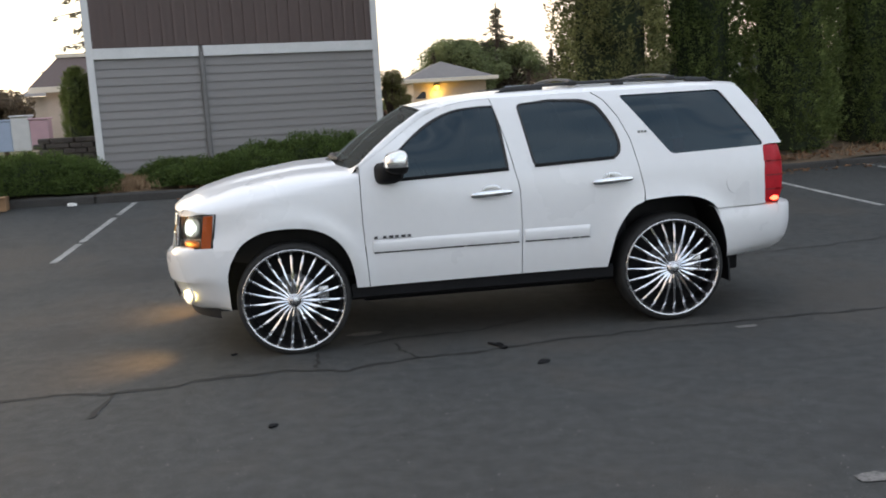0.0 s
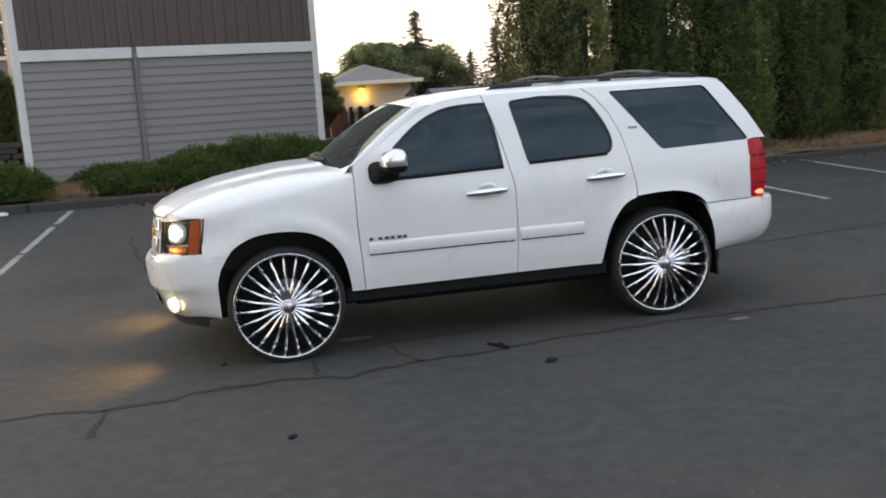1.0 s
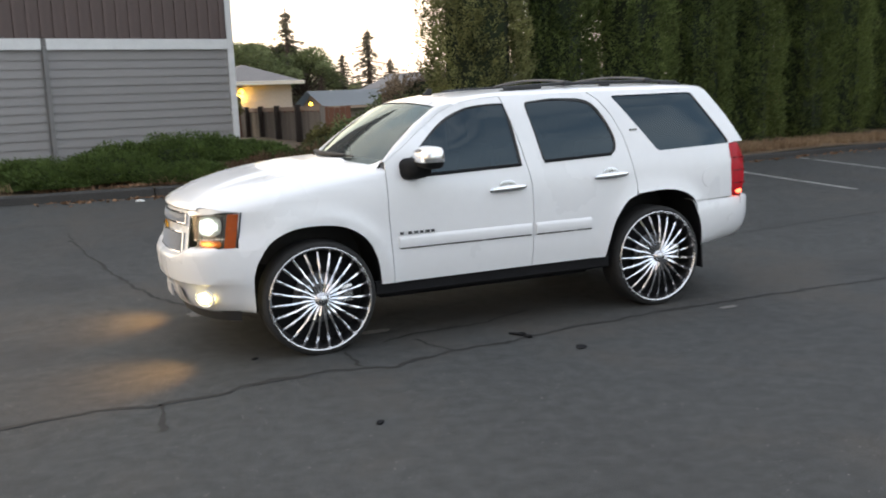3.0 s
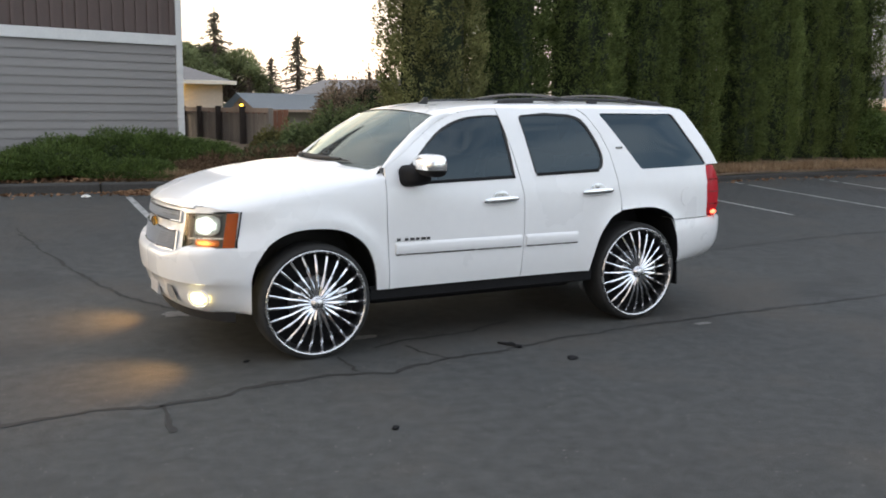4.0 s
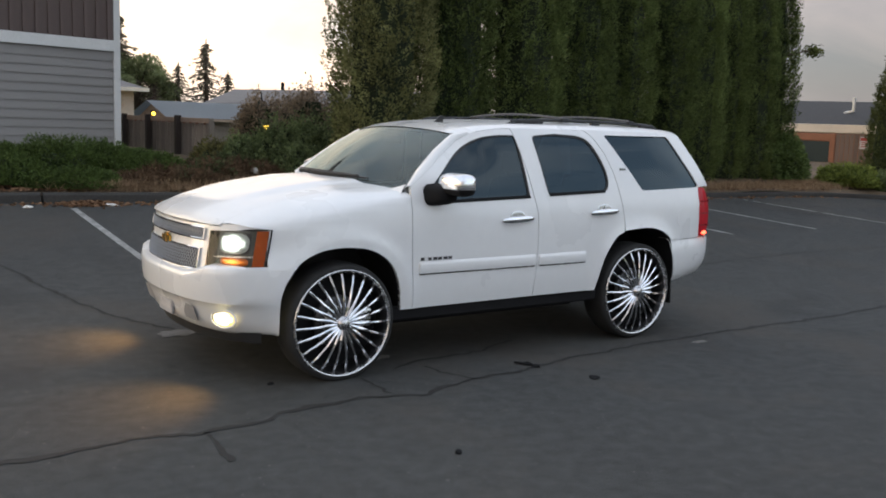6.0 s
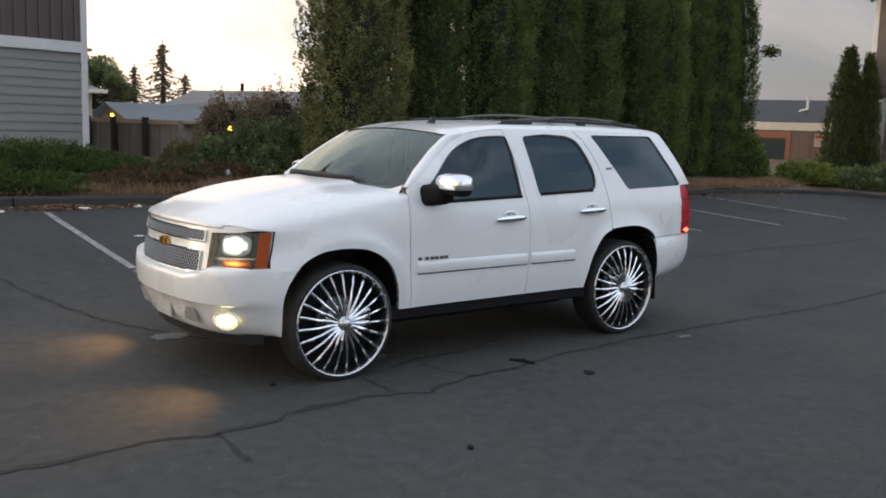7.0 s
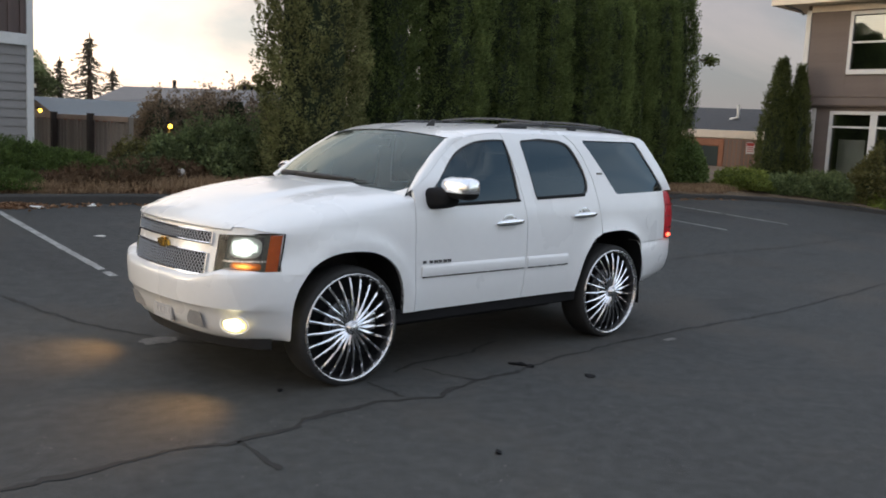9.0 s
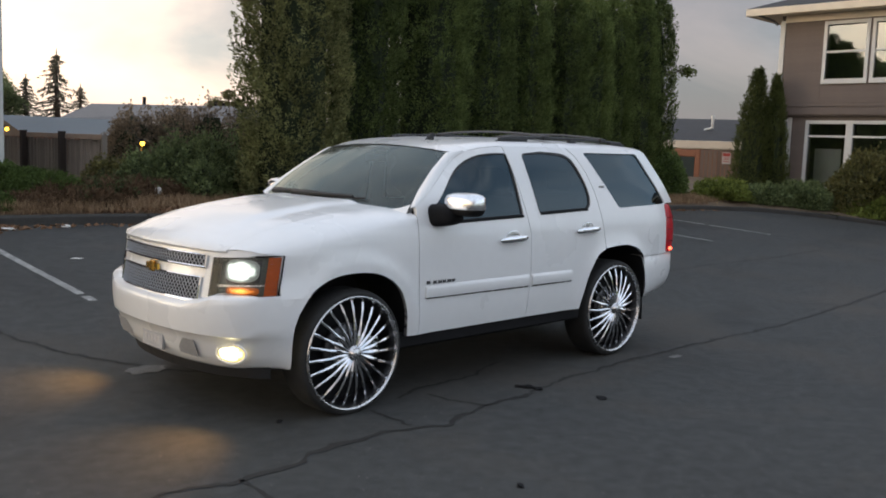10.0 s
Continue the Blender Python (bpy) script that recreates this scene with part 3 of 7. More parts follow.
bm.to_mesh(me)
bm.free()
me.materials.append(BATTEN)
u = 0.28
while u < WIDE - 0.15:
    piece("batten", me, upper, Matrix.Translation((u, 0, 0)))
    u += 0.205
part("corner_trim", boxed(-0.02, 0.10, -0.025, 0.12, 0.3, 6.2, 0.006), TRIM, grey_building, "white corner board")
part("corner_trim", boxed(WIDE - 0.10, WIDE + 0.02, -0.025, 0.12, 0.3, 6.2, 0.006), TRIM, grey_building, "white corner board")
part("belt_trim", boxed(0.10, 1.87, -0.035, 0.018, BAND, BAND + 0.185, 0.006), TRIM, grey_building, "white belt board")
part("belt_trim", boxed(1.95, WIDE - 0.10, -0.035, 0.018, BAND, BAND + 0.185, 0.006), TRIM, grey_building, "white belt board")
bm = boxed(1.875, 1.945, -0.075, -0.005, 0.5, BAND + 0.06, 0.012)
for z in (1.0, 2.2):
    box(bm, 1.865, 1.955, -0.082, 0.0, z, z + 0.03)
part("downspout", bm, SPOUT, grey_building, "grey metal downspout")
part("roof", boxed(-0.5, WIDE + 0.5, -0.5, 8.0, 6.2, 6.42, 0.02), ROOFING, grey_building)


# ---------------------------------------------------------------- taupe building on the far side
def framed_window(parent, x, y0, y1, z0, z1, rails=(), name="window", inside=None):
    """A window in a wall that faces -x: white frame, sash rails, panes."""
    win = part(name, boxed(x - 0.05, x + 0.02, y0 - 0.1, y1 + 0.1, z0 - 0.14, z0, 0.008), TRIM, parent, "white painted window")
    part("frame", boxed(x - 0.04, x + 0.06, y0 - 0.1, y0, z0, z1 + 0.1, 0.006), TRIM, win)
    part("frame", boxed(x - 0.04, x + 0.06, y1, y1 + 0.1, z0, z1 + 0.1, 0.006), TRIM, win)
    part("frame", boxed(x - 0.04, x + 0.06, y0, y1, z1, z1 + 0.1, 0.006), TRIM, win)
    levels = [z0, *rails, z1]
    for r in rails:
        part("rail", boxed(x - 0.02, x + 0.04, y0, y1, r - 0.03, r + 0.03, 0.004), TRIM, win)
    for a, b in zip(levels, levels[1:]):
        pane = part("pane", sheet(bmesh.new(), [[(x + 0.018, y0, a + 0.028), (x + 0.018, y1, a + 0.028)], [(x + 0.018, y0, b - 0.028), (x + 0.018, y1, b - 0.028)]]), WINDOW, win)
        if pane.data.polygons[0].normal.x > 0:
            pane.data.flip_normals()
        pane.visible_shadow = False
    return win


FX = 21.5
taupe = thing("office_building", "two-storey taupe building with white windows and dark roof", "building", (0, 0, 0))
# walls with openings cut through
OPEN_LOW = [(4.05, 5.13, 1.05, 2.84), (5.33, 6.42, 1.05, 2.84)]
OPEN_UP = [(3.56, 4.66, 4.12, 5.66), (4.92, 6.02, 4.12, 5.66)]


def wall_x(parent, name, x0, x1, ya, yb, za, zb, openings, mat):
    cuts = sorted({ya, yb, *[o[0] for o in openings], *[o[1] for o in openings]})
    bm = bmesh.new()
    for a, b in zip(cuts, cuts[1:]):
        mids = [o for o in openings if o[0] <= (a + b) / 2 <= o[1]]
        if not mids:
            box(bm, x0, x1, a, b, za, zb)
        else:
            box(bm, x0, x1, a, b, za, mids[0][2])
            box(bm, x0, x1, a, b, mids[0][3], zb)
    return part(name, bm, mat, parent)


low = wall_x(taupe, "wall", FX, FX + 0.2, -9.0, 7.05, 0.1, 3.06, OPEN_LOW, TAUPE)
up = wall_x(taupe, "upper_wall", FX - 0.12, FX + 0.08, -9.0, 7.42, 3.06, 6.0, OPEN_UP, TAUPE)
for y0, y1, z0, z1 in OPEN_LOW:
    framed_window(taupe, FX, y0, y1, z0, z1, (2.48,))
part("window_blind", boxed(FX + 0.06, FX + 0.075, 5.45, 6.22, 1.06, 2.12), BLIND, taupe, "pale drawn blind")
for y0, y1, z0, z1 in OPEN_UP:
    framed_window(taupe, FX - 0.12, y0, y1, z0, z1, ((z0 + z1) / 2,))
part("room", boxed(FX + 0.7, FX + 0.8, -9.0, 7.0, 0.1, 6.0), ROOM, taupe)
part("side_wall", boxed(FX + 0.2, FX + 9.0, 6.85, 7.05, 0.1, 3.06), TAUPE, taupe)
part("side_wall", boxed(FX + 0.08, FX + 9.0, 7.22, 7.42, 3.06, 6.0), TAUPE, taupe)
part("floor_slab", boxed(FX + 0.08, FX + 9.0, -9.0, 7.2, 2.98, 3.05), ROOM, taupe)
part("corner_trim", boxed(FX - 0.03, FX + 0.1, 6.95, 7.08, 0.2, 3.02, 0.006), TRIM, taupe, "white corner board")
part("corner_trim", boxed(FX - 0.155, FX + 0.02, 7.30, 7.45, 3.46, 5.86, 0.006), TRIM, taupe, "white corner board")
part("frieze_board", boxed(FX - 0.15, FX - 0.12, -9.0, 7.30, 5.80, 5.99, 0.006), CREAM, taupe, "cream frieze board")
part("skirt_board", boxed(FX - 0.16, FX - 0.12, -9.0, 7.43, 3.10, 3.30, 0.006), TAUPE, taupe)
part("skirt_board", boxed(FX - 0.145, FX - 0.12, -9.0, 7.43, 3.34, 3.44, 0.006), TAUPE, taupe)
# shingle courses between the openings
courses = [(-2.0, 3.44), (6.14, 7.30)]
for a, b in courses:
    me = board_mesh("shingle_course", b - a, 0.155, TAUPE, 0.012)
    z = 3.46
    while z < 5.78:
        piece("shingle_course", me, up, Matrix.Translation((FX - 0.12, b, z)) @ pose(0, 0, 0, 0, 0, -90))
        z += 0.145
me = board_mesh("shingle_course", 8.1, 0.155, TAUPE, 0.012)
for k in range(3):
    piece("shingle_course", me, up, Matrix.Translation((FX - 0.12, 6.12, 3.46 + 0.145 * k)) @ pose(0, 0, 0, 0, 0, -90))
for a, b in [(-2.0, 4.0), (6.56, 6.94)]:
    me = board_mesh("shingle_course", b - a, 0.155, TAUPE, 0.012)
    z = 0.3
    while z < 2.95:
        piece("shingle_course", me, low, Matrix.Translation((FX, b, z)) @ pose(0, 0, 0, 0, 0, -90))
        z += 0.145
bm = bmesh.new()
x0, x1, y0, y1, zb = FX - 0.75, FX + 9.6, -9.6, 8.25, 6.0
sheet(bm, [[(x0, y1, zb + 0.2), (x0, y0, zb + 0.2)], [(FX + 4.4, 4.0, zb + 2.1), (FX + 4.4, y0, zb + 2.1)], [(x1, y1, zb + 0.2), (x1, y0, zb + 0.2)]])
bm.faces.new([bm.verts.new(p) for p in ((x0, y1, zb + 0.2), (FX + 4.4, 4.0, zb + 2.1), (x1, y1, zb + 0.2))])
part("roof", bm, ROOFING, taupe, "dark shingle hip roof")
part("soffit", boxed(x0 + 0.03, x1, y0, y1 - 0.03, zb, zb + 0.03), CREAM, taupe)
gutter = part("gutter", boxed(x0 - 0.03, x0 + 0.02, y0, y1 + 0.02, zb - 0.02, zb + 0.19, 0.012), CREAM, taupe, "cream gutter and fascia")
part("gutter", boxed(x0 + 0.02, x1, y1 - 0.03, y1 + 0.02, zb - 0.02, zb + 0.19, 0.012), CREAM, taupe, "cream gutter and fascia")
tube(bm := bmesh.new(), [(x0 + 0.05, 7.9, zb), (FX - 0.3, 7.6, 5.86), (FX - 0.2, 7.52, 5.74)], 0.035, 8)
part("downspout", bm, SPOUT, taupe)


# ---------------------------------------------------------------- low house with the dark roof
def far_house():
    h = thing("low_house", "low house with dark shingle roof and cream fascia", "house", (24.6, 12.2, 0), -64.0)
    part("wall", boxed(-9.0, 9.0, 0.5, 7.0, 0.0, 2.2), BRICK_RED, h, "terracotta coloured wall")
    part("fascia", boxed(-9.5, 9.5, -0.06, 0.0, 2.05, 2.33, 0.01), CREAM, h, "cream fascia board")
    bm = bmesh.new()
    sheet(bm, [[(-9.5, -0.05, 2.33), (9.5, -0.05, 2.33)], [(-9.5, 3.6, 3.25), (9.5, 3.6, 3.25)], [(-9.5, 7.4, 2.33), (9.5, 7.4, 2.33)]])
    for a in (-9.5, 9.5):
        bm.faces.new([bm.verts.new(p) for p in ((a, -0.05, 2.33), (a, 3.6, 3.25), (a, 7.4, 2.33))])
    part("roof", bm, ROOFING, h, "dark grey shingle roof")
    part("soffit", boxed(-9.4, 9.4, 0.0, 0.5, 2.03, 2.06), CREAM, h)
    bm = tube(bmesh.new(), [(0.35, 1.7, 2.7), (0.40, 1.7, 2.78), (0.65, 1.7, 2.85), (0.65, 1.7, 3.32)], 0.055, 8)
    part("vent_pipe", bm, PAPER, h, "white bent vent pipe")
    return h


far_house()
gate = thing("yard_gate", "dark green metal yard gate with orange post", "gate", (22.9, 11.6, 0), -64.0)
GATE = material("dark_green_metal", (0.030, 0.045, 0.042), 0.6, vary=0.25, scale=5)
part("panel", boxed(-1.4, 0.55, 0, 0.04, 0.35, 1.75, 0.01), GATE, gate)
part("post", boxed(0.58, 0.72, -0.03, 0.08, 0.3, 2.02, 0.01), BRICK_RED, gate, "orange painted post")
part("top_rail", boxed(-1.5, 0.58, -0.02, 0.06, 1.78, 2.0, 0.01), BRICK_RED, gate)
plank_fence = thing("plank_fence", "weathered vertical plank fence beside the gate", "fence", (22.9, 11.6, 0), -64.0)
me = bpy.data.meshes.new("plank")
bm = boxed(-0.061, 0.061, 0.0, 0.022, 0.3, 2.0, 0.004)
bm.to_mesh(me)
bm.free()
PLANK_TAN = material("tan_planks", (0.21, 0.15, 0.12), 0.9, vary=0.3, scale=4, fine=40, objects=0.6, stretched=(6, 6, 1))
me.materials.append(PLANK_TAN)
for k in range(22):
    piece("plank", me, plank_fence, Matrix.Translation((0.80 + 0.14 * k, 0, 0)))
sign = thing("warning_sign", "small white warning sign with red lettering bars", "sign", (22.9, 11.6, 0), -64.0)
plate = part("plate", boxed(1.46, 1.74, -0.03, -0.012, 1.54, 1.93, 0.006), SIGN_WHITE, sign)
part("header_bar", boxed(1.475, 1.725, -0.036, -0.031, 1.80, 1.91), SIGN_RED, sign)
for z in (1.75, 1.69, 1.62):
    part("text_bar", boxed(1.50, 1.70, -0.036, -0.031, z - 0.012, z + 0.012), SIGN_RED, sign)


# ---------------------------------------------------------------- yard behind: fence, shed, houses
yard_fence = thing("yard_fence", "grey-brown weathered board fence with dark posts running away from the lot", "fence", (1.60, 0, 0))
me = bpy.data.meshes.new("fence_board")
bm = boxed(0.0, 0.02, -0.060, 0.060, 0.55, 1.70, 0.004)
bm.to_mesh(me)
bm.free()
me.materials.append(FENCE)
k = 0
while 9.80 + 0.145 * k < 20.0:
    piece("fence_board", me, yard_fence, pose(0.008 * math.sin(k * 5.1), 9.80 + 0.145 * k, 0.018 * math.sin(k * 2.3), 0, 0, 3.0 * math.sin(k * 3.7)))
    k += 1
for y in (11.35, 13.25, 15.0, 16.7, 18.4, 20.0):
    part("post", boxed(-0.13, -0.02, y - 0.055, y + 0.055, 0.5, 1.84, 0.006), POST, yard_fence, "dark wooden post")
part("end_post", boxed(-0.06, 0.03, 9.67, 9.72, 0.5, 1.80, 0.006), FENCE, yard_fence, "weathered end post")
for y0, y1 in ((9.73, 11.29), (11.41, 13.19), (13.31, 14.94), (15.06, 16.64), (16.76, 18.34), (18.46, 19.94)):
    part("cap_board", boxed(-0.045, -0.008, y0, y1, 1.71, 1.80, 0.005), TAN_WOOD, yard_fence, "tan board along the top")
red_fence = thing("picket_fence", "reddish-brown board fence beyond the yard", "fence", (0, 0, 0))
me = bpy.data.meshes.new("picket")
bm = boxed(-0.075, 0.075, 0, 0.02, 0.7, 1.75, 0.004)
bm.to_mesh(me)
bm.free()
me.materials.append(RED_FENCE)
for k in range(28):
    piece("picket", me, red_fence, Matrix.Translation((0.2 + 0.165 * k, 18.0, 0.02 * math.sin(k * 1.7))))
part("rail", boxed(0.1, 4.8, 18.02, 18.06, 1.3, 1.4), RED_FENCE, red_fence)

shed = thing("shed", "yard shed with pale blue-grey gabled sheet roof", "shed", (0, 0, 0))
part("wall", boxed(6.85, 10.6, 27.9, 32.0, 0.6, 1.72), FENCE, shed)
bm = sheet(bmesh.new(), [[(6.58, 27.5, 1.76), (10.9, 27.5, 1.76)], [(6.58, 29.95, 2.40), (10.9, 29.95, 2.40)], [(6.58, 32.4, 1.76), (10.9, 32.4, 1.76)]])
bmesh.ops.solidify(bm, geom=bm.faces[:], thickness=0.04)
part("roof", bm, METAL_ROOF, shed, "pale blue-grey sheet roof")
bm = bmesh.new()
bm.faces.new([bm.verts.new(p) for p in ((6.85, 27.9, 1.72), (6.85, 29.95, 2.34), (6.85, 32.0, 1.72))])
part("gable", bm, TAN_WOOD, shed, "tan gable end")
part("fascia", boxed(6.58, 10.9, 27.45, 27.495, 1.66, 1.75), TAN_WOOD, shed)
pole = thing("leaning_pole", "thin dark pole leaning beside the shed", "pole", (8.0, 21.6, 0.8))
part("shaft", tube(bmesh.new(), [(0, 0, 0), (-0.13, 0, 0.9), (-0.26, 0, 1.9)], [0.035, 0.03, 0.022], 8), DARK, pole)


def porch_light(x, y, z, size, watts, label):
    lamp = thing("porch_lamp", label, "lamp", (x, y, z))
    bm = bmesh.new()
    bmesh.ops.create_uvsphere(bm, u_segments=16, v_segments=10, radius=size)
    part("bulb", bm, PORCH, lamp, "glowing amber bulb", True)
    part("bracket", boxed(-0.05, 0.05, size * 0.8, size + 0.10, -0.08, 0.12, 0.01), DARK, lamp)
    part("cap", boxed(-size, size, -size, size, size * 0.95, size * 1.15, 0.01), DARK, lamp)
    ld = bpy.data.lights.new("porch_glow", "POINT")
    ld.energy, ld.color, ld.shadow_soft_size = watts, (1.0, 0.62, 0.12), size
    lo = new("porch_glow", ld)
    lo.location = (x, y - 0.02, z - size - 0.12)
    return lamp


house = thing("bungalow", "cream bungalow with low hipped grey roof", "house", (0, 0, 0))
hw = part("wall", boxed(2.55, 5.35, 27.4, 34.0, 0.5, 2.72), WARM_WALL, house)
me = board_mesh("clapboard", 2.8, 0.21, WARM_WALL, 0.02)
z = 0.6
while z < 2.6:
    piece("clapboard", me, hw, Matrix.Translation((2.55, 27.395, z)))
    z += 0.20
bm = bmesh.new()
ring = [(2.15, 26.9, 2.74), (5.75, 26.9, 2.74), (5.75, 34.5, 2.74), (2.15, 34.5, 2.74)]
top = [(3.85, 28.9, 3.48), (3.85, 32.5, 3.48)]
rv, tv = [bm.verts.new(p) for p in ring], [bm.verts.new(p) for p in top]
for f in ((rv[0], rv[1], tv[0]), (rv[1], rv[2], tv[1], tv[0]), (rv[2], rv[3], tv[1]), (rv[3], rv[0], tv[0], tv[1])):
    bm.faces.new(f)
part("roof", bm, PALE_ROOF, house, "weathered grey hip roof")
part("fascia", boxed(2.15, 5.75, 26.86, 26.898, 2.64, 2.78, 0.01), CREAM, house)
part("soffit", boxed(2.2, 5.7, 26.9, 34.4, 2.68, 2.72), CREAM, house)
part("base_course", boxed(2.55, 5.37, 27.3, 27.39, 0.5, 1.45), BRICK_RED, house)
porch_light(3.42, 27.21, 2.44, 0.085, 12.0, "glowing amber porch lamp on the bungalow wall")
part("post", boxed(-0.04, 0.04, 0.10, 0.18, -1.3, -0.02), POST, porch_light(6.12, 27.60, 1.88, 0.068, 6.0, "small glowing amber lamp on a post beside the shed"))
part("post", boxed(-0.03, 0.03, 0.07, 0.13, -1.1, -0.02), POST, porch_light(6.25, 17.8, 1.60, 0.06, 2.0, "small glowing amber garden lamp on a post"))

hall = thing("long_house", "long low house with weathered pale roof", "house", (0, 0, 0))
part("wall", boxed(10.9, 21.0, 30.6, 34.4, 0.5, 2.4), TAUPE, hall)
bm = bmesh.new()
sheet(bm, [[(8.8, 30.0, 2.36), (21.6, 30.0, 2.36)], [(11.2, 32.4, 3.08), (21.6, 31.9, 3.45)], [(11.6, 35.0, 2.36), (21.6, 35.0, 2.36)]])
bm.faces.new([bm.verts.new(p) for p in ((8.8, 30.0, 2.36), (11.2, 32.4, 3.08), (11.6, 35.0, 2.36))])
part("roof", bm, PALE_ROOF, hall, "weathered pale roof")
part("fascia", boxed(8.8, 21.6, 29.95, 29.995, 2.25, 2.40), CREAM, hall)
for x, z in ((13.5, 3.5), (17.0, 3.5), (17.4, 3.45)):
    part("flue", tube(bmesh.new(), [(x, 32.4, 2.9), (x, 32.4, z)], 0.08, 8), DARK, hall)

brown_house = thing("gable_house", "brown-roofed house beyond the grey building", "house", (0, 0, 0))
part("wall", boxed(-10.5, -5.4, 26.4, 33.0, 0.5, 3.05), WARM_WALL, brown_house)
bm = bmesh.new()
sheet(bm, [[(-10.95, 26.0, 3.15), (-5.0, 26.0, 3.15)], [(-10.25, 27.5, 4.25), (-5.0, 27.5, 4.25)], [(-10.25, 32.0, 4.25), (-5.0, 32.0, 4.25)]])
part("roof", bm, BATTEN, brown_house, "brown shingle roof")
part("ridge_board", boxed(-10.3, -5.0, 27.4, 27.5, 4.23, 4.36), CREAM, brown_house)
part("fascia", boxed(-10.95, -5.0, 25.95, 25.995, 2.97, 3.17), CREAM, brown_house)
white_house = thing("white_house", "low white house far beyond the yard", "house", (0, 0, 0))
part("wall", boxed(-13.4, -11.7, 34.0, 40.0, 0.4, 3.1), WARM_WALL, white_house)
bm = sheet(bmesh.new(), [[(-13.7, 33.6, 3.1), (-11.4, 33.6, 3.1)], [(-13.7, 36.5, 3.6), (-11.4, 36.5, 3.6)], [(-13.7, 40.4, 3.1), (-11.4, 40.4, 3.1)]])
part("roof", bm, PALE_ROOF, white_house)


# ---------------------------------------------------------------- planting
def plume_points(height, radius, plumes, per, r, taper=9.0, bottom=0.12, long=0.52, wide=0.125):
    """Places and directions of the sprays of a column crown: upright plumes that lean out of its lumpy surface."""
    h = r.uniform(0, 1, plumes) ** 0.92
    a = r.uniform(0, 2 * math.pi, plumes)
    ph = r.uniform(0, 6.28, 4)
    lump = 1 + 0.07 * np.sin(3 * a + 4 * h + ph[0]) + 0.06 * np.sin(5 * a - 9 * h + ph[1]) + 0.05 * np.sin(23 * h + 2 * a + ph[2]) + 0.04 * np.sin(8 * a + 17 * h + ph[3])
    rad = radius * np.maximum(0.03, 1 - h ** taper) ** 0.75 * lump * (0.72 + 0.28 * np.minimum(1, (h + 0.05) / bottom)) * r.uniform(0.76, 1.02, plumes)
    out = np.stack([np.cos(a), np.sin(a), np.zeros(plumes)], 1)
    base = out * rad[:, None] + np.stack([np.zeros(plumes), np.zeros(plumes), 0.15 + h * height], 1)
    axis = out * r.uniform(0.15, 0.55, (plumes, 1)) + (0, 0, 0.9) + r.normal(0, 0.16, (plumes, 3))
    axis /= np.linalg.norm(axis, axis=1)[:, None]
    size = r.uniform(0.6, 1.3, (plumes, 1, 1))
    along = r.uniform(0, 1, (plumes, per, 1))
    d = r.normal(0, 1, (plumes, per, 3)) + out[:, None, :] * 0.7
    d /= np.linalg.norm(d, axis=2)[:, :, None]
    girth = np.sqrt(np.clip(4 * along * (1 - along), 0, 1)) * (1.15 - 0.55 * along)
    pts = base[:, None, :] + axis[:, None, :] * (along - 0.45) * long * size + d * wide * girth * size * r.uniform(0.7, 1.05, (plumes, per, 1))
    nrm = d * 0.75 + axis[:, None, :] * 0.9
    return pts.reshape(-1, 3), nrm.reshape(-1, 3)


# solid sheet added inside a crown; its dark colour gives the inner shade
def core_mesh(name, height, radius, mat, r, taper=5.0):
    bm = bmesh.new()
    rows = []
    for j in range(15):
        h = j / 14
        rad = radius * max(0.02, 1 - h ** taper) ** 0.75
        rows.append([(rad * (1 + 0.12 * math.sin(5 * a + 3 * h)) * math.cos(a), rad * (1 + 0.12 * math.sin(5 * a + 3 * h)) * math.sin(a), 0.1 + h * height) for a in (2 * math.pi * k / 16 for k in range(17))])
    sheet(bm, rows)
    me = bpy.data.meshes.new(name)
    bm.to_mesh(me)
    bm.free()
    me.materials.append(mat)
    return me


def trunk_mesh(name, height, r0, r1, mat):
    bm = tube(bmesh.new(), [(0, 0, -0.3), (0.02, 0, height * 0.3), (0, 0.02, height * 0.7), (0, 0, height)], [r0 * 1.2, r0, (r0 + r1) / 2, r1], 8)
    me = bpy.data.meshes.new(name)
    bm.to_mesh(me)
    bm.free()
    me.materials.append(mat)
    return me


rng = np.random.default_rng(11)
cedar_kinds = []
for k in range(4):
    c, nrm = plume_points(8.0, 0.81, 1750, 44, rng)
    cedar_kinds.append((leaf_cloud("crown", c, nrm, 0.026, CEDAR_DRY if k == 3 else CEDAR, rng, droop=-0.1, long=2.3, spread=0.3), core_mesh("inner_crown", 7.7, 0.50, SHADE_CORE, rng, 9.0)))
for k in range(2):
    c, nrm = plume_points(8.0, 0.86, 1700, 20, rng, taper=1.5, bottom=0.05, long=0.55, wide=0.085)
    cedar_kinds.append((leaf_cloud("crown", c, nrm, 0.036, CYPRESS, rng, droop=-0.25, long=2.2, spread=0.25), core_mesh("inner_crown", 7.3, 0.60, SHADE_CORE, rng, 1.5)))
cedar_trunk = trunk_mesh("trunk", 7.0, 0.10, 0.02, BARK)


def arborvitae(x, y, scale, tall, kind, turn, label="tall dense dark green arborvitae in the hedge row", group="hedge row"):
    t = thing("arborvitae", label, "conifer", (x, y, bed_z(min(x, 16.9), y) - 0.1), turn, group=group)
    m = Matrix.Diagonal((scale, scale, tall, 1))
    piece("crown", cedar_kinds[kind][0], t, m)
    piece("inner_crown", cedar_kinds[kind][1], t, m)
    piece("trunk", cedar_trunk, t, Matrix.Diagonal((1, 1, tall, 1)))
    return t


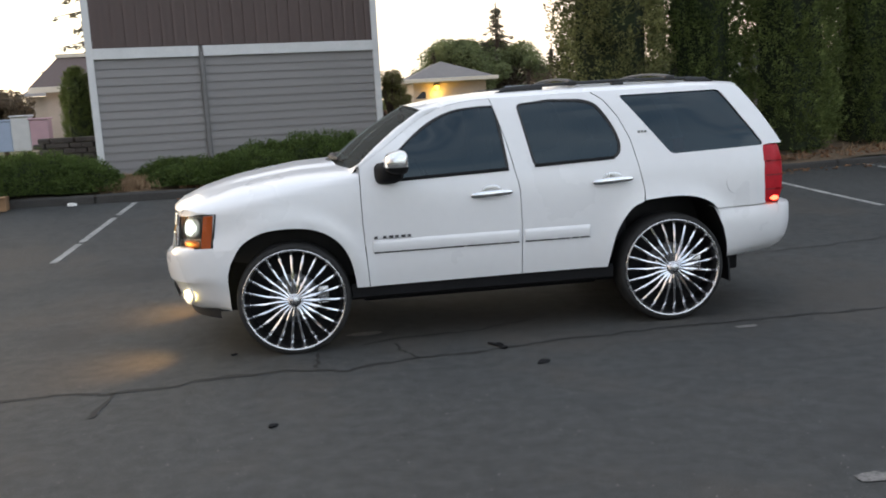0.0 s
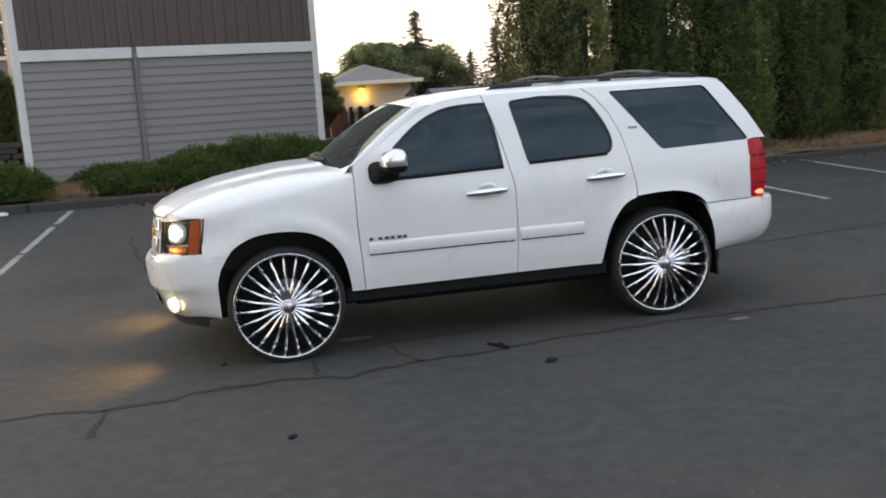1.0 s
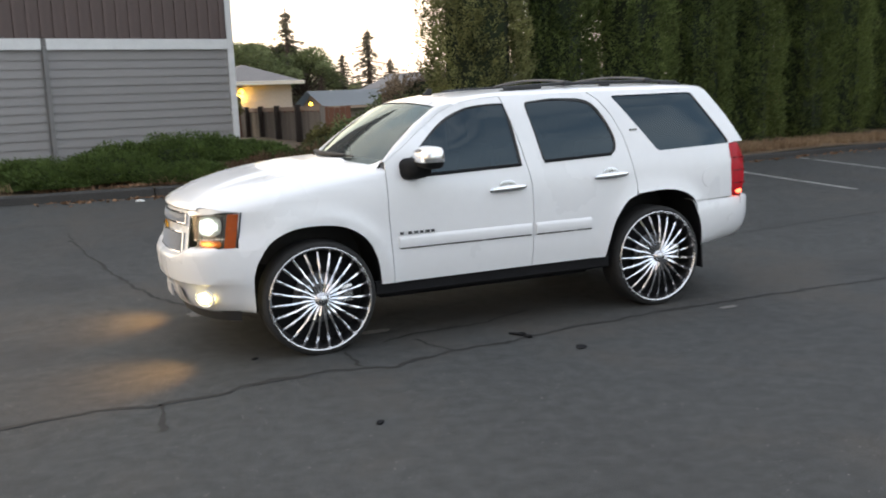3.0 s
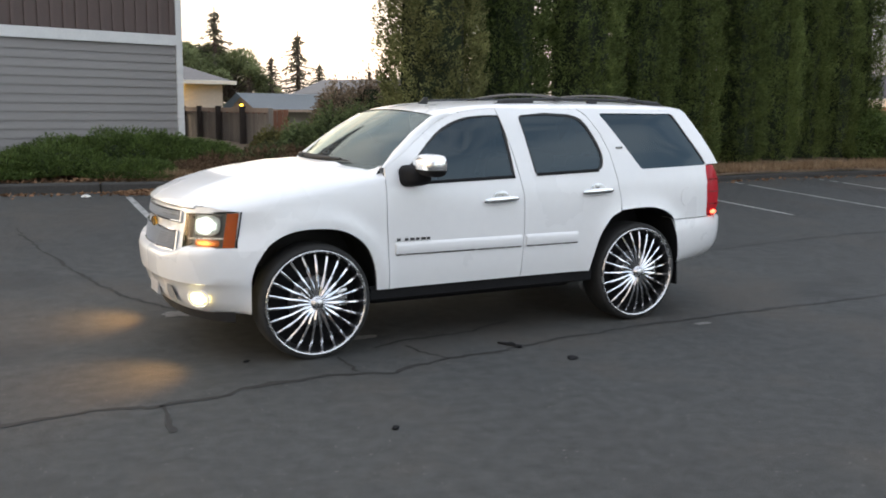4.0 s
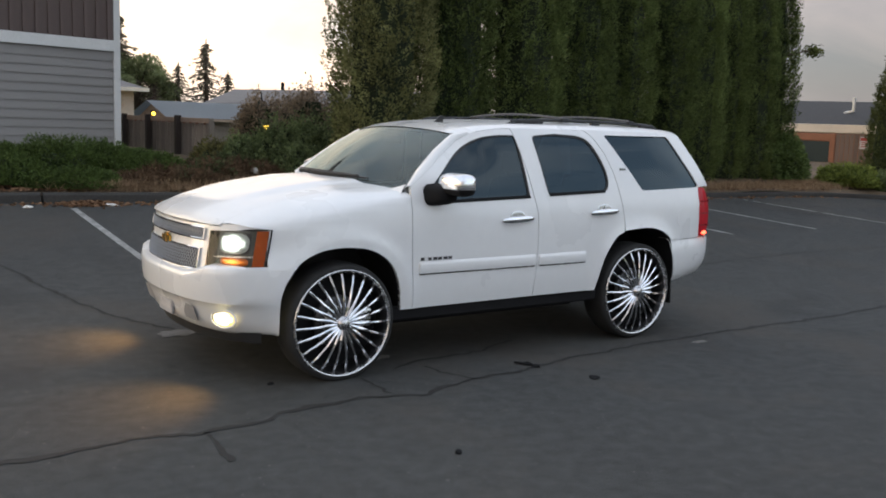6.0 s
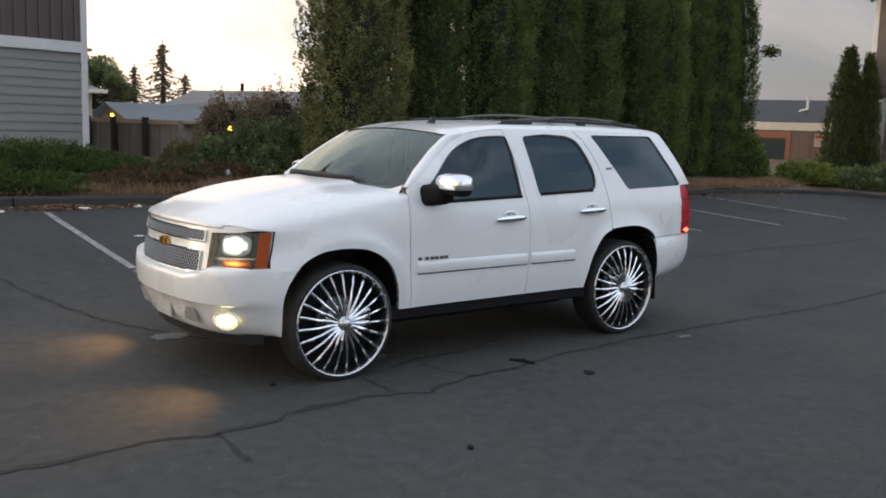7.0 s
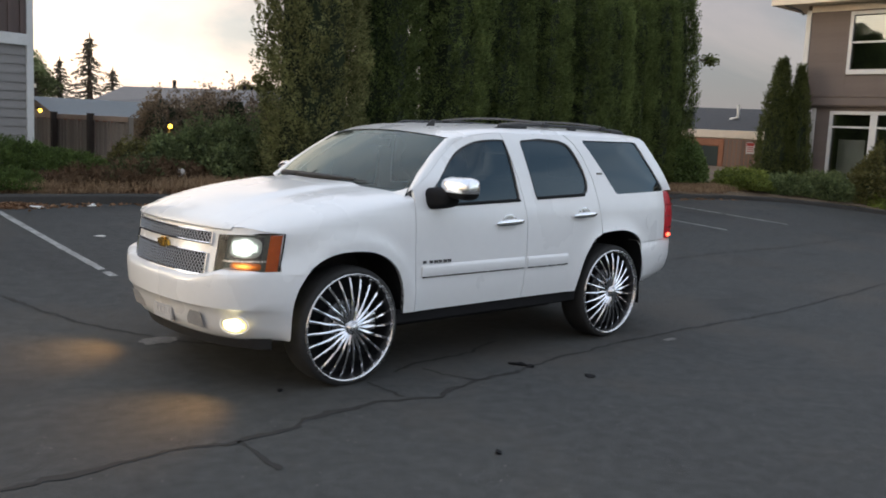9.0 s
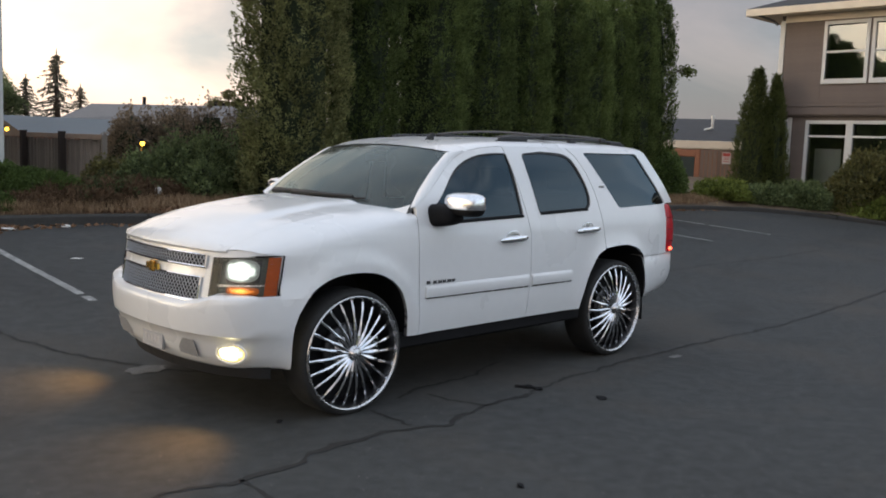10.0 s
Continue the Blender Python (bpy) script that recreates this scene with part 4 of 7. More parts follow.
HEDGE = [(3.70, 1.04, 0.78), (5.30, 0.90, 0.80), (6.92, 0.99, 0.78), (8.57, 0.90, 0.74), (10.05, 0.87, 0.61), (11.5, 0.83, 0.59), (12.8, 0.77, 0.595), (14.0, 0.77, 0.60), (15.05, 0.74, 0.63), (15.9, 0.80, 0.65)]
for i, (x, s, h) in enumerate(HEDGE):
    arborvitae(x, 7.15 + 0.1 * (x - 3.7) + 0.10 * math.sin(i * 2.1), s, h, 3 if i == 0 else i % 3, 47.0 * i)
for i, (x, y, s, h) in enumerate([(20.60, 7.66, 0.74, 0.452), (20.92, 7.22, 0.58, 0.440)]):
    arborvitae(x, y, s, h, 4 + i, 80.0 * i, "slender dark green column cypress beside the taupe building", "column cypresses")
arborvitae(-5.87, 11.6, 0.40, 0.235, 2, 20.0, "short column cypress beside the grey building", "column cypresses")
twig = thing("side_branch", "bare twig with a leafy tuft sticking out of the hedge", "branch", (16.78, 7.9, 4.05))
part("twig", tube(bmesh.new(), [(-0.95, -0.1, -0.18), (-0.5, 0, -0.10), (-0.1, 0.0, -0.02), (0.2, 0, 0.03)], [0.03, 0.025, 0.018, 0.008], 6), BARK, twig)
c = rng.normal(0, 1, (420, 3)) * (0.10, 0.10, 0.068) + (0.24, 0, 0.0)
me = leaf_cloud("leaf_tuft", c, rng.normal(0, 1, (420, 3)), 0.042, CYPRESS, rng)
tagged(piece("leaf_tuft", me, twig, Matrix.Identity(4)), kind="stuff")


def mound(name, label, category, x, y, rx, ry, h, n, size, mat, long=2.4, droop=-0.15, group="", base=None, lump=0.22, core=SHADE_CORE, spread=0.6):
    """A low or rounded shrub: short stems, an added solid core for the shade inside, and many leaves on an uneven dome.
    """
    z0 = bed_z(min(x, 16.9), y) if base is None else base
    t = thing(name, label, category, (x, y, z0), group=group)
    ph = rng.uniform(0, 6.28, 6)

    def dome(a, e):
        f = 1 + lump * (np.sin(3 * a + ph[0]) * 0.5 + np.sin(5 * a + 3 * e + ph[1]) * 0.4 + np.sin(9 * a - 6 * e + ph[2]) * 0.35 + np.sin(7 * e + 2 * a + ph[3]) * 0.3)
        return np.stack([rx * f * np.cos(a) * np.cos(e), ry * f * np.sin(a) * np.cos(e), h * f * np.sin(e)], -1)

    a, e = rng.uniform(0, 2 * math.pi, n), np.arcsin(rng.uniform(0.0, 1, n))
    p = dome(a, e)
    nrm = p / np.array([rx, ry, h]) ** 1.2
    nrm /= np.linalg.norm(nrm, axis=1)[:, None] + 1e-9
    p = p * rng.uniform(0.80, 1.07, (n, 1))
    p[:, 2] = np.maximum(p[:, 2], 0.02)
    piece("foliage", leaf_cloud("foliage", p, nrm, size, mat, rng, droop=droop, long=long, spread=spread), t, Matrix.Identity(4))
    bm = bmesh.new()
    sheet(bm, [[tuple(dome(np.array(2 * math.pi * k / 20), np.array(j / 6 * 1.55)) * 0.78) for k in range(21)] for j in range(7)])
    part("filler_core", bm, core, t, smooth=True)
    bm = bmesh.new()
    for k in range(4):
        q = dome(np.array(1.6 * k + 0.4), np.array(0.9)) * 0.7
        tube(bm, [(0.04 * k, 0, -0.12), tuple(q)], [0.03, 0.008], 6)
    part("stems", bm, BARK, t)
    return t


JUN = "low spreading juniper with green feathery sprays"
for x, y, rx, ry, h, n in [(-8.6, 8.5, 1.3, 0.8, 0.60, 12000), (-7.0, 8.2, 1.25, 0.75, 0.56, 12000), (-5.80, 8.1, 1.05, 0.62, 0.60, 13000), (-5.02, 7.95, 0.60, 0.46, 0.46, 8000),
                           (-6.6, 9.5, 1.1, 0.7, 0.36, 7000), (-3.25, 8.0, 0.75, 0.50, 0.34, 9000), (-3.6, 8.35, 0.75, 0.35, 0.36, 7500), (-2.35, 8.2, 0.95, 0.62, 0.42, 11000),
                           (-2.1, 8.75, 0.8, 0.4, 0.46, 7000), (-1.25, 8.6, 0.95, 0.65, 0.56, 13000), (-0.50, 8.75, 0.75, 0.6, 0.47, 11000), (-1.2, 7.85, 0.8, 0.42, 0.27, 8500)]:
    mound("juniper", JUN, "shrub", x, y, rx, ry, h, int(n * 1.2), 0.018, JUNIPER, long=3.2, group="juniper bed", spread=0.5, lump=0.16)
mound("juniper", JUN, "shrub", 0.05, 8.75, 0.7, 0.55, 0.36, 8000, 0.017, JUNIPER, long=6.0, group="juniper bed", spread=0.75, lump=0.14)
for x, y, rx, ry, h in ((0.55, 7.8, 0.6, 0.32, 0.26), (1.05, 8.15, 0.6, 0.42, 0.30), (1.6, 8.35, 0.55, 0.42, 0.30), (1.25, 8.7, 0.6, 0.4, 0.26), (2.1, 8.2, 0.5, 0.35, 0.22)):
    mound("juniper", "half-dead juniper with bare brown stems", "shrub", x, y, rx, ry, h, 4200, 0.015, STEM, long=7.0, group="juniper bed", spread=0.9, lump=0.24, core=SOIL)
    mound("weed_clump", "sprawling green weeds between bare stems", "weed", x + 0.1, y + 0.1, rx * 0.85, ry * 0.85, h * 1.08, 2200, 0.022, WEED, long=2.6, group="weeds in the bed", spread=0.9, lump=0.3, core=SOIL)
mound("juniper", "half-dead juniper with bare brown stems", "shrub", 0.25, 8.4, 0.85, 0.55, 0.22, 5200, 0.015, STEM, long=7.0, group="juniper bed", spread=0.9, lump=0.2, core=SOIL)
mound("juniper", "half-dead juniper with bare brown stems", "shrub", -0.35, 7.85, 0.6, 0.35, 0.20, 3400, 0.015, STEM, long=7.0, group="juniper bed", spread=0.9, lump=0.2, core=SOIL)
for x, y, rx, ry, h, n, mat, label in [
    (1.55, 9.4, 0.45, 0.40, 0.42, 2200, OLIVE, "thin olive shrub in the planting bed"),
    (1.85, 8.80, 0.45, 0.40, 0.60, 3400, LEAF, "dark green broadleaf shrub"),
    (2.45, 8.75, 0.60, 0.45, 0.84, 5000, LEAF, "dark green broadleaf shrub"),
    (3.05, 8.60, 0.60, 0.45, 0.92, 5000, LEAF, "dark green broadleaf shrub"),
    (2.60, 8.15, 0.50, 0.38, 0.58, 3400, LEAF, "dark green broadleaf shrub"),
    (3.55, 9.75, 0.68, 0.55, 1.30, 5600, PURPLE, "plum-leaved shrub behind the bed"),
    (4.40, 9.85, 0.62, 0.55, 1.24, 4800, PURPLE, "plum-leaved shrub behind the bed"),
]:
    mound("shrub", label, "shrub", x, y, rx, ry, h, int(n * (1.15 if mat is PURPLE else 1.7)), 0.030, mat, long=1.7, group="bed shrubs", lump=0.26)
for x, y, rx, ry, h in ((6.80, 19.5, 0.85, 0.75, 1.30), (8.25, 19.7, 1.00, 0.85, 1.50)):
    mound("shrub", "plum-leaved shrub in the yard behind the lamp", "shrub", x, y, rx, ry, h, 6500, 0.045, PURPLE, long=1.7, group="bed shrubs", lump=0.26)
mound("shrub", "rounded green shrub at the end of the hedge", "shrub", 15.98, 7.85, 0.68, 0.66, 1.12, 9000, 0.042, BRIGHT_LEAF, long=1.6, lump=0.12)
mound("shrub", "low spreading yellow-green shrub by the kerb", "shrub", 17.5, 6.85, 0.95, 0.75, 0.50, 8000, 0.034, YELLOW_LEAF, long=2.8, lump=0.2)
mound("shrub", "low dark green shrub by the kerb", "shrub", 18.55, 6.15, 0.95, 0.75, 0.52, 9000, 0.034, LEAF, long=2.4, lump=0.15)
mound("shrub", "low dark green shrub by the kerb", "shrub", 19.2, 5.35, 0.80, 0.85, 0.68, 9000, 0.038, LEAF, long=2.0, lump=0.15)
mound("rhododendron", "large olive-green rhododendron before the windows", "shrub", 20.35, 3.95, 1.15, 1.35, 1.62, 13000, 0.052, OLIVE, long=2.0, lump=0.13)
mound("shrub", "yellow-green low shrub at the kerb", "shrub", 19.7, 3.6, 0.60, 1.3, 0.50, 9000, 0.036, YELLOW_LEAF, long=2.8, lump=0.2)


def straw(name, spots, n, tall, label):
    pts, nrm = [], []
    for _ in range(n):
        x, y, s = spots[rng.integers(len(spots))]
        px, py = x + rng.normal(0, s), y + rng.normal(0, 0.20)
        py = max(py, kerb_y(px) + 0.2) if px < 17 else py
        pts.append((px, py, bed_z(min(px, 16.9), py) + tall * 0.35))
        nrm.append((0, 0, 1.4))
    me = leaf_cloud(name, np.array(pts), np.array(nrm), 0.011, STRAW, rng, droop=-0.3, long=tall / 0.011, spread=0.75)
    return tagged(new(name, me), label, "grass", kind="stuff")


straw("dry_grass", [(-4.3, 7.95, 0.25), (0.9, 7.75, 0.35), (2.0, 7.75, 0.5), (2.5, 7.3, 0.3), (-0.4, 7.55, 0.5)], 7000, 0.22, "pale dry grass along the kerb")
straw("dry_grass", [(-4.42, 7.95, 0.16), (-4.30, 8.25, 0.14), (-4.38, 8.1, 0.12)], 5000, 0.16, "tuft of pale straw between the junipers")
straw("dry_grass", [(9.5, 6.75, 0.7), (11.5, 6.95, 0.9), (13.5, 6.95, 0.9), (15.2, 6.85, 0.7), (16.3, 6.9, 0.4)], 7000, 0.17, "pale dry grass below the hedge")


def litter_leaves(name, n, label):
    pts = []
    for _ in range(n):
        x = rng.uniform(-3.5, 6.5) if rng.random() < 0.7 else rng.uniform(6, 16)
        y = kerb_y(x)
        if rng.random() < 0.18:
            y -= abs(rng.normal(0, 0.12)) + 0.03
            z = rise(y) + 0.014
        else:
            y += abs(rng.normal(0, 0.35)) + 0.2
            z = bed_z(x, y) + 0.03
        pts.append((x, y, z))
    me = leaf_cloud(name, np.array(pts), np.tile((0.0, 0.0, 0.0), (n, 1)) + rng.normal(0, 1, (n, 3)) * (1, 1, 0.15), 0.045, DEAD_LEAF, rng, droop=0, long=1.5, spread=0.05)
    return tagged(new(name, me), label, "leaf litter", kind="stuff")


litter_leaves("fallen_leaves", 3800, "brown fallen leaves along the kerb")
spread = rng.normal(0, 1, (900, 2)) * (0.20, 0.10) + (-1.2, 7.12)
pile = np.array([(x, y, rise(y) + 0.012 + 0.05 * max(0.0, 1 - math.hypot((x + 1.2) / 0.5, (y - 7.12) / 0.2)) * rng.random()) for x, y in spread])
me = leaf_cloud("leaf_pile", pile, rng.normal(0, 1, (900, 3)) * (1, 1, 0.2), 0.034, DEAD_LEAF, rng, droop=0, long=1.6, spread=0.1)
tagged(new("leaf_pile", me), "pile of brown leaves swept against the kerb", "leaf litter", kind="stuff")


# ---------------------------------------------------------------- trees beyond
def fir(x, y, height, radius, seed, label="tall thin fir with drooping branches on the skyline"):
    r = np.random.default_rng(seed)
    t = thing("fir_tree", label, "tree", (x, y, 0.6))
    piece("trunk", trunk_mesh("trunk", height, 0.02 * height + 0.06, 0.02, BARK), t, Matrix.Identity(4))
    pts, nrm = [], []
    bm = bmesh.new()
    whorls = 20
    for w in range(whorls):
        h = 0.18 + 0.80 * w / whorls
        reach = radius * (1 - h) ** 0.8 * r.uniform(0.75, 1.15)
        for b in range(5):
            a = r.uniform(0, 6.28)
            rl = reach * r.uniform(0.45, 1.25)
            tip = (rl * math.cos(a), rl * math.sin(a), h * height - 0.22 * rl)
            tube(bm, [(0, 0, h * height), tip], [0.04, 0.01], 4)
            for s in r.uniform(0.10, 1.05, 12):
                pts.append((tip[0] * s + r.normal(0, 0.05) * radius * 0.5, tip[1] * s + r.normal(0, 0.05) * radius * 0.5, h * height + (tip[2] - h * height) * s - abs(r.normal(0, 0.035)) * radius))
                nrm.append((math.cos(a), math.sin(a), -0.3))
    tagged(part("limbs", bm, BARK, t), kind="stuff")
    piece("crown", leaf_cloud("crown", np.array(pts), np.array(nrm), 0.038 * radius, FIR, r, long=3.4, droop=0.35), t, Matrix.Identity(4))
    return t


def broadleaf(x, y, height, radius, seed, mat, label, n=9000):
    r = np.random.default_rng(seed)
    t = thing("broadleaf_tree", label, "tree", (x, y, 0.6))
    piece("trunk", trunk_mesh("trunk", height * 0.65, 0.035 * height, 0.04, BARK), t, Matrix.Identity(4))
    bm = bmesh.new()
    pts, nrm = [], []
    clumps = 34
    for k in range(clumps):
        a, e, reach = r.uniform(0, 6.28), r.uniform(0.0, 1.4), r.uniform(0.68, 0.94)
        c = np.array((radius * reach * math.cos(a) * math.cos(e), radius * reach * math.sin(a) * math.cos(e), height * 0.52 + height * (reach - 0.47) * math.sin(e)))
        tube(bm, [(0, 0, height * 0.35), tuple(c)], [0.02 * height, 0.02], 5)
        d = r.normal(0, 1, (2 * n // clumps, 3))
        d /= np.linalg.norm(d, axis=1)[:, None]
        pts.append(c + d * radius * r.uniform(0.16, 0.36) * r.uniform(0.6, 1.1, (len(d), 1)) * (1, 1, 0.8))
        nrm.append(d)
    tagged(part("limbs", bm, BARK, t), kind="stuff")
    piece("crown", leaf_cloud("crown", np.concatenate(pts), np.concatenate(nrm), 0.036 * radius, mat, r, long=1.6), t, Matrix.Identity(4))
    return t


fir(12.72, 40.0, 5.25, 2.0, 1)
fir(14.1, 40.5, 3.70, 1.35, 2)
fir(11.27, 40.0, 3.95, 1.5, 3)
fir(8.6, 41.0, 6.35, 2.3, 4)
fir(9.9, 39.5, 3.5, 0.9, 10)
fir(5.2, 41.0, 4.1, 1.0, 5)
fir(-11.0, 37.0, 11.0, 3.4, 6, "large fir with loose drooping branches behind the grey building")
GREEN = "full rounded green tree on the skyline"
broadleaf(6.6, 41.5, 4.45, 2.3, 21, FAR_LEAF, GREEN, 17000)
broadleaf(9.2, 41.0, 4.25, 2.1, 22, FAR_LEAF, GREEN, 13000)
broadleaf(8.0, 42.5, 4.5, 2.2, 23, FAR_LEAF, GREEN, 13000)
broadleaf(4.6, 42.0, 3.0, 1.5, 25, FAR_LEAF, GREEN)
broadleaf(0.75, 16.0, 2.15, 0.55, 24, OLIVE, "small dark tree beside the grey building")
broadleaf(24.4, 44.0, 4.1, 1.5, 26, OLIVE, "rounded olive tree behind the low roofs")
broadleaf(-13.2, 30.0, 2.7, 1.3, 27, PURPLE, "plum-leaved tree beyond the yard")
broadleaf(-8.6, 24.0, 1.9, 0.7, 28, FAR_LEAF, "small tree before the brown-roofed house")

# distant tree line all round
pts, nrm = [], []
for k in range(14000):
    a = rng.uniform(0, 2 * math.pi)
    d = rng.uniform(150, 190)
    h = 4.0 + 2.6 * noise.noise(Vector((math.cos(a) * 6, math.sin(a) * 6, 0.5))) + 2.0 * noise.noise(Vector((math.cos(a) * 25, math.sin(a) * 25, 2)))
    h += 7.0 * smooth_step(-math.sin(a), 0.1, 0.5)
    pts.append((d * math.cos(a), d * math.sin(a), rng.uniform(-1.0, max(0.5, h))))
    nrm.append((-math.cos(a), -math.sin(a), 0.3))
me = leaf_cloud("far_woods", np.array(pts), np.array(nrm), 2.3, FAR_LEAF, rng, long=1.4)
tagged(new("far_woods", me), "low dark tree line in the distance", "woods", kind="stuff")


# ---------------------------------------------------------------- the car
from mathutils.geometry import delaunay_2d_cdt


def paint_material():
    m = material("white_car_paint", (0.78, 0.785, 0.79), 0.28, vary=0.02, scale=1.6, fine=14, coat=0.6, dirt=-0.065)
    return m


PAINT = paint_material()
BLACK = material("black_plastic", (0.014, 0.014, 0.015), 0.55, vary=0.3, scale=12)
RUBBER = material("tyre_rubber", (0.018, 0.018, 0.018), 0.8, vary=0.3, scale=14, bump=0.3, bump_scale=90)
CHROME = material("chrome", (0.80, 0.81, 0.83), 0.06, metal=1.0, vary=0.04, scale=5)
SATIN = material("satin_chrome", (0.82, 0.83, 0.85), 0.2, metal=1.0, vary=0.04, scale=5)
BRIGHT = material("brushed_bright_metal", (0.62, 0.62, 0.63), 0.24, metal=1.0, vary=0.08, scale=20)
STEEL = material("dark_steel", (0.10, 0.10, 0.105), 0.4, metal=0.9, vary=0.2, scale=12)
# SLOT: grey painted for the shade in the bumper slots
SLOT = material("slot_shade_grey", (0.26, 0.26, 0.265), 0.7, vary=0.2, scale=10)
PLATE_FACE = material("dull_plate", (0.40, 0.40, 0.41), 0.6, vary=0.15, scale=12)
PLATE_BAR = material("pale_grey_bars", (0.47, 0.46, 0.46), 0.7, vary=0.2, scale=10)
SCUFFED = material("faded_grey", (0.055, 0.055, 0.058), 0.6, vary=0.2, scale=10)
GRILLE = material("grille_metal", (0.30, 0.315, 0.34), 0.42, metal=0.8, vary=0.1, scale=20)
GOLD = material("gold_emblem", (0.62, 0.36, 0.07), 0.25, metal=1.0, vary=0.08, scale=10)
SEAT = material("grey_leather", (0.065, 0.065, 0.068), 0.6, vary=0.15, scale=10)
SIDE_GLASS = glass_material("tinted_glass", (0.030, 0.04, 0.05), 0.01, 1.58, (0.68, 0.87, 1.0))
# last value of WINDSCREEN: grey haze painted for pale sky on the glass
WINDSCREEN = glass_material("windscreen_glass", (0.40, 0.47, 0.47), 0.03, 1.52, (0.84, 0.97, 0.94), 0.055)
LENS = glass_material("lamp_lens", (0.90, 0.91, 0.92), 0.02, 1.45)
LAMP_BODY = material("lamp_body", (0.15, 0.17, 0.155), 0.35, vary=0.2, scale=20)
RED_LENS = material("red_lens", (0.27, 0.005, 0.014), 0.35, vary=0.25, scale=20, spec=0.25)
RED_LENS.node_tree.nodes["Principled BSDF"].inputs["Emission Color"].default_value = (1.0, 0.02, 0.04, 1)
RED_LENS.node_tree.nodes["Principled BSDF"].inputs["Emission Strength"].default_value = 0.07
DEEP_RED = material("deep_red_band", (0.16, 0.006, 0.010), 0.3, vary=0.2, scale=20)
AMBER = material("amber_lens", (0.62, 0.13, 0.02), 0.2, vary=0.15, scale=20, coat=0.5)
HEAD_ON = glowing_bowl("lit_headlamp", (1.0, 0.97, 0.90), (0.72, 0.80, 0.74), 4.0, 0.10, 0.38, (0.3, 0.32, 0.3))
TURN_ON = glowing_bowl("lit_turn_signal", (1.0, 0.56, 0.10), (0.95, 0.22, 0.02), 2.2, 0.15, 0.15, (0.45, 0.12, 0.03))
FOG_ON = glowing_bowl("lit_fog_lamp", (1.0, 0.88, 0.56), (1.0, 0.74, 0.26), 11.0, 0.8, 0.55, (0.6, 0.5, 0.3))
TAIL_ON = lamp_material("lit_tail_lamp", (1.0, 0.10, 0.05), 5.0)

WIDTH_Z = [0.34, 0.42, 0.50, 0.62, 0.85, 1.05, 1.20, 1.30, 1.50, 1.70, 1.79, 1.86]
WIDTH_Y = [0.935, 0.955, 0.972, 0.990, 1.000, 0.998, 0.985, 0.962, 0.908, 0.842, 0.800, 0.755]


def half_width(x, z):
    w = float(np.interp(z, WIDTH_Z, WIDTH_Y))
    if x < -1.5:
        w *= 1 - (0.05 + 0.035 * smooth_step(z, 0.78, 0.98)) * ((-1.5 - x) / 0.52) ** 2
    if x > 1.9:
        w *= 1 - 0.045 * ((x - 1.9) / 0.5) ** 2
    w -= 0.045 * smooth_step(x, 1.6, 2.3) * smooth_step(z, 1.35, 1.8)
    w -= 0.075 * smooth_step(-x, 0.05, 0.5) * smooth_step(z, 1.40, 1.75)
    for hub in (-1.473, 1.473):
        d = math.hypot(x - hub, z - 0.46)
        w += 0.019 * math.exp(-((d - 0.545) / 0.06) ** 2) * (1 - smooth_step(z, 0.98, 1.12))
    return w


def shoulder(x):
    return float(np.interp(x, [-2.42, -2.2, -2.0, -1.5, -0.9], [1.06, 1.075, 1.09, 1.19, 1.30]))


def hood_z(x, y):
    xe = x - 0.105 * min(1.0, abs(y) / 0.68) ** 2.2 * smooth_step(-x, 1.7, 2.2)
    zc = float(np.interp(xe, [-2.44, -2.40, -2.34, -2.18, -1.95, -1.41, -1.1, -0.9], [1.075, 1.115, 1.165, 1.235, 1.285, 1.36, 1.375, 1.375]))
    zs, w = shoulder(x), half_width(x, shoulder(x))
    k = min(1.0, abs(y) / w)
    z = zs + (zc - zs) * max(0.0, 1 - k ** 3.4) ** 0.55
    return z + 0.022 * smooth_step(-abs(y), -0.52, -0.42) * (1 - smooth_step(-x, 1.7, 2.3))


def on_side(x, s):
    """A point of the near flank; above the shoulder of the front wing s runs over its crest."""
    zs = shoulder(x)
    if x < -0.929 and s > zs:
        t = (s - zs) / 0.30
        w = half_width(x, zs)
        y = w - (w - 0.687) * t * t
        return Vector((x, -y, hood_z(x, y)))
    return Vector((x, -half_width(x, s), s))


def inside(p, poly):
    hit = False
    for (x0, y0), (x1, y1) in zip(poly, poly[1:] + poly[:1]):
        if (y0 > p[1]) != (y1 > p[1]) and p[0] < (x1 - x0) * (p[1] - y0) / (y1 - y0) + x0:
            hit = not hit
    return hit


def dense(points, step=0.05, closed=True):
    pts = [Vector(p) for p in points]
    out = []
    for a, b in zip(pts, pts[1:] + (pts[:1] if closed else [])):
        n = max(1, math.ceil((b - a).length / step))
        out += [tuple(a.lerp(b, k / n)) for k in range(n)]
    if not closed:
        out.append(tuple(pts[-1]))
    return out


def rounded(points, r=0.04, n=5):
    """Rounds the corners of a closed outline."""
    pts = [Vector(p) for p in points]
    out = []
    for i, p in enumerate(pts):
        a, b = pts[i - 1], pts[(i + 1) % len(pts)]
        da, db = (a - p), (b - p)
        if da.angle(db, 0) > 2.6:
            out.append(tuple(p))
            continue
        q = min(r, da.length * 0.45, db.length * 0.45)
        p0, p1 = p + da.normalized() * q, p + db.normalized() * q
        for k in range(n + 1):
            t = k / n
            out.append(tuple((1 - t) ** 2 * p0 + 2 * t * (1 - t) * p + t * t * p1))
    return out


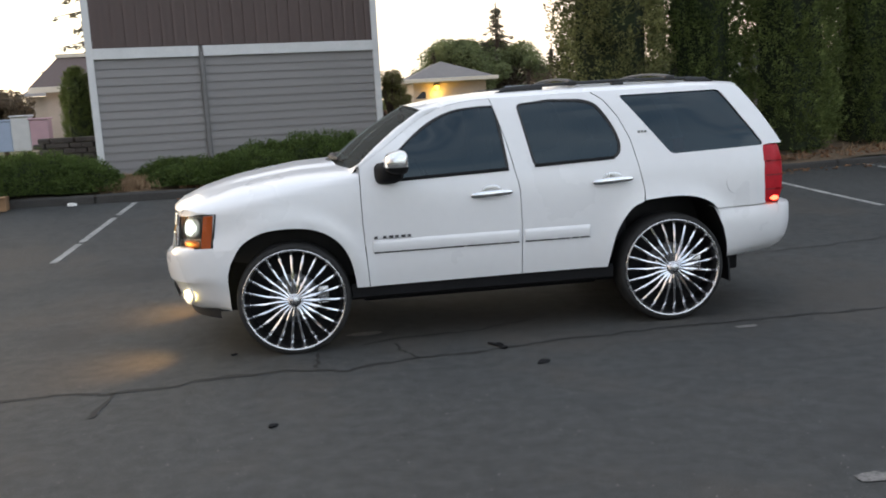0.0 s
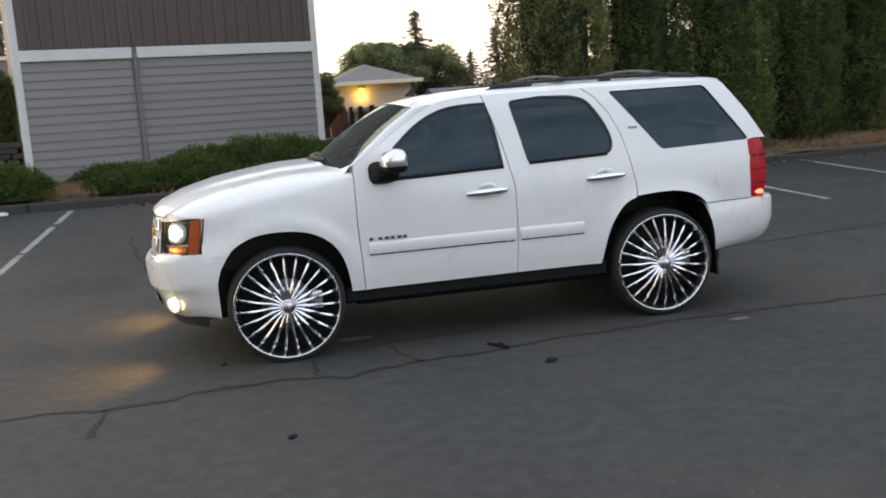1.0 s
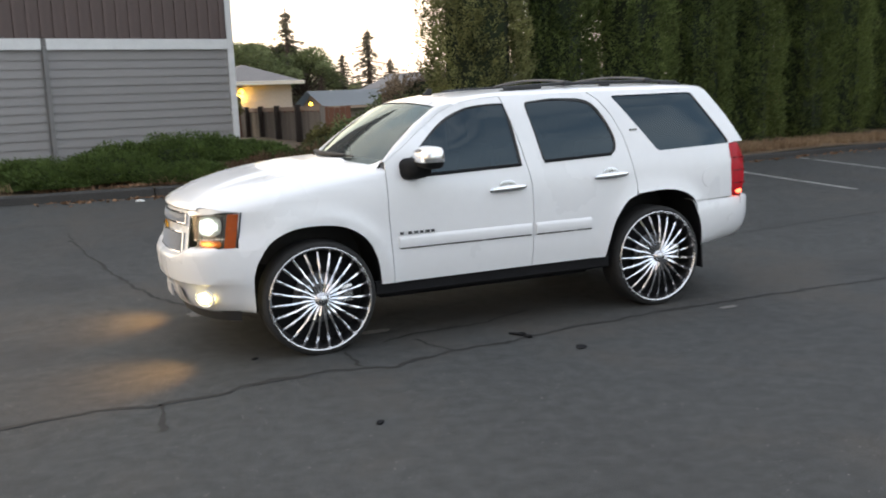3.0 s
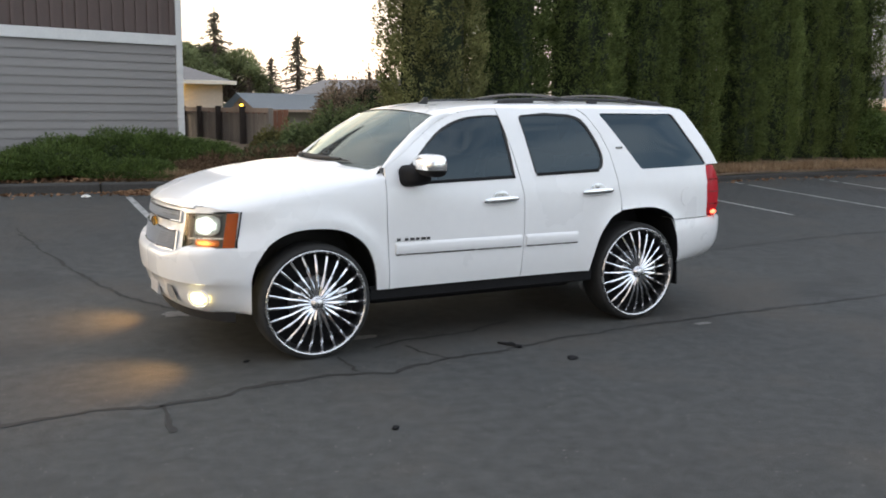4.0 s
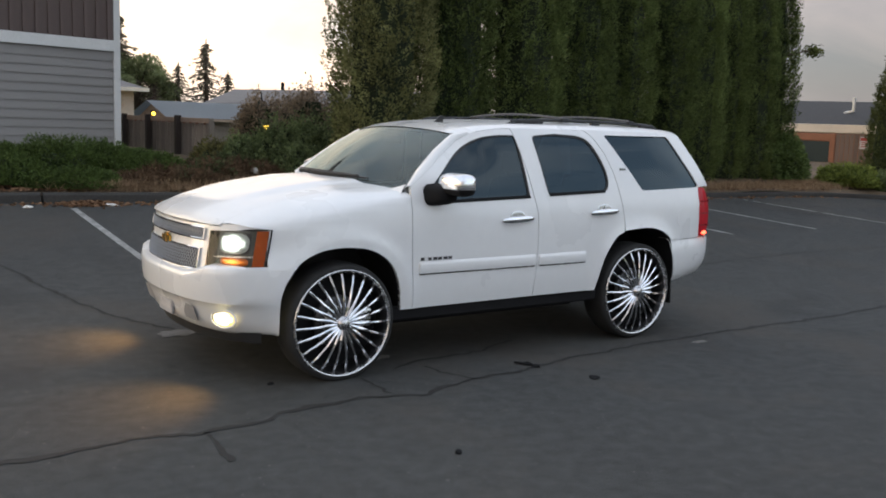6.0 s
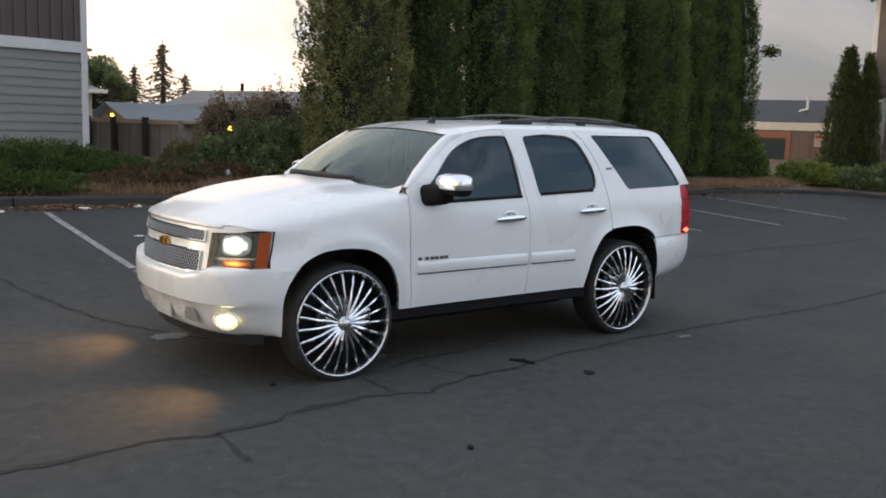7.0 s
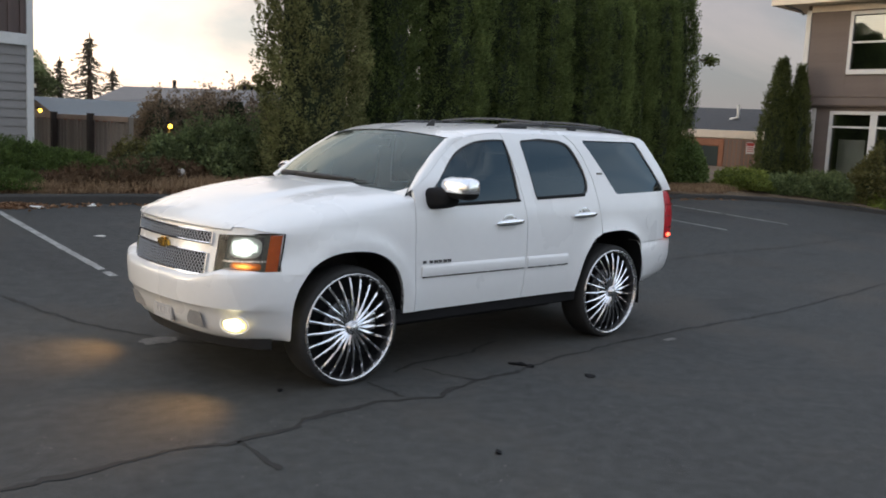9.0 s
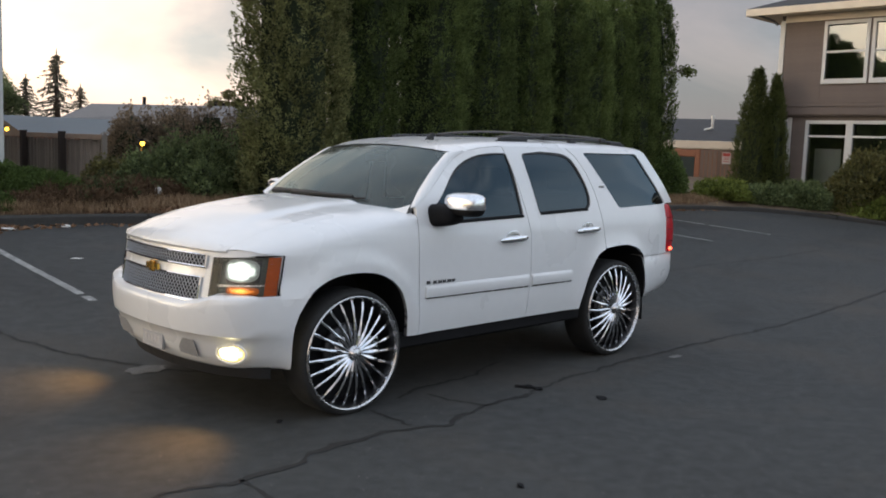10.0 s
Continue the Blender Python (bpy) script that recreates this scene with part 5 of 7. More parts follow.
def skin(outline, holes=(), step=0.055, fit=on_side, depth=0.03, side=-1, lift=0.0):
    """A curved panel: the outline (with holes) in flank coordinates, laid on the flank and folded inwards at its edges."""
    outline, holes = dense(outline), [dense(h) for h in holes]
    verts, edges = [], []
    for ring in [outline, *holes]:
        n0 = len(verts)
        verts += [Vector(p) for p in ring]
        edges += [(n0 + k, n0 + (k + 1) % len(ring)) for k in range(len(ring))]
    xs, zs = [p[0] for p in outline], [p[1] for p in outline]
    x = min(xs)
    while x < max(xs):
        z = min(zs)
        while z < max(zs):
            p = (x + 0.003, z + 0.004)
            if inside(p, outline) and not any(inside(p, h) for h in holes) and min((Vector(p) - v).length for v in verts[:len(edges)]) > step * 0.45:
                verts.append(Vector(p))
            z += step
        x += step
    v2, _, f2, _, _, _ = delaunay_2d_cdt(verts, edges, [], 0, 1e-5)
    bm = bmesh.new()
    made = [bm.verts.new((0, 0, 0)) for _ in v2]
    for v, p in zip(made, v2):
        q = fit(p.x, p.y)
        v.co = (q.x, (q.y - lift) * -side, q.z)
    for f in f2:
        c = sum((v2[i] for i in f), Vector((0, 0))) / len(f)
        if abs((v2[f[1]] - v2[f[0]]).cross(v2[f[2]] - v2[f[0]])) < 4e-6:
            continue
        if inside(c, outline) and not any(inside(c, h) for h in holes):
            bm.faces.new([made[i] for i in f])
    bmesh.ops.delete(bm, geom=[v for v in bm.verts if not v.link_faces], context="VERTS")
    for f in bm.faces:
        f.normal_update()
    if sum(f.normal.y for f in bm.faces) * side < 0:
        bmesh.ops.reverse_faces(bm, faces=bm.faces)
    rim = [e for e in bm.edges if e.is_boundary]
    if depth:
        made = bmesh.ops.extrude_edge_only(bm, edges=rim)["geom"]
        for v in made:
            if isinstance(v, bmesh.types.BMVert):
                v.co.y -= side * depth
        for e in rim:
            e.smooth = False
    return bm


def panel(name, bm, mat, parent, label=""):
    me = bpy.data.meshes.new(name)
    bm.to_mesh(me)
    bm.free()
    me.materials.append(mat)
    me.polygons.foreach_set("use_smooth", [True] * len(me.polygons))
    ob = new(name, me)
    ob.parent = parent
    if label:
        tagged(ob, label)
    return ob


ARCH_F = [(-1.985, 0.36), (-1.955, 0.52), (-1.915, 0.70), (-1.83, 0.845), (-1.67, 0.935), (-1.47, 0.955), (-1.27, 0.925), (-1.12, 0.825), (-1.04, 0.67), (-1.008, 0.47)]
ARCH_R = [(0.955, 0.47), (0.985, 0.60), (1.04, 0.76), (1.145, 0.905), (1.245, 0.955), (1.36, 0.975), (1.60, 0.975), (1.79, 0.90), (1.87, 0.73), (1.90, 0.60), (1.915, 0.48)]
def curve_through(points, n=4):
    """More points along a smooth curve through the given ones."""
    p = [Vector(q) for q in points]
    out = []
    for i in range(len(p) - 1):
        a, b, c, d = p[max(i - 1, 0)], p[i], p[i + 1], p[min(i + 2, len(p) - 1)]
        for k in range(n):
            t = k / n
            out.append(tuple(0.5 * ((2 * b) + (c - a) * t + (2 * a - 5 * b + 4 * c - d) * t * t + (3 * b - a - 3 * c + d) * t ** 3)))
    return out + [tuple(p[-1])]


ARCH_F = [(-1.473 + (x + 1.473) * 1.02, z) for x, z in ARCH_F]
ARCH_R = [(1.473 + (x - 1.473) * 1.02, z + 0.012 * smooth_step(z, 0.5, 0.8)) for x, z in ARCH_R]
F_DOOR = [(-0.925, 1.37), (-0.925, 0.95), (-0.90, 0.47), (0.262, 0.475), (0.275, 0.85), (0.272, 1.13), (0.20, 1.47), (0.135, 1.70), (0.10, 1.815),
          (-0.10, 1.803), (-0.26, 1.775), (-0.40, 1.715), (-0.55, 1.62), (-0.75, 1.485)]
F_GLASS = rounded([(-0.80, 1.245), (0.205, 1.275), (0.185, 1.45), *curve_through([(0.145, 1.762), (0.0, 1.762), (-0.19, 1.742), (-0.36, 1.675), (-0.52, 1.565), (-0.68, 1.425), (-0.80, 1.315)])], 0.03)
R_DOOR = [(0.268, 0.475), (0.942, 0.475), *curve_through(ARCH_R[:5])[2:], (1.25, 1.05), (1.205, 1.28), (1.165, 1.45), (1.09, 1.62), (0.99, 1.755), (0.90, 1.82), (0.107, 1.818), (0.141, 1.70), (0.206, 1.47), (0.278, 1.13), (0.281, 0.85)]
R_GLASS = rounded([(0.395, 1.285), (0.30, 1.762), (0.56, 1.785), *curve_through([(0.80, 1.775), (0.92, 1.735), (1.02, 1.605), (1.085, 1.45), (1.08, 1.35), (1.03, 1.308)])], 0.045)
QUARTER = [(1.251, 0.978), *[p for p in curve_through(ARCH_R[4:])[3:] if p[1] > 0.885 or p[0] < 1.6], (1.832, 0.874), (2.0, 0.876), (2.245, 0.880), (2.245, 1.335), (2.30, 1.345), (2.415, 1.345), (2.27, 1.60), (2.13, 1.80), (2.06, 1.826), (0.906, 1.825),
           (0.996, 1.758), (1.096, 1.622), (1.171, 1.452), (1.211, 1.282), (1.256, 1.05)]
Q_GLASS = rounded([(1.12, 1.785), (1.95, 1.788), (2.26, 1.338), (1.49, 1.315)], 0.035)
zs = shoulder
WING_FRONT = []
for y in (0.689, 0.72, 0.76, 0.80, 0.835, 0.86):
    x = float(np.interp(y, [0.66, 0.74, 0.82, 0.88], [-2.288, -2.245, -2.188, -2.12])) + 0.012
    w = half_width(x, shoulder(x))
    WING_FRONT.append((x, shoulder(x) + 0.30 * math.sqrt(max(0.002, (w - y) / (w - 0.687)))))
WING = [(-1.850, 0.819), *[p for p in curve_through(ARCH_F) if p[0] > -1.6 or p[1] > 0.820], (-0.906, 0.472), (-0.931, 0.95), (-0.931, zs(-0.931) + 0.13), (-0.96, zs(-0.96) + 0.27), (-1.02, zs(-1.02) + 0.30), (-1.5, zs(-1.5) + 0.30), (-2.0, zs(-2.0) + 0.30), *WING_FRONT, (-2.022, zs(-2.022) + 0.008), (-2.032, 0.818)]

car = thing("sport_utility_car", "white four-door sport utility car on oversized chrome wheels, lamps lit", "car", (0, 0, 0))


def glass_fit(x, s):
    p = on_side(x, s)
    return Vector((p.x, p.y + 0.014, p.z))


def flank(side):
    panel("front_wing", skin(WING, side=side), PAINT, car)
    for name, outline, hole, handle_x, handle_z in (("front_door", F_DOOR, F_GLASS, 0.05, 1.108), ("rear_door", R_DOOR, R_GLASS, 0.995, 1.143)):
        door = panel(name, skin(outline, [hole], side=side), PAINT, car)
        panel("glass", skin(hole, side=side, depth=0, fit=glass_fit), SIDE_GLASS, door, "dark tinted glass")
        # black rubber round the glass
        inner = [tuple(Vector(p) + (Vector((sum(q[0] for q in hole) / len(hole), sum(q[1] for q in hole) / len(hole))) - Vector(p)).normalized() * 0.021) for p in hole]
        panel("window_seal", skin(hole, [inner], side=side, depth=0.012, fit=lambda x, s: on_side(x, s) + Vector((0, 0.008, 0)), step=0.2), BLACK, door)
        bx0, bz0, bx1, bz1 = (-0.78, 1.247, 0.20, 1.276) if name == "front_door" else (0.40, 1.288, 1.03, 1.309)
        belt = [[on_side(bx0 + (bx1 - bx0) * k / 10, bz0 + (bz1 - bz0) * k / 10 + dz) + Vector((0, -out, 0)) for dz, out in ((-0.006, 0.001), (-0.004, 0.007), (0.014, 0.007), (0.018, -0.010))] for k in range(11)]
        part("belt_seal", sheet(bmesh.new(), [[(p.x, p.y * -side, p.z) for p in row] for row in belt]), DARK, door, "black belt seal under the glass")
        y = half_width(handle_x, handle_z)
        bm = bmesh.new()
        bmesh.ops.create_uvsphere(bm, u_segments=20, v_segments=12, radius=1.0)
        for v in bm.verts:
            c = v.co
            bulge = (abs(c.x) ** 3 + abs(c.z) ** 3) ** (1 / 3) if abs(c.x) + abs(c.z) > 1e-6 else 1.0
            flat = math.hypot(c.x, c.z) / bulge if bulge else 1.0
            v.co = Vector((handle_x + 0.160 * c.x * flat, side * (y + 0.026 + 0.016 * c.y), handle_z + 0.025 * c.z * flat + 0.006 * c.x))
        part("handle", bm, CHROME, door, "chrome handle", True)
        bm = bmesh.new()
        bmesh.ops.create_uvsphere(bm, u_segments=16, v_segments=8, radius=1.0)
        for v in bm.verts:
            v.co = Vector((handle_x + 0.005 + v.co.x * 0.080, side * (y + 0.001 + 0.004 * v.co.y), handle_z + 0.018 + v.co.z * 0.050))
        part("handle_cup", bm, BRIGHT, door, "recessed handle cup", True)
    q = panel("quarter_panel", skin(QUARTER, [Q_GLASS], side=side), PAINT, car)
    panel("glass", skin(Q_GLASS, side=side, depth=0, fit=glass_fit), SIDE_GLASS, q, "dark tinted glass")
    # fuel flap
    if side < 0:
        ring = [(2.0 + 0.085 * math.cos(a), 1.06 + 0.085 * math.sin(a)) for a in (2 * math.pi * k / 24 for k in range(24))]
        panel("fuel_flap", skin(ring, side=side, depth=0.004, lift=0.0035), PAINT, car)
    # side mouldings
    for x0, x1 in ((-0.865, 0.258), (0.290, 0.812)):
        bm = bmesh.new()
        n = 12
        sheet(bm, [[(x, side * (half_width(x, z) + d * e), z) for z, d in ((0.728, 0.0), (0.732, 0.011), (0.745, 0.015), (0.795, 0.014), (0.812, 0.009), (0.82, 0.0))]
                   for x, e in [(x0, 0.0), (x0 + 0.008, 1.0)] + [(x0 + (x1 - x0) * k / n, 1.0) for k in range(1, n)] + [(x1 - 0.008, 1.0), (x1, 0.0)]])
        part("side_moulding", bm, PAINT, car, "", True)
        # added metal strip; mirroring the dark ground, it draws the moulding's shadow line
        bm = bmesh.new()
        sheet(bm, [[(x, side * (half_width(x, 0.73) + d), z) for z, d in ((0.722, 0.002), (0.722, 0.007), (0.731, 0.012), (0.733, 0.004))] for x in (x0 + 0.01, (x0 + x1) / 2, x1 - 0.01)])
        part("moulding_shadow_strip", bm, BRIGHT, car, "thin metal strip added as the shadow line under the moulding")
    # model badge as plain bars
    bars = [(-0.85, 0.024)] + [(-0.785 + 0.046 * k, 0.030 if k in (1, 3) else 0.024) for k in range(5)]
    for x, w in bars:
        y = half_width(x, 0.84)
        part("badge_bar", boxed(x, x + w, side * (y + 0.001), side * (y + 0.008), 0.831, 0.850, 0.002), STEEL, car, "dark model badge drawn as bars")
    for k in range(3):
        y = half_width(1.26, 1.55)
        part("badge_bar", boxed(1.235 + 0.026 * k, 1.255 + 0.026 * k, side * (half_width(1.25, 1.50) + 0.001), side * (half_width(1.25, 1.50) + 0.006), 1.49, 1.508), BRIGHT, car, "small bright badge drawn as bars")
    sail = [(-0.80, 1.25), (-0.63, 1.252), (-0.635, 1.34), (-0.69, 1.405), (-0.80, 1.31)]
    panel("mirror_sail", skin(sail, side=side, depth=0.004, lift=0.004, step=0.2), BLACK, car, "black corner panel behind the mirror")
    # sill
    bm = bmesh.new()
    sheet(bm, [[(x, side * y, z) for y, z in ((0.80, 0.40), (0.92, 0.375), (0.942, 0.39), (0.945, 0.47), (0.92, 0.49))] for x in (-1.04, -0.5, 0.3, 1.0)])
    part("sill", bm, DARK, car, "black sill", True)
    # wheel housings
    for arch, hub in ((ARCH_F, -1.473), (ARCH_R, 1.473)):
        bm = bmesh.new()
        loop = [p for p in dense(curve_through(arch), 0.06, False) if p[0] > -1.9 or p[1] > 0.62]
        sheet(bm, [[(x, side * (half_width(x, z) - d - 0.07 * smooth_step(-x, 1.7, 1.95) * (1 - smooth_step(z, 0.6, 0.85))), z) for x, z in loop] for d in (0.004, 0.03)] + [[(hub + (x - hub) * 1.03, side * yy, 0.42 + (z - 0.42) * 1.03) for x, z in loop] for yy in (0.90, 0.48)])
        part("wheel_housing", bm, BLACK, car, "black wheel housing", True)
        bm = bmesh.new()
        cap = [bm.verts.new((hub + (x - hub) * 1.03, side * 0.48, 0.42 + (z - 0.42) * 1.03)) for x, z in loop]
        bm.faces.new(cap)
        part("wheel_housing_wall", bm, BLACK, car)
    # mud flap
    bm = bmesh.new()
    box(bm, 1.925, 1.94, 0.66, 0.945, 0.27, 0.75, 0.004)
    for v in bm.verts:
        v.co.y *= side
        v.co.x += (0.75 - v.co.z) * 0.06
    part("mud_flap", bm, BLACK, car, "black mud flap")
    # door mirror
    reach = 1.165 if side < 0 else 1.06
    mirror = bmesh.new()
    bmesh.ops.create_cube(mirror, size=1.0)
    bmesh.ops.subdivide_edges(mirror, edges=mirror.edges[:], cuts=5, use_grid_fill=True)
    for v in mirror.verts:
        c = v.co * 2
        r = (abs(c.x) ** 4 + abs(c.y) ** 4 + abs(c.z) ** 4) ** 0.25
        c = c / r
        bulge = 1 - 0.35 * max(0, -c.x) * 0.6
        v.co = Vector((-0.665 + 0.085 * c.x, side * (reach + 0.150 * c.y), 1.398 + 0.083 * c.z * bulge))
    cap = mirror.copy()
    bmesh.ops.bisect_plane(mirror, geom=mirror.verts[:] + mirror.edges[:] + mirror.faces[:], plane_co=(0, 0, 1.370), plane_no=(0, 0, 1), clear_outer=True)
    m = part("door_mirror", mirror, DARK, car, "black door mirror with chrome cap", True)
    bmesh.ops.bisect_plane(cap, geom=cap.verts[:] + cap.edges[:] + cap.faces[:], plane_co=(0, 0, 1.370), plane_no=(0, 0, 1), clear_inner=True)
    for v in cap.verts:
        v.co = Vector((-0.665, side * reach, 1.398)) + (v.co - Vector((-0.665, side * reach, 1.398))) * 1.03
    part("cap", cap, SATIN, m, "chrome cap", True)
    bm = bmesh.new()
    bmesh.ops.create_uvsphere(bm, u_segments=20, v_segments=12, radius=1.0)
    for v in bm.verts:
        c = v.co
        r = (abs(c.x) ** 3.5 + abs(c.y) ** 3.5 + abs(c.z) ** 3.5) ** (1 / 3.5)
        c = c / r
        v.co = Vector((-0.715 + 0.09 * c.x + 0.03 * c.y, side * (reach - 0.145 + 0.105 * c.y), 1.312 + 0.075 * c.z * (1 - 0.25 * c.y)))
    part("foot", bm, DARK, m, "", True)


for side in (-1, 1):
    flank(side)

# bonnet
def nose_x(y):
    return float(np.interp(abs(y), [0, 0.2, 0.4, 0.56, 0.66, 0.74], [-2.395, -2.388, -2.362, -2.325, -2.288, -2.245])) + 0.024


bm = bmesh.new()
rows = []
for i in range(26):
    t = i / 25
    row = []
    for k in range(33):
        y = -0.6865 + 1.373 * k / 32
        front = nose_x(y) - 0.016
        back = -1.16 + 0.14 * (abs(y) / 0.68) ** 2
        x = front + (back - front) * t
        row.append((x, y, hood_z(x, y) + 0.001))
    rows.append(row)
lip = [(nose_x(p[1]) - 0.010, p[1], 1.094) for p in rows[0]]
roll = [(nose_x(p[1]) - 0.021, p[1], 1.094 + (p[2] - 1.094) * 0.5) for p in rows[0]]
tail = [(p[0] + 0.01, p[1], p[2] - 0.04) for p in rows[-1]]
sheet(bm, [lip, roll, *rows, tail])
part("bonnet", bm, PAINT, car, "", True)


# windscreen, pillars, roof
def edge_z(x):
    return float(np.interp(x, [-0.44, -0.36, -0.24, -0.10, 0.10, 2.06, 2.14], [1.70, 1.745, 1.782, 1.806, 1.818, 1.826, 1.80]))


def screen(u, v):
    """u: -1 to 1 across, v: 0 at the cowl, 1 at the roof."""
    x0, x1 = -1.17 + 0.20 * abs(u) ** 1.55, -0.495 + 0.07 * abs(u) ** 1.6
    y0, y1 = 0.905 * u, 0.715 * u
    z0, z1 = 1.335 - 0.01 * abs(u), 1.797 - 0.040 * abs(u) ** 2.2
    bow = 0.03 * math.sin(math.pi * v)
    return Vector((x0 + (x1 - x0) * v - bow, y0 + (y1 - y0) * v, z0 + (z1 - z0) * v + bow * 0.6))


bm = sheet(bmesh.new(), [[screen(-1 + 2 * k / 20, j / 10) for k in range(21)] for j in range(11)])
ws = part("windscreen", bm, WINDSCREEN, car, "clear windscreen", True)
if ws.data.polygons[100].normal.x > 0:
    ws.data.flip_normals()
bm = bmesh.new()
for u0, u1, v0, v1 in ((-1, -0.955, 0, 1), (0.955, 1, 0, 1), (-0.955, 0.955, 0.975, 1), (-0.955, 0.955, 0, 0.04)):
    sheet(bm, [[screen(u0 + (u1 - u0) * k / 16, v0 + (v1 - v0) * j / 10) + Vector((0.006, 0, -0.006)) for k in range(17)] for j in range(11)])
part("screen_border", bm, BLACK, car, "black printed border of the windscreen")
for side in (-1, 1):
    line = [(-0.36, 1.735), (-0.40, 1.717), (-0.55, 1.622), (-0.75, 1.487), (-0.925, 1.372)]
    rows = []
    for i, (x, z) in enumerate(line):
        v = (1.0, 0.93, 0.67, 0.34, 0.05)[i]
        a = screen(side * 1.0, v)
        b = Vector((x, side * half_width(x, z), z))
        mid = (a + b) / 2 + Vector((-0.012, side * 0.018, 0.012))
        rows.append([a + Vector((0.02, 0, -0.03)), a, a.lerp(mid, 0.55) + Vector((-0.004, side * 0.006, 0.004)), mid, b.lerp(mid, 0.5) + Vector((-0.002, side * 0.004, 0.002)), b, b + Vector((0, -side * 0.03, 0))])
    a, b = Vector((-0.335, side * 0.742, 1.772)), Vector((-0.28, side * half_width(-0.28, 1.765), 1.765))
    mid = (a + b) / 2 + Vector((0, side * 0.006, 0.008))
    rows.insert(0, [a + Vector((0.02, 0, -0.03)), a, a.lerp(mid, 0.5), mid, b.lerp(mid, 0.5), b, b + Vector((0, -side * 0.03, 0))])
    part("windscreen_pillar", sheet(bmesh.new(), rows), PAINT, car, "", True)
rows = []
for i in range(31):
    t = i / 30
    row = []
    for k in range(29):
        u = -1 + 2 * k / 28
        x0 = -0.497 + 0.104 * abs(u) ** 1.6
        x = x0 + (2.12 + 0.03 * (1 - u * u) - x0) * t
        e = edge_z(x)
        w = half_width(x, e)
        zc = float(np.interp(x, [-0.497, -0.3, -0.1, 0.15, 0.8, 1.7, 2.15], [1.799, 1.834, 1.860, 1.878, 1.894, 1.886, 1.856]))
        p = Vector((x, u * w, e + (zc - e) * max(0, 1 - abs(u) ** 3.0) ** 0.5))
        if i == 0:
            p = screen(u, 1.0) + Vector((-0.004, 0, 0.005))
        row.append(tuple(p))
    rows.append(row)
sheet(bm := bmesh.new(), rows)
part("roof", bm, PAINT, car, "", True)

# tail: gate, glass, lamps, bumper
def gate_x(z, y):
    return float(np.interp(z, [0.80, 1.30, 1.36, 1.60, 1.80, 1.86], [2.47, 2.455, 2.43, 2.30, 2.17, 2.13])) - 0.09 * (abs(y) / 0.9) ** 2.5


def tail_sheet(y0, y1, z0, z1, off=0.0, ny=16, nz=10):
    """A patch of the tailgate; y runs from -0.8 to 0.8 and narrows upwards with the body."""
    rows = []
    for j in range(nz + 1):
        z = z0 + (z1 - z0) * j / nz
        wide = (half_width(2.2, z) - 0.03) / 0.80
        row = []
        for k in range(ny + 1):
            y = (y0 + (y1 - y0) * k / ny) * wide
            row.append((gate_x(z, y) + off, y, z - 0.075 * smooth_step(z, 1.5, 1.86) * (abs(y) / 0.72) ** 3))
        rows.append(row)
    return sheet(bmesh.new(), rows)


part("tailgate", tail_sheet(-0.80, 0.80, 0.80, 1.86), PAINT, car, "", True)
part("rear_glass", tail_sheet(-0.70, 0.70, 1.38, 1.76, 0.006), SIDE_GLASS, car, "dark tinted rear glass", True)
part("rear_spoiler", boxed(2.06, 2.15, -0.60, 0.60, 1.822, 1.842, 0.009), PAINT, car)
part("plate_recess", boxed(2.462, 2.478, -0.28, 0.28, 0.92, 1.10, 0.006), BLACK, car)
for side in (-1, 1):
    lamp = bmesh.new()
    rows = []
    for z in (0.885, 0.90, 0.98, 1.06, 1.14, 1.22, 1.31, 1.335):
        xo = float(np.interp(z, [0.885, 1.0, 1.2, 1.335], [2.36, 2.395, 2.395, 2.355]))
        inset = 0.012 if z in (0.885, 1.335) else 0.0
        rows.append([(2.24, side * (half_width(2.24, z) - inset), z), (2.30, side * (half_width(2.30, z) + 0.012 - inset), z), (xo, side * (half_width(2.36, z) - 0.004 - inset), z),
                     (xo + 0.05, side * (0.86 - inset), z), (gate_x(z, 0.80) + 0.012, side * 0.79, z)])
    sheet(lamp, rows)
    tl = part("tail_lamp", lamp, RED_LENS, car, "red tail lamp", True)
    for z in (0.99, 1.10, 1.21):
        bm = bmesh.new()
        sheet(bm, [[(2.25, side * (half_width(2.25, z) + 0.006), zz), (2.32, side * (half_width(2.32, z) + 0.016), zz), (2.40, side * (half_width(2.36, z) + 0.004), zz)] for zz in (z - 0.006, z + 0.006)])
        part("divider", bm, DEEP_RED, tl)
    bm = bmesh.new()
    bmesh.ops.create_uvsphere(bm, u_segments=12, v_segments=8, radius=1.0)
    for v in bm.verts:
        v.co = Vector((2.315 + 0.04 * v.co.x, side * (half_width(2.31, 0.92) + 0.008 + 0.010 * v.co.y), 0.918 + 0.020 * v.co.z))
    part("lit_bulb", bm, TAIL_ON, tl, "glowing lower tail bulb", True)


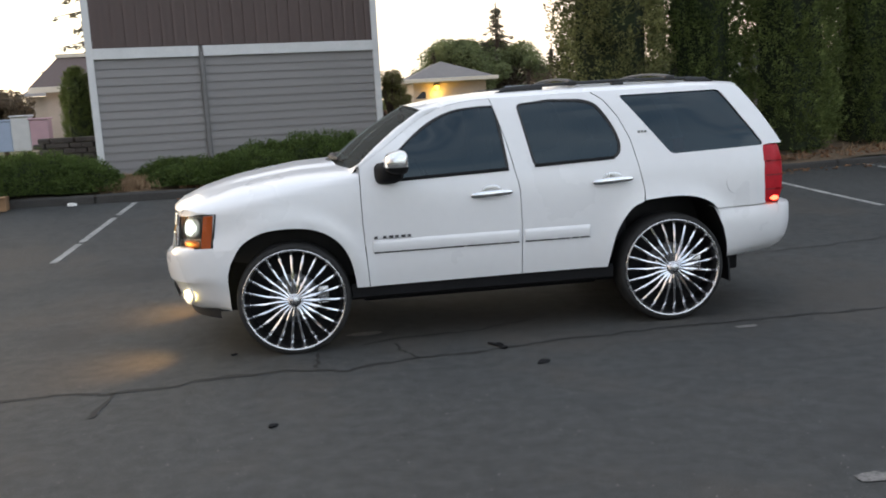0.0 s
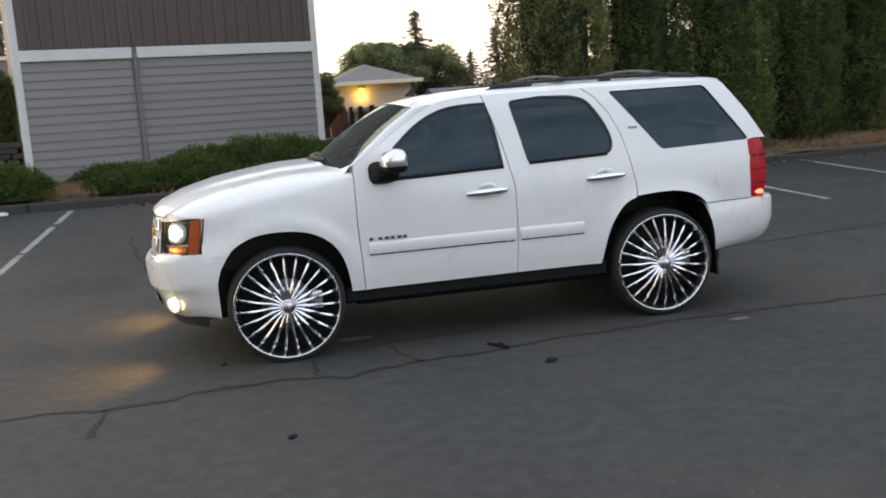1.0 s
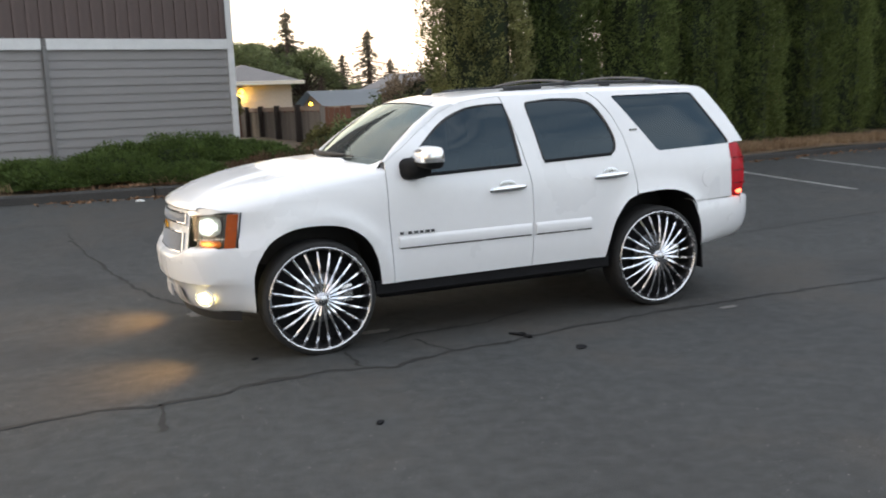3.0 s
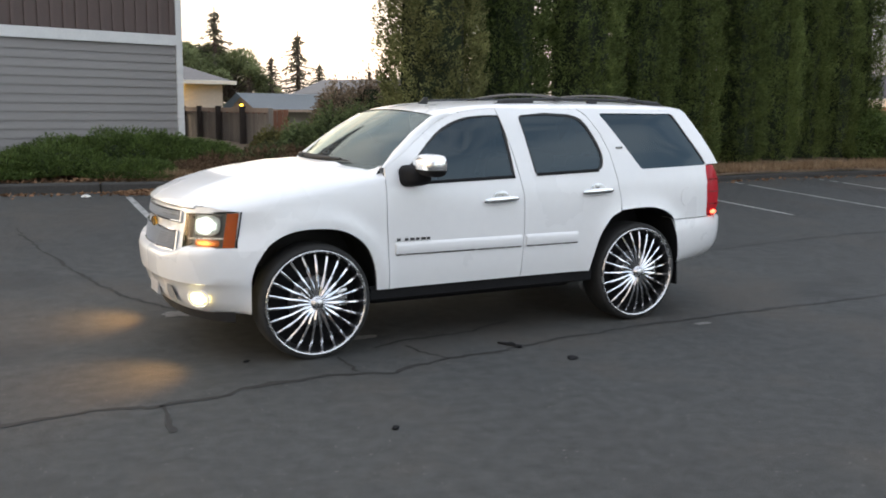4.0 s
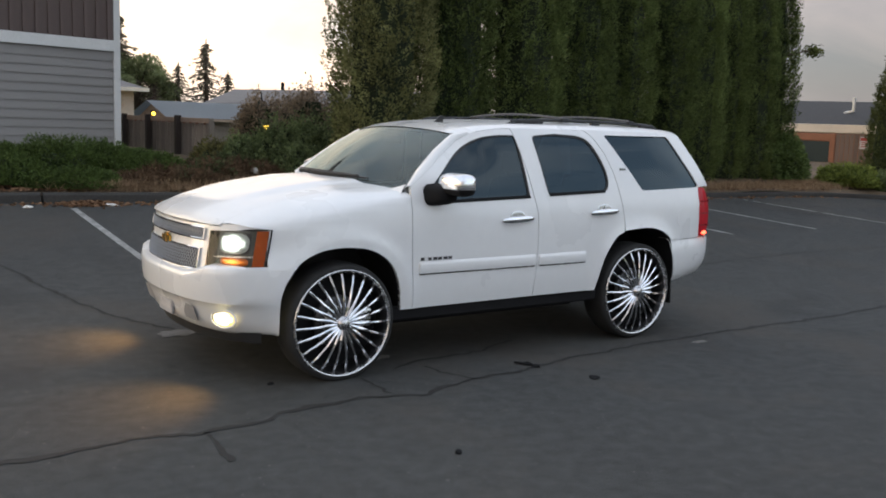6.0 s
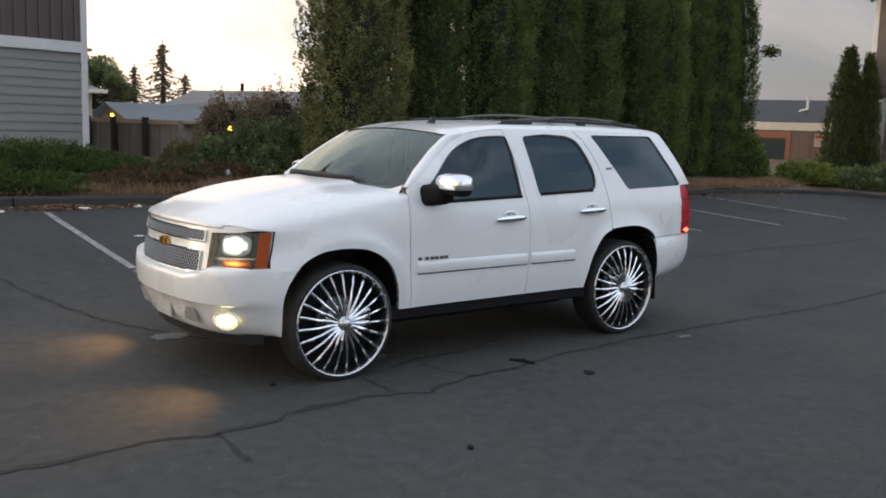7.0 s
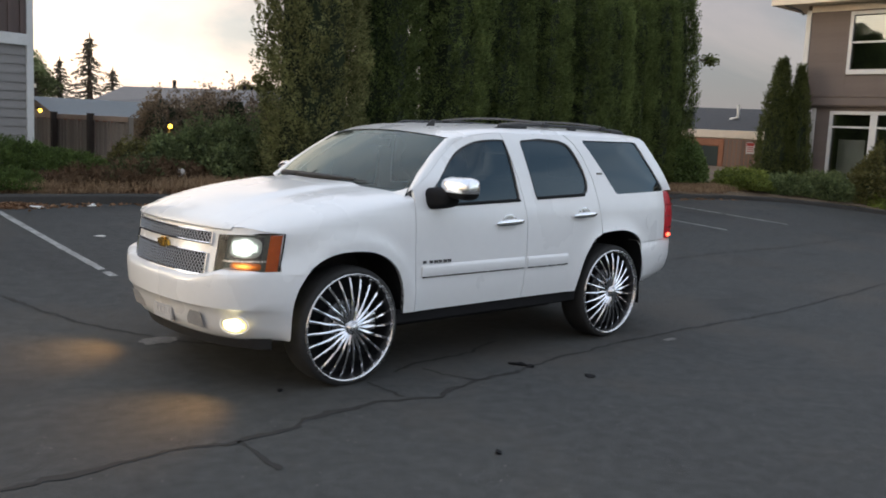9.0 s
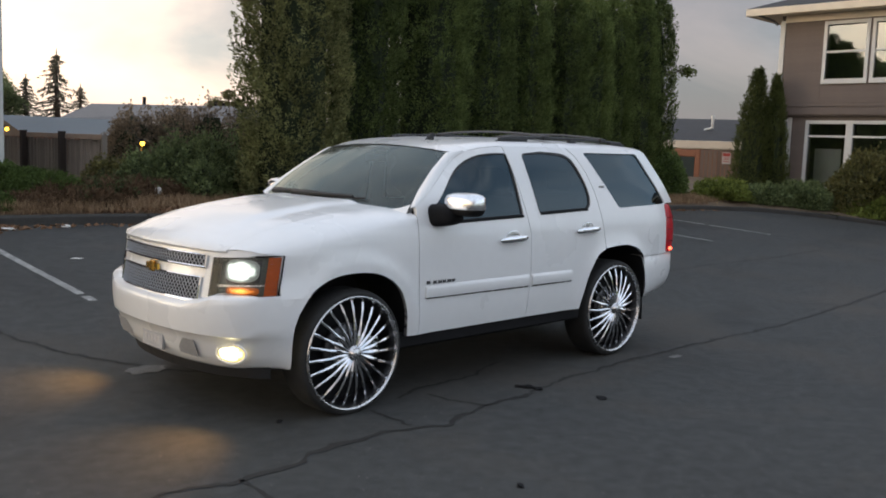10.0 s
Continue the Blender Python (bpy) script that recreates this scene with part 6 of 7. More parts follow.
def bumper(plan, profile, name, mat, label="", dip=False, arch=()):
    """plan: (y, x) from the middle outwards; profile: (z, inset)."""
    side_ys = [(-y, x) for y, x in reversed(plan[1:])] + plan
    pts = [Vector((x, y)) for y, x in side_ys]
    rows = []
    for z, inset in profile:
        row = []
        for i, p in enumerate(pts):
            a, b = pts[max(i - 1, 0)], pts[min(i + 1, len(pts) - 1)]
            d = (b - a).normalized()
            nrm = Vector((-d.y, d.x))
            if nrm.dot(p - Vector((0, 0))) > 0:
                nrm = -nrm
            ease = (0.25, 0.5, 0.8)[min(i, len(pts) - 1 - i)] if min(i, len(pts) - 1 - i) < 3 else 1.0
            flush = 1 - smooth_step(abs(p.y), 0.80, 0.90) if dip else 1.0
            q = p + nrm * (inset * (ease if z < 0.7 else flush))
            low = 0.055 * smooth_step(z, 0.70, 0.82) * (1 - smooth_step(abs(p.y), 0.52, 0.66)) if dip else 0.0
            if dip and i in (0, len(pts) - 1):
                q.x = max(q.x, float(np.interp(z, [a[1] for a in ARCH_F[:4]], [a[0] for a in ARCH_F[:4]])) - 0.004)
            if dip and abs(p.y) > 0.92:
                wide = max(abs(q.y), abs(q.y) + (half_width(q.x, z) - 0.001 - abs(q.y)) * smooth_step(z, 0.42, 0.62))
                q.y = math.copysign(wide, q.y)
            if arch and i in (0, len(pts) - 1):
                q.x = float(np.interp(z, [a[1] for a in arch], [a[0] for a in arch])) + 0.002
            row.append((q.x, q.y, z - low))
        rows.append(row)
    return part(name, sheet(bmesh.new(), rows), mat, car, label, True)


FRONT_PLAN = [(0.0, -2.505), (0.15, -2.502), (0.3, -2.49), (0.45, -2.468), (0.58, -2.435), (0.68, -2.395), (0.77, -2.345), (0.85, -2.275), (0.900, -2.19), (0.930, -2.09), (0.948, -2.0), (0.955, -1.965)]
FRONT_PLAN = [(y, x + 0.018) for y, x in FRONT_PLAN]
FRONT_PROFILE = [(0.842, 0.20), (0.840, 0.07), (0.832, 0.028), (0.815, 0.006), (0.78, 0.0), (0.72, 0.0), (0.64, 0.004), (0.585, 0.012), (0.572, 0.030), (0.52, 0.052), (0.45, 0.078), (0.385, 0.11), (0.36, 0.15), (0.352, 0.22)]
bumper(FRONT_PLAN, FRONT_PROFILE, "front_bumper", PAINT, dip=True)
bumper([(y * 0.93, x + 0.14) for y, x in FRONT_PLAN[:9]], [(0.37, 0.0), (0.30, 0.02), (0.285, 0.10)], "front_valance", BLACK, "black lower valance")
bumper([(0.0, 2.585), (0.3, 2.58), (0.6, 2.565), (0.78, 2.54), (0.88, 2.49), (0.94, 2.40), (0.972, 2.25), (0.990, 2.08), (1.004, 1.93)],
       [(0.882, 0.13), (0.880, 0.035), (0.870, 0.010), (0.85, 0.0), (0.72, 0.0), (0.66, 0.01), (0.60, 0.03), (0.54, 0.07), (0.49, 0.14), (0.47, 0.25)], "rear_bumper", PAINT, arch=ARCH_R[:5:-1])


def face_x(y, z):
    """The upright nose between bumper and bonnet."""
    return float(np.interp(abs(y), [0, 0.2, 0.4, 0.56, 0.66, 0.74, 0.82, 0.88, 0.915, 0.93], [-2.395, -2.388, -2.362, -2.325, -2.288, -2.245, -2.188, -2.12, -2.04, -1.98])) + 0.16 * (z - 0.95)


def nose(y0, y1, z0, z1, off=0.0, ny=14, nz=6):
    return sheet(bmesh.new(), [[(face_x(y, z) + off, y, z) for y in (y0 + (y1 - y0) * k / ny for k in range(ny + 1))] for z in (z0 + (z1 - z0) * j / nz for j in range(nz + 1))])


part("nose_panel", nose(-0.586, 0.586, 0.76, 1.098, 0.0, 28), PAINT, car, "", True)
# grille: two meshes of crossing bars in bright frames
for z0, z1, w0, w1, name in ((0.996, 1.070, 0.545, 0.55, "upper_grille"), (0.785, 0.930, 0.520, 0.56, "lower_grille")):
    back = nose(-w0, w0, z0, z1, -0.004, 28, 4)
    g = part(name, back, DARK, car, "chrome mesh grille")
    bm = bmesh.new()
    pitch, slope = 0.032, 1.25
    span = (z1 - z0) / slope
    for sgn in (-1, 1):
        y = -w0 - span
        while y < w0:
            a, b = y, y + span
            za, zb = (z0, z1) if sgn > 0 else (z1, z0)
            if a < -w0:
                za += (zb - za) * (-w0 - a) / (b - a)
                a = -w0
            if b > w0:
                zb = za + (zb - za) * (w0 - a) / (b - a)
                b = w0
            if b - a > 0.004:
                tube(bm, [(face_x(a, za) - 0.012, a, za), (face_x((a + b) / 2, (za + zb) / 2) - 0.015, (a + b) / 2, (za + zb) / 2), (face_x(b, zb) - 0.012, b, zb)], 0.0036, 5, False)
            y += pitch
    part("mesh_screen", bm, GRILLE, g, "fine chrome mesh")
    bm = bmesh.new()
    ring = [(-w0 + 2 * w0 * k / 24, z0) for k in range(25)] + [(w0 - 2 * w0 * k / 24, z1) for k in range(25)]
    tube(bm, [(face_x(y, z) - 0.012, y, z) for y, z in ring + ring[:1]], 0.008, 6, False)
    part("surround", bm, CHROME, g, "chrome surround", True)
# emblem as a plain cross shape
bm = bmesh.new()
scale_e = 0.78
outline = [(-0.105, -0.024), (-0.035, -0.024), (-0.035, -0.042), (0.045, -0.042), (0.04, -0.024), (0.095, -0.024), (0.105, 0.024), (0.035, 0.024), (0.035, 0.042), (-0.045, 0.042), (-0.04, 0.024), (-0.095, 0.024)]
outline = [(y * scale_e, z * scale_e) for y, z in outline]
front = [bm.verts.new((face_x(y, 0.948) - 0.024, y, 0.948 + z)) for y, z in outline]
backv = [bm.verts.new((face_x(y, 0.948) - 0.008, y * 1.08, 0.948 + z * 1.15)) for y, z in outline]
bm.faces.new(front)
for k in range(len(outline)):
    bm.faces.new((front[k], front[(k + 1) % 12], backv[(k + 1) % 12], backv[k]))
part("emblem", bm, GOLD, car, "gold coloured emblem")
# headlamps
for side in (-1, 1):
    def patch(y0, y1, z0, z1, off, ny=12, nz=5):
        bm = nose(y0, y1, z0, z1, off, ny, nz)
        for v in bm.verts:
            v.co.z -= 0.022 * (0.92 - v.co.y) / 0.33
            v.co.y *= side
        return bm
    lamp = part("headlamp", patch(0.592, 0.910, 0.834, 1.086, 0.06), LAMP_BODY, car, "headlamp with lit bulb and amber side")
    part("reflector", patch(0.655, 0.84, 0.922, 1.065, 0.042), STEEL, lamp, "dark reflector bowl", True)
    header = patch(0.57, 0.922, 1.084, 1.130, 0.010)
    for v in header.verts:
        taper = smooth_step(abs(v.co.y), 0.80, 0.90)
        v.co.z = 1.076 + (v.co.z - 1.076) * (1 - 0.55 * taper)
        v.co.x -= 0.020 * (1 - taper)
    part("lamp_header", header, PAINT, lamp, "white painted strip over the lens", True)
    part("bezel", patch(0.594, 0.612, 0.84, 1.082, 0.022), DARK, lamp)
    part("bezel", patch(0.612, 0.885, 0.902, 0.912, 0.022), BRIGHT, lamp)
    part("side_marker", patch(0.886, 0.917, 0.842, 1.080, -0.003), AMBER, lamp, "amber side marker")
    bm = bmesh.new()
    bmesh.ops.create_uvsphere(bm, u_segments=20, v_segments=12, radius=1.0)
    for v in bm.verts:
        square = max(1e-6, (abs(v.co.y) ** 3.2 + abs(v.co.z) ** 3.2) ** (1 / 3.2)) / max(1e-6, math.hypot(v.co.y, v.co.z))
        y, z = 0.752 + 0.094 * v.co.y / square, 0.987 + 0.072 * v.co.z / square
        v.co = Vector((face_x(y, z) + (0.026 if side < 0 else 0.075) + 0.014 * v.co.x, side * y, z))
    part("lit_bulb", bm, HEAD_ON, lamp, "glowing white low beam", True)
    bm = bmesh.new()
    bmesh.ops.create_uvsphere(bm, u_segments=16, v_segments=8, radius=1.0)
    for v in bm.verts:
        n4 = max(1e-6, (abs(v.co.y) ** 5 + abs(v.co.z) ** 5) ** 0.2) / max(1e-6, math.hypot(v.co.y, v.co.z))
        y, z = 0.770 + 0.086 * v.co.y / n4, 0.866 + 0.025 * v.co.z / n4
        v.co = Vector((face_x(y, z) + 0.022 + 0.012 * v.co.x, side * y, z))
    part("turn_signal", bm, TURN_ON, lamp, "glowing amber turn signal", True)
    lens = part("lens", patch(0.590, 0.920, 0.832, 1.088, -0.012), LENS, lamp, "clear lens", True)
    lens.visible_shadow = False
    bm = bmesh.new()
    ring = [(0.590 + 0.330 * k / 12, 0.832) for k in range(13)] + [(0.920 - 0.330 * k / 12, 1.088) for k in range(13)]
    tube(bm, [(face_x(y, z), side * y, z - 0.022 * (0.92 - y) / 0.33) for y, z in ring + ring[:1]], 0.006, 5, False)
    part("rim_seal", bm, DARK, lamp)
    # fog lamp
    c = Vector((-2.258, side * 0.745, 0.475))
    bm = bmesh.new()
    bmesh.ops.create_uvsphere(bm, u_segments=20, v_segments=10, radius=1.0)
    rot = Matrix.Rotation(radians(-28 * side), 3, "Z")
    for v in bm.verts:
        v.co = c + rot @ Vector((0.025 * v.co.x, 0.098 * v.co.y, 0.054 * v.co.z))
    fog = part("fog_lamp", bm, FOG_ON, car, "glowing fog lamp", True)
    part("fog_bezel", tube(bmesh.new(), [c + rot @ Vector((-0.012, 0.106 * math.cos(a), 0.062 * math.sin(a))) for a in (2 * math.pi * k / 24 for k in range(25))], 0.008, 6, False), PAINT, fog)
    # intake slot: a flat grey sheet, its colour standing for the recess's shade
    bm = bmesh.new()
    sheet(bm, [[(-2.428 + 0.035 * (abs(y) / 0.5) + (0.50 - z) * 0.3, side * y, z) for y in (0.33, 0.40, 0.47, 0.53)] for z in (0.425, 0.46, 0.50, 0.535)])
    part("bumper_slot", bm, SLOT, car, "flat grey sheet drawn as the shaded slot in the lower bumper", True)
part("number_plate", boxed(-2.432, -2.413, -0.175, 0.095, 0.415, 0.535, 0.003), PLATE_FACE, car, "pale number plate")
for k in range(5):
    part("plate_bar", boxed(-2.4352, -2.4322, -0.15 + 0.045 * k, -0.118 + 0.045 * k, 0.448, 0.502), PLATE_BAR, car, "plain bar in place of a character")

# cowl and wipers
bm = sheet(bmesh.new(), [[(screen(u, 0.06).x - d, screen(u, 0.0).y * (1 - 0.06 * d), 1.352 - 0.01 * d) for u in (-0.76 + 1.52 * k / 16 for k in range(17))] for d in (0.0, 0.05, 0.09)])
part("cowl", bm, BLACK, car, "black cowl below the windscreen")
for u0, u1, v0, v1 in ((0.34, -0.46, 0.12, 0.13), (0.78, 0.36, 0.11, 0.14)):
    pts = [screen(u0 + (u1 - u0) * k / 8, v0 + (v1 - v0) * k / 8) + Vector((-0.02, 0, 0.016)) for k in range(9)]
    w = part("wiper", tube(bmesh.new(), pts, [0.026, 0.025, 0.024, 0.022, 0.020, 0.018, 0.016, 0.014, 0.012], 6), BLACK, car, "black wiper arm")
    pts = [screen(u1 - (u1 - u0) * 0.8 + (u1 - u0) * 0.95 * k / 8, v1 - 0.03 + 0.03 * k / 8) + Vector((-0.012, 0, 0.010)) for k in range(9)]
    part("blade", tube(bmesh.new(), pts, 0.007, 5), BLACK, w)
# painted corners below the windscreen
for side in (-1, 1):
    low, high = [], []
    for k in range(13):
        u = 0.80 + 0.20 * k / 12
        lift = 0.02 + 0.09 * ((u - 0.80) / 0.20) ** 2.0
        low.append(screen(side * u, -0.03) + Vector((-0.004, 0, 0.004)))
        high.append((screen(side * u, lift) + Vector((-0.008, 0, 0.007)), screen(side * u, lift) + Vector((0.004, 0, -0.006))))
    part("cowl_corner", sheet(bmesh.new(), [low, [a for a, b in high], [b for a, b in high]]), PAINT, car, "", True)
# roof rails, cross bars and fin
for side in (-1, 1):
    rail = part("roof_rail", tube(bmesh.new(), [(x, side * (0.655 - 0.01 * x), 1.878 + 0.022 * math.sin(math.pi * (x - 0.22) / 1.68) ** 0.6 if 0.22 < x < 1.9 else 1.87) for x in (0.22 + 1.68 * k / 28 for k in range(29))], 0.0125, 8), BLACK, car, "black roof rail", True)
    for x0, x1, lean in ((0.17, 0.56, 0.10), (1.11, 1.22, 0.01), (1.73, 1.97, -0.06)):
        bm = boxed(x0, x1, 0.632, 0.672, 1.845, 1.893, 0.012)
        for v in bm.verts:
            v.co.y = side * (v.co.y - 0.01 * v.co.x)
            if v.co.z > 1.87 and (v.co.x < (x0 + x1) / 2) == (lean > 0):
                v.co.x += lean
        part("foot", bm, BLACK, rail)
for x in (0.80, 1.60):
    bm = bmesh.new()
    sheet(bm, [[(x + dx, y, 1.908 + 0.034 * (1 - (y / 0.65) ** 2) + dz) for dx, dz in ((-0.03, 0.0), (-0.02, 0.012), (0.02, 0.012), (0.03, 0.0), (0.02, -0.008), (-0.02, -0.008), (-0.03, 0.0))] for y in (-0.65 + 1.3 * k / 16 for k in range(17))])
    bar = part("cross_bar", bm, SCUFFED, car, "dark grey roof cross bar", True)
    for s in (-1, 1):
        part("clamp", boxed(x - 0.04, x + 0.04, s * 0.645 - 0.025, s * 0.645 + 0.025, 1.880, 1.917, 0.01), BLACK, bar)
bm = bmesh.new()
box(bm, -0.42, -0.34, -0.49, -0.47, 1.845, 1.90, 0.004)
for v in bm.verts:
    if v.co.z > 1.87:
        v.co.x = -0.355 + (v.co.x + 0.38) * 0.4
part("aerial", bm, BLACK, car, "short black roof aerial")

# underside and cabin
# floor pan hangs low to deepen the shade beneath
part("floor_pan", boxed(-2.10, 2.25, -0.47, 0.47, 0.27, 0.52, 0.02), DARK, car)
part("floor_pan_sides", boxed(-0.98, 0.93, -0.90, 0.90, 0.40, 0.50, 0.01), DARK, car)
# unseen box added below the floor to darken the ground under the car
part("ground_shade_box", boxed(-0.95, 0.92, -0.74, 0.74, 0.31, 0.41, 0.02), DARK, car)
part("engine_bay", boxed(-2.2, -1.05, -0.47, 0.47, 0.5, 1.0), DARK, car)
part("cargo_floor", boxed(0.95, 2.3, -0.47, 0.47, 0.52, 1.0), DARK, car)
part("cargo_trim", boxed(1.35, 2.2, -0.86, 0.86, 1.04, 1.22), DARK, car)
bm = bmesh.new()
sheet(bm, [[(x, y, z) for y in (-0.86, 0, 0.86)] for x, z in ((-1.0, 1.33), (-0.62, 1.33), (-0.55, 1.22), (-0.62, 0.95), (-0.8, 0.5))])
part("dashboard", bm, SEAT, car, "grey dashboard")
bm = bmesh.new()
tube(bm, [Vector((-0.36, -0.40, 1.20)) + Matrix.Rotation(radians(-25), 3, "Y") @ Vector((0, 0.19 * math.cos(a), 0.19 * math.sin(a))) for a in (2 * math.pi * k / 24 for k in range(25))], 0.016, 8, False)
tube(bm, [(-0.36, -0.40, 1.20), (-0.55, -0.40, 1.10)], 0.03, 8)
tube(bm, [(-0.36, -0.58, 1.20), (-0.36, -0.22, 1.20)], 0.014, 6)
part("steering_wheel", bm, BLACK, car, "", True)
for x, ys in ((0.15, (-0.42, 0.42)), (1.0, (-0.42, 0.42))):
    for y in ys:
        seat = part("seat", boxed(x - 0.28, x + 0.22, y - 0.25, y + 0.25, 0.62, 0.86, 0.06), SEAT, car, "grey leather seat", True)
        bm = boxed(x + 0.12, x + 0.28, y - 0.25, y + 0.25, 0.84, 1.40, 0.06)
        for v in bm.verts:
            v.co.x += (v.co.z - 0.84) * 0.22
        part("backrest", bm, SEAT, seat, "", True)
        part("head_restraint", boxed(x + 0.26, x + 0.35, y - 0.13, y + 0.13, 1.44, 1.62, 0.035), SEAT, seat, "", True)
part("rear_view_mirror", boxed(-0.52, -0.49, -0.13, 0.13, 1.66, 1.73, 0.01), DARK, car)
part("headliner", boxed(-0.20, 2.0, -0.60, 0.60, 1.755, 1.775), SEAT, car)

# wheels
SPOKES = 23
bm = lathe(bmesh.new(), [(0.372, 0.005), (0.360, 0.03), (0.352, 0.10), (0.345, 0.20), (0.36, 0.255)], 64)
barrel_me = bpy.data.meshes.new("wheel")
bm.to_mesh(barrel_me)
bm.free()
barrel_me.materials.append(STEEL)
TYRE_PROFILE = [(0.374, 0.012), (0.392, 0.004), (0.408, 0.010), (0.419, 0.024), (0.425, 0.05), (0.427, 0.10), (0.427, 0.17), (0.425, 0.215), (0.414, 0.25), (0.392, 0.262), (0.36, 0.25)]


def as_mesh(name, bm, mat, smooth=True):
    me = bpy.data.meshes.new(name)
    bmesh.ops.recalc_face_normals(bm, faces=bm.faces)
    bm.to_mesh(me)
    bm.free()
    me.materials.append(mat)
    if smooth:
        me.polygons.foreach_set("use_smooth", [True] * len(me.polygons))
    return me


barrel_me.polygons.foreach_set("use_smooth", [True] * len(barrel_me.polygons))
tyre_me = as_mesh("tyre", lathe(bmesh.new(), TYRE_PROFILE, 80), RUBBER)
lip_me = as_mesh("lip", lathe(bmesh.new(), [(0.364, 0.022), (0.367, 0.006), (0.372, -0.003), (0.378, -0.006), (0.384, -0.004), (0.387, 0.006)], 80), BRIGHT)
bm = bmesh.new()
sections = []
for r, w, y, ridge in ((0.050, 0.0075, 0.006, 0.012), (0.085, 0.0115, 0.002, 0.014), (0.12, 0.0135, 0.000, 0.014), (0.16, 0.0110, 0.002, 0.013), (0.21, 0.0092, 0.008, 0.012), (0.26, 0.0094, 0.017, 0.011), (0.30, 0.0100, 0.027, 0.010), (0.335, 0.0098, 0.039, 0.009), (0.366, 0.0090, 0.050, 0.008)):
    w *= 1.08
    sections.append([(r, y + 0.016, -w), (r, y, -w * 0.86), (r, y - ridge * 0.62, 0.0035 * math.sin(r * 36)), (r, y, w * 0.86), (r, y + 0.016, w), (r, y + 0.016, -w)])
sheet(bm, sections)
spoke_me = as_mesh("spoke", bm, CHROME, False)
bm = lathe(bmesh.new(), [(0.0005, -0.030), (0.030, -0.029), (0.036, -0.022), (0.038, -0.006), (0.050, 0.002), (0.060, 0.010), (0.062, 0.05)], 40)
cap_me = as_mesh("centre_cap", bm, BRIGHT)
bm = lathe(bmesh.new(), [(0.055, 0.030), (0.09, 0.036), (0.128, 0.046), (0.134, 0.052), (0.136, 0.10)], 40)
hub_me = as_mesh("hub_flange", bm, BRIGHT)
bm = lathe(bmesh.new(), [(0.13, 0.085), (0.185, 0.085), (0.188, 0.10), (0.188, 0.115)], 40)
disc_me = as_mesh("brake_disc", bm, STEEL)
caliper_me = as_mesh("brake_caliper", boxed(0.165, 0.262, 0.062, 0.12, -0.055, 0.085, 0.014), BRIGHT)
bm = lathe(bmesh.new(), [(0.0005, 0.15), (0.345, 0.15)], 40)
backplate_me = as_mesh("inner_face", bm, DARK)
for x in (-1.473, 1.473):
    for side in (-1, 1):
        spin = 4.0 if x < 0 else 9.0
        m = Matrix.Translation((x, side * 0.985, 0.414 if x < 0 else 0.425)) @ (Matrix.Identity(4) if side < 0 else Matrix.Rotation(math.pi, 4, "Z"))
        wheel = piece("wheel", barrel_me, car, m, "large chrome multi-spoke wheel")
        piece("tyre", tyre_me, wheel, Matrix.Identity(4), "thin low-profile black tyre")
        piece("lip", lip_me, wheel, Matrix.Identity(4))
        for k in range(SPOKES):
            piece("spoke", spoke_me, wheel, Matrix.Rotation(radians(360 * k / SPOKES + spin), 4, "Y"))
        piece("centre_cap", cap_me, wheel, Matrix.Identity(4), "dull metal centre cap")
        piece("hub_flange", hub_me, wheel, Matrix.Identity(4), "polished hub behind the spokes")
        piece("brake_disc", disc_me, wheel, Matrix.Identity(4))
        piece("brake_caliper", caliper_me, wheel, Matrix.Rotation(radians(0 if side < 0 else 180), 4, "Y"))
        piece("inner_face", backplate_me, wheel, Matrix.Identity(4))

# beams of the lit lamps
for side in (-1, 1):
    for name, y, z, x, energy, size, drop, color in (("headlamp_beam", 0.80, 0.99, -2.30, 60.0, 50, 0.16, (1.0, 0.90, 0.72)), ("fog_beam", 0.78, 0.46, -2.375, 27.0, 105, 0.95, (1.0, 0.50, 0.16))):
        ld = bpy.data.lights.new(name, "SPOT")
        ld.energy, ld.color, ld.spot_size, ld.spot_blend, ld.shadow_soft_size = energy, color, radians(size), 1.0, 0.04
        lo = new(name, ld)
        lo.matrix_world = look(Vector((x, side * y, z)), Vector((x - 1.0, side * (y + 0.08), z - drop)))


# ---------------------------------------------------------------- small things on the lot
def crumpled(name, label, category, x, y, s, mat, seed, flat=0.35):
    r = random.Random(seed)
    bm = bmesh.new()
    bmesh.ops.create_icosphere(bm, subdivisions=2, radius=1.0)
    for v in bm.verts:
        f = r.uniform(0.6, 1.25)
        v.co = Vector((v.co.x * s * f, v.co.y * s * 0.7 * f, max(-0.3, v.co.z) * s * flat * f + s * flat * 0.3))
    me = as_mesh(name, bm, mat, False)
    ob = new(name, me)
    ob.matrix_world = pose(x, y, rise(y) + 0.002, 0, 0, r.uniform(0, 360))
    return tagged(ob, label, category)


crumpled("leaf", "dark dead leaf lying on the asphalt", "leaf", -1.60, -2.57, 0.035, DARK, 1)
forked = thing("fallen_twig", "dark forked twig lying on the crack", "twig", (-0.01, -1.27, 0.009), -20.0)
part("stem", tube(bmesh.new(), [(-0.08, 0.07, 0), (-0.04, 0.025, 0.004), (0.0, 0.0, 0.002), (0.05, -0.025, 0.0)], [0.008, 0.011, 0.012, 0.006], 6), DARK, forked)
part("side_shoot", tube(bmesh.new(), [(-0.04, 0.025, 0.003), (0.015, 0.035, 0.005), (0.045, 0.015, 0.001)], [0.007, 0.010, 0.005], 6), DARK, forked)
crumpled("leaf", "dark dead leaf on the asphalt", "leaf", 0.02, -1.34, 0.04, DARK, 5)
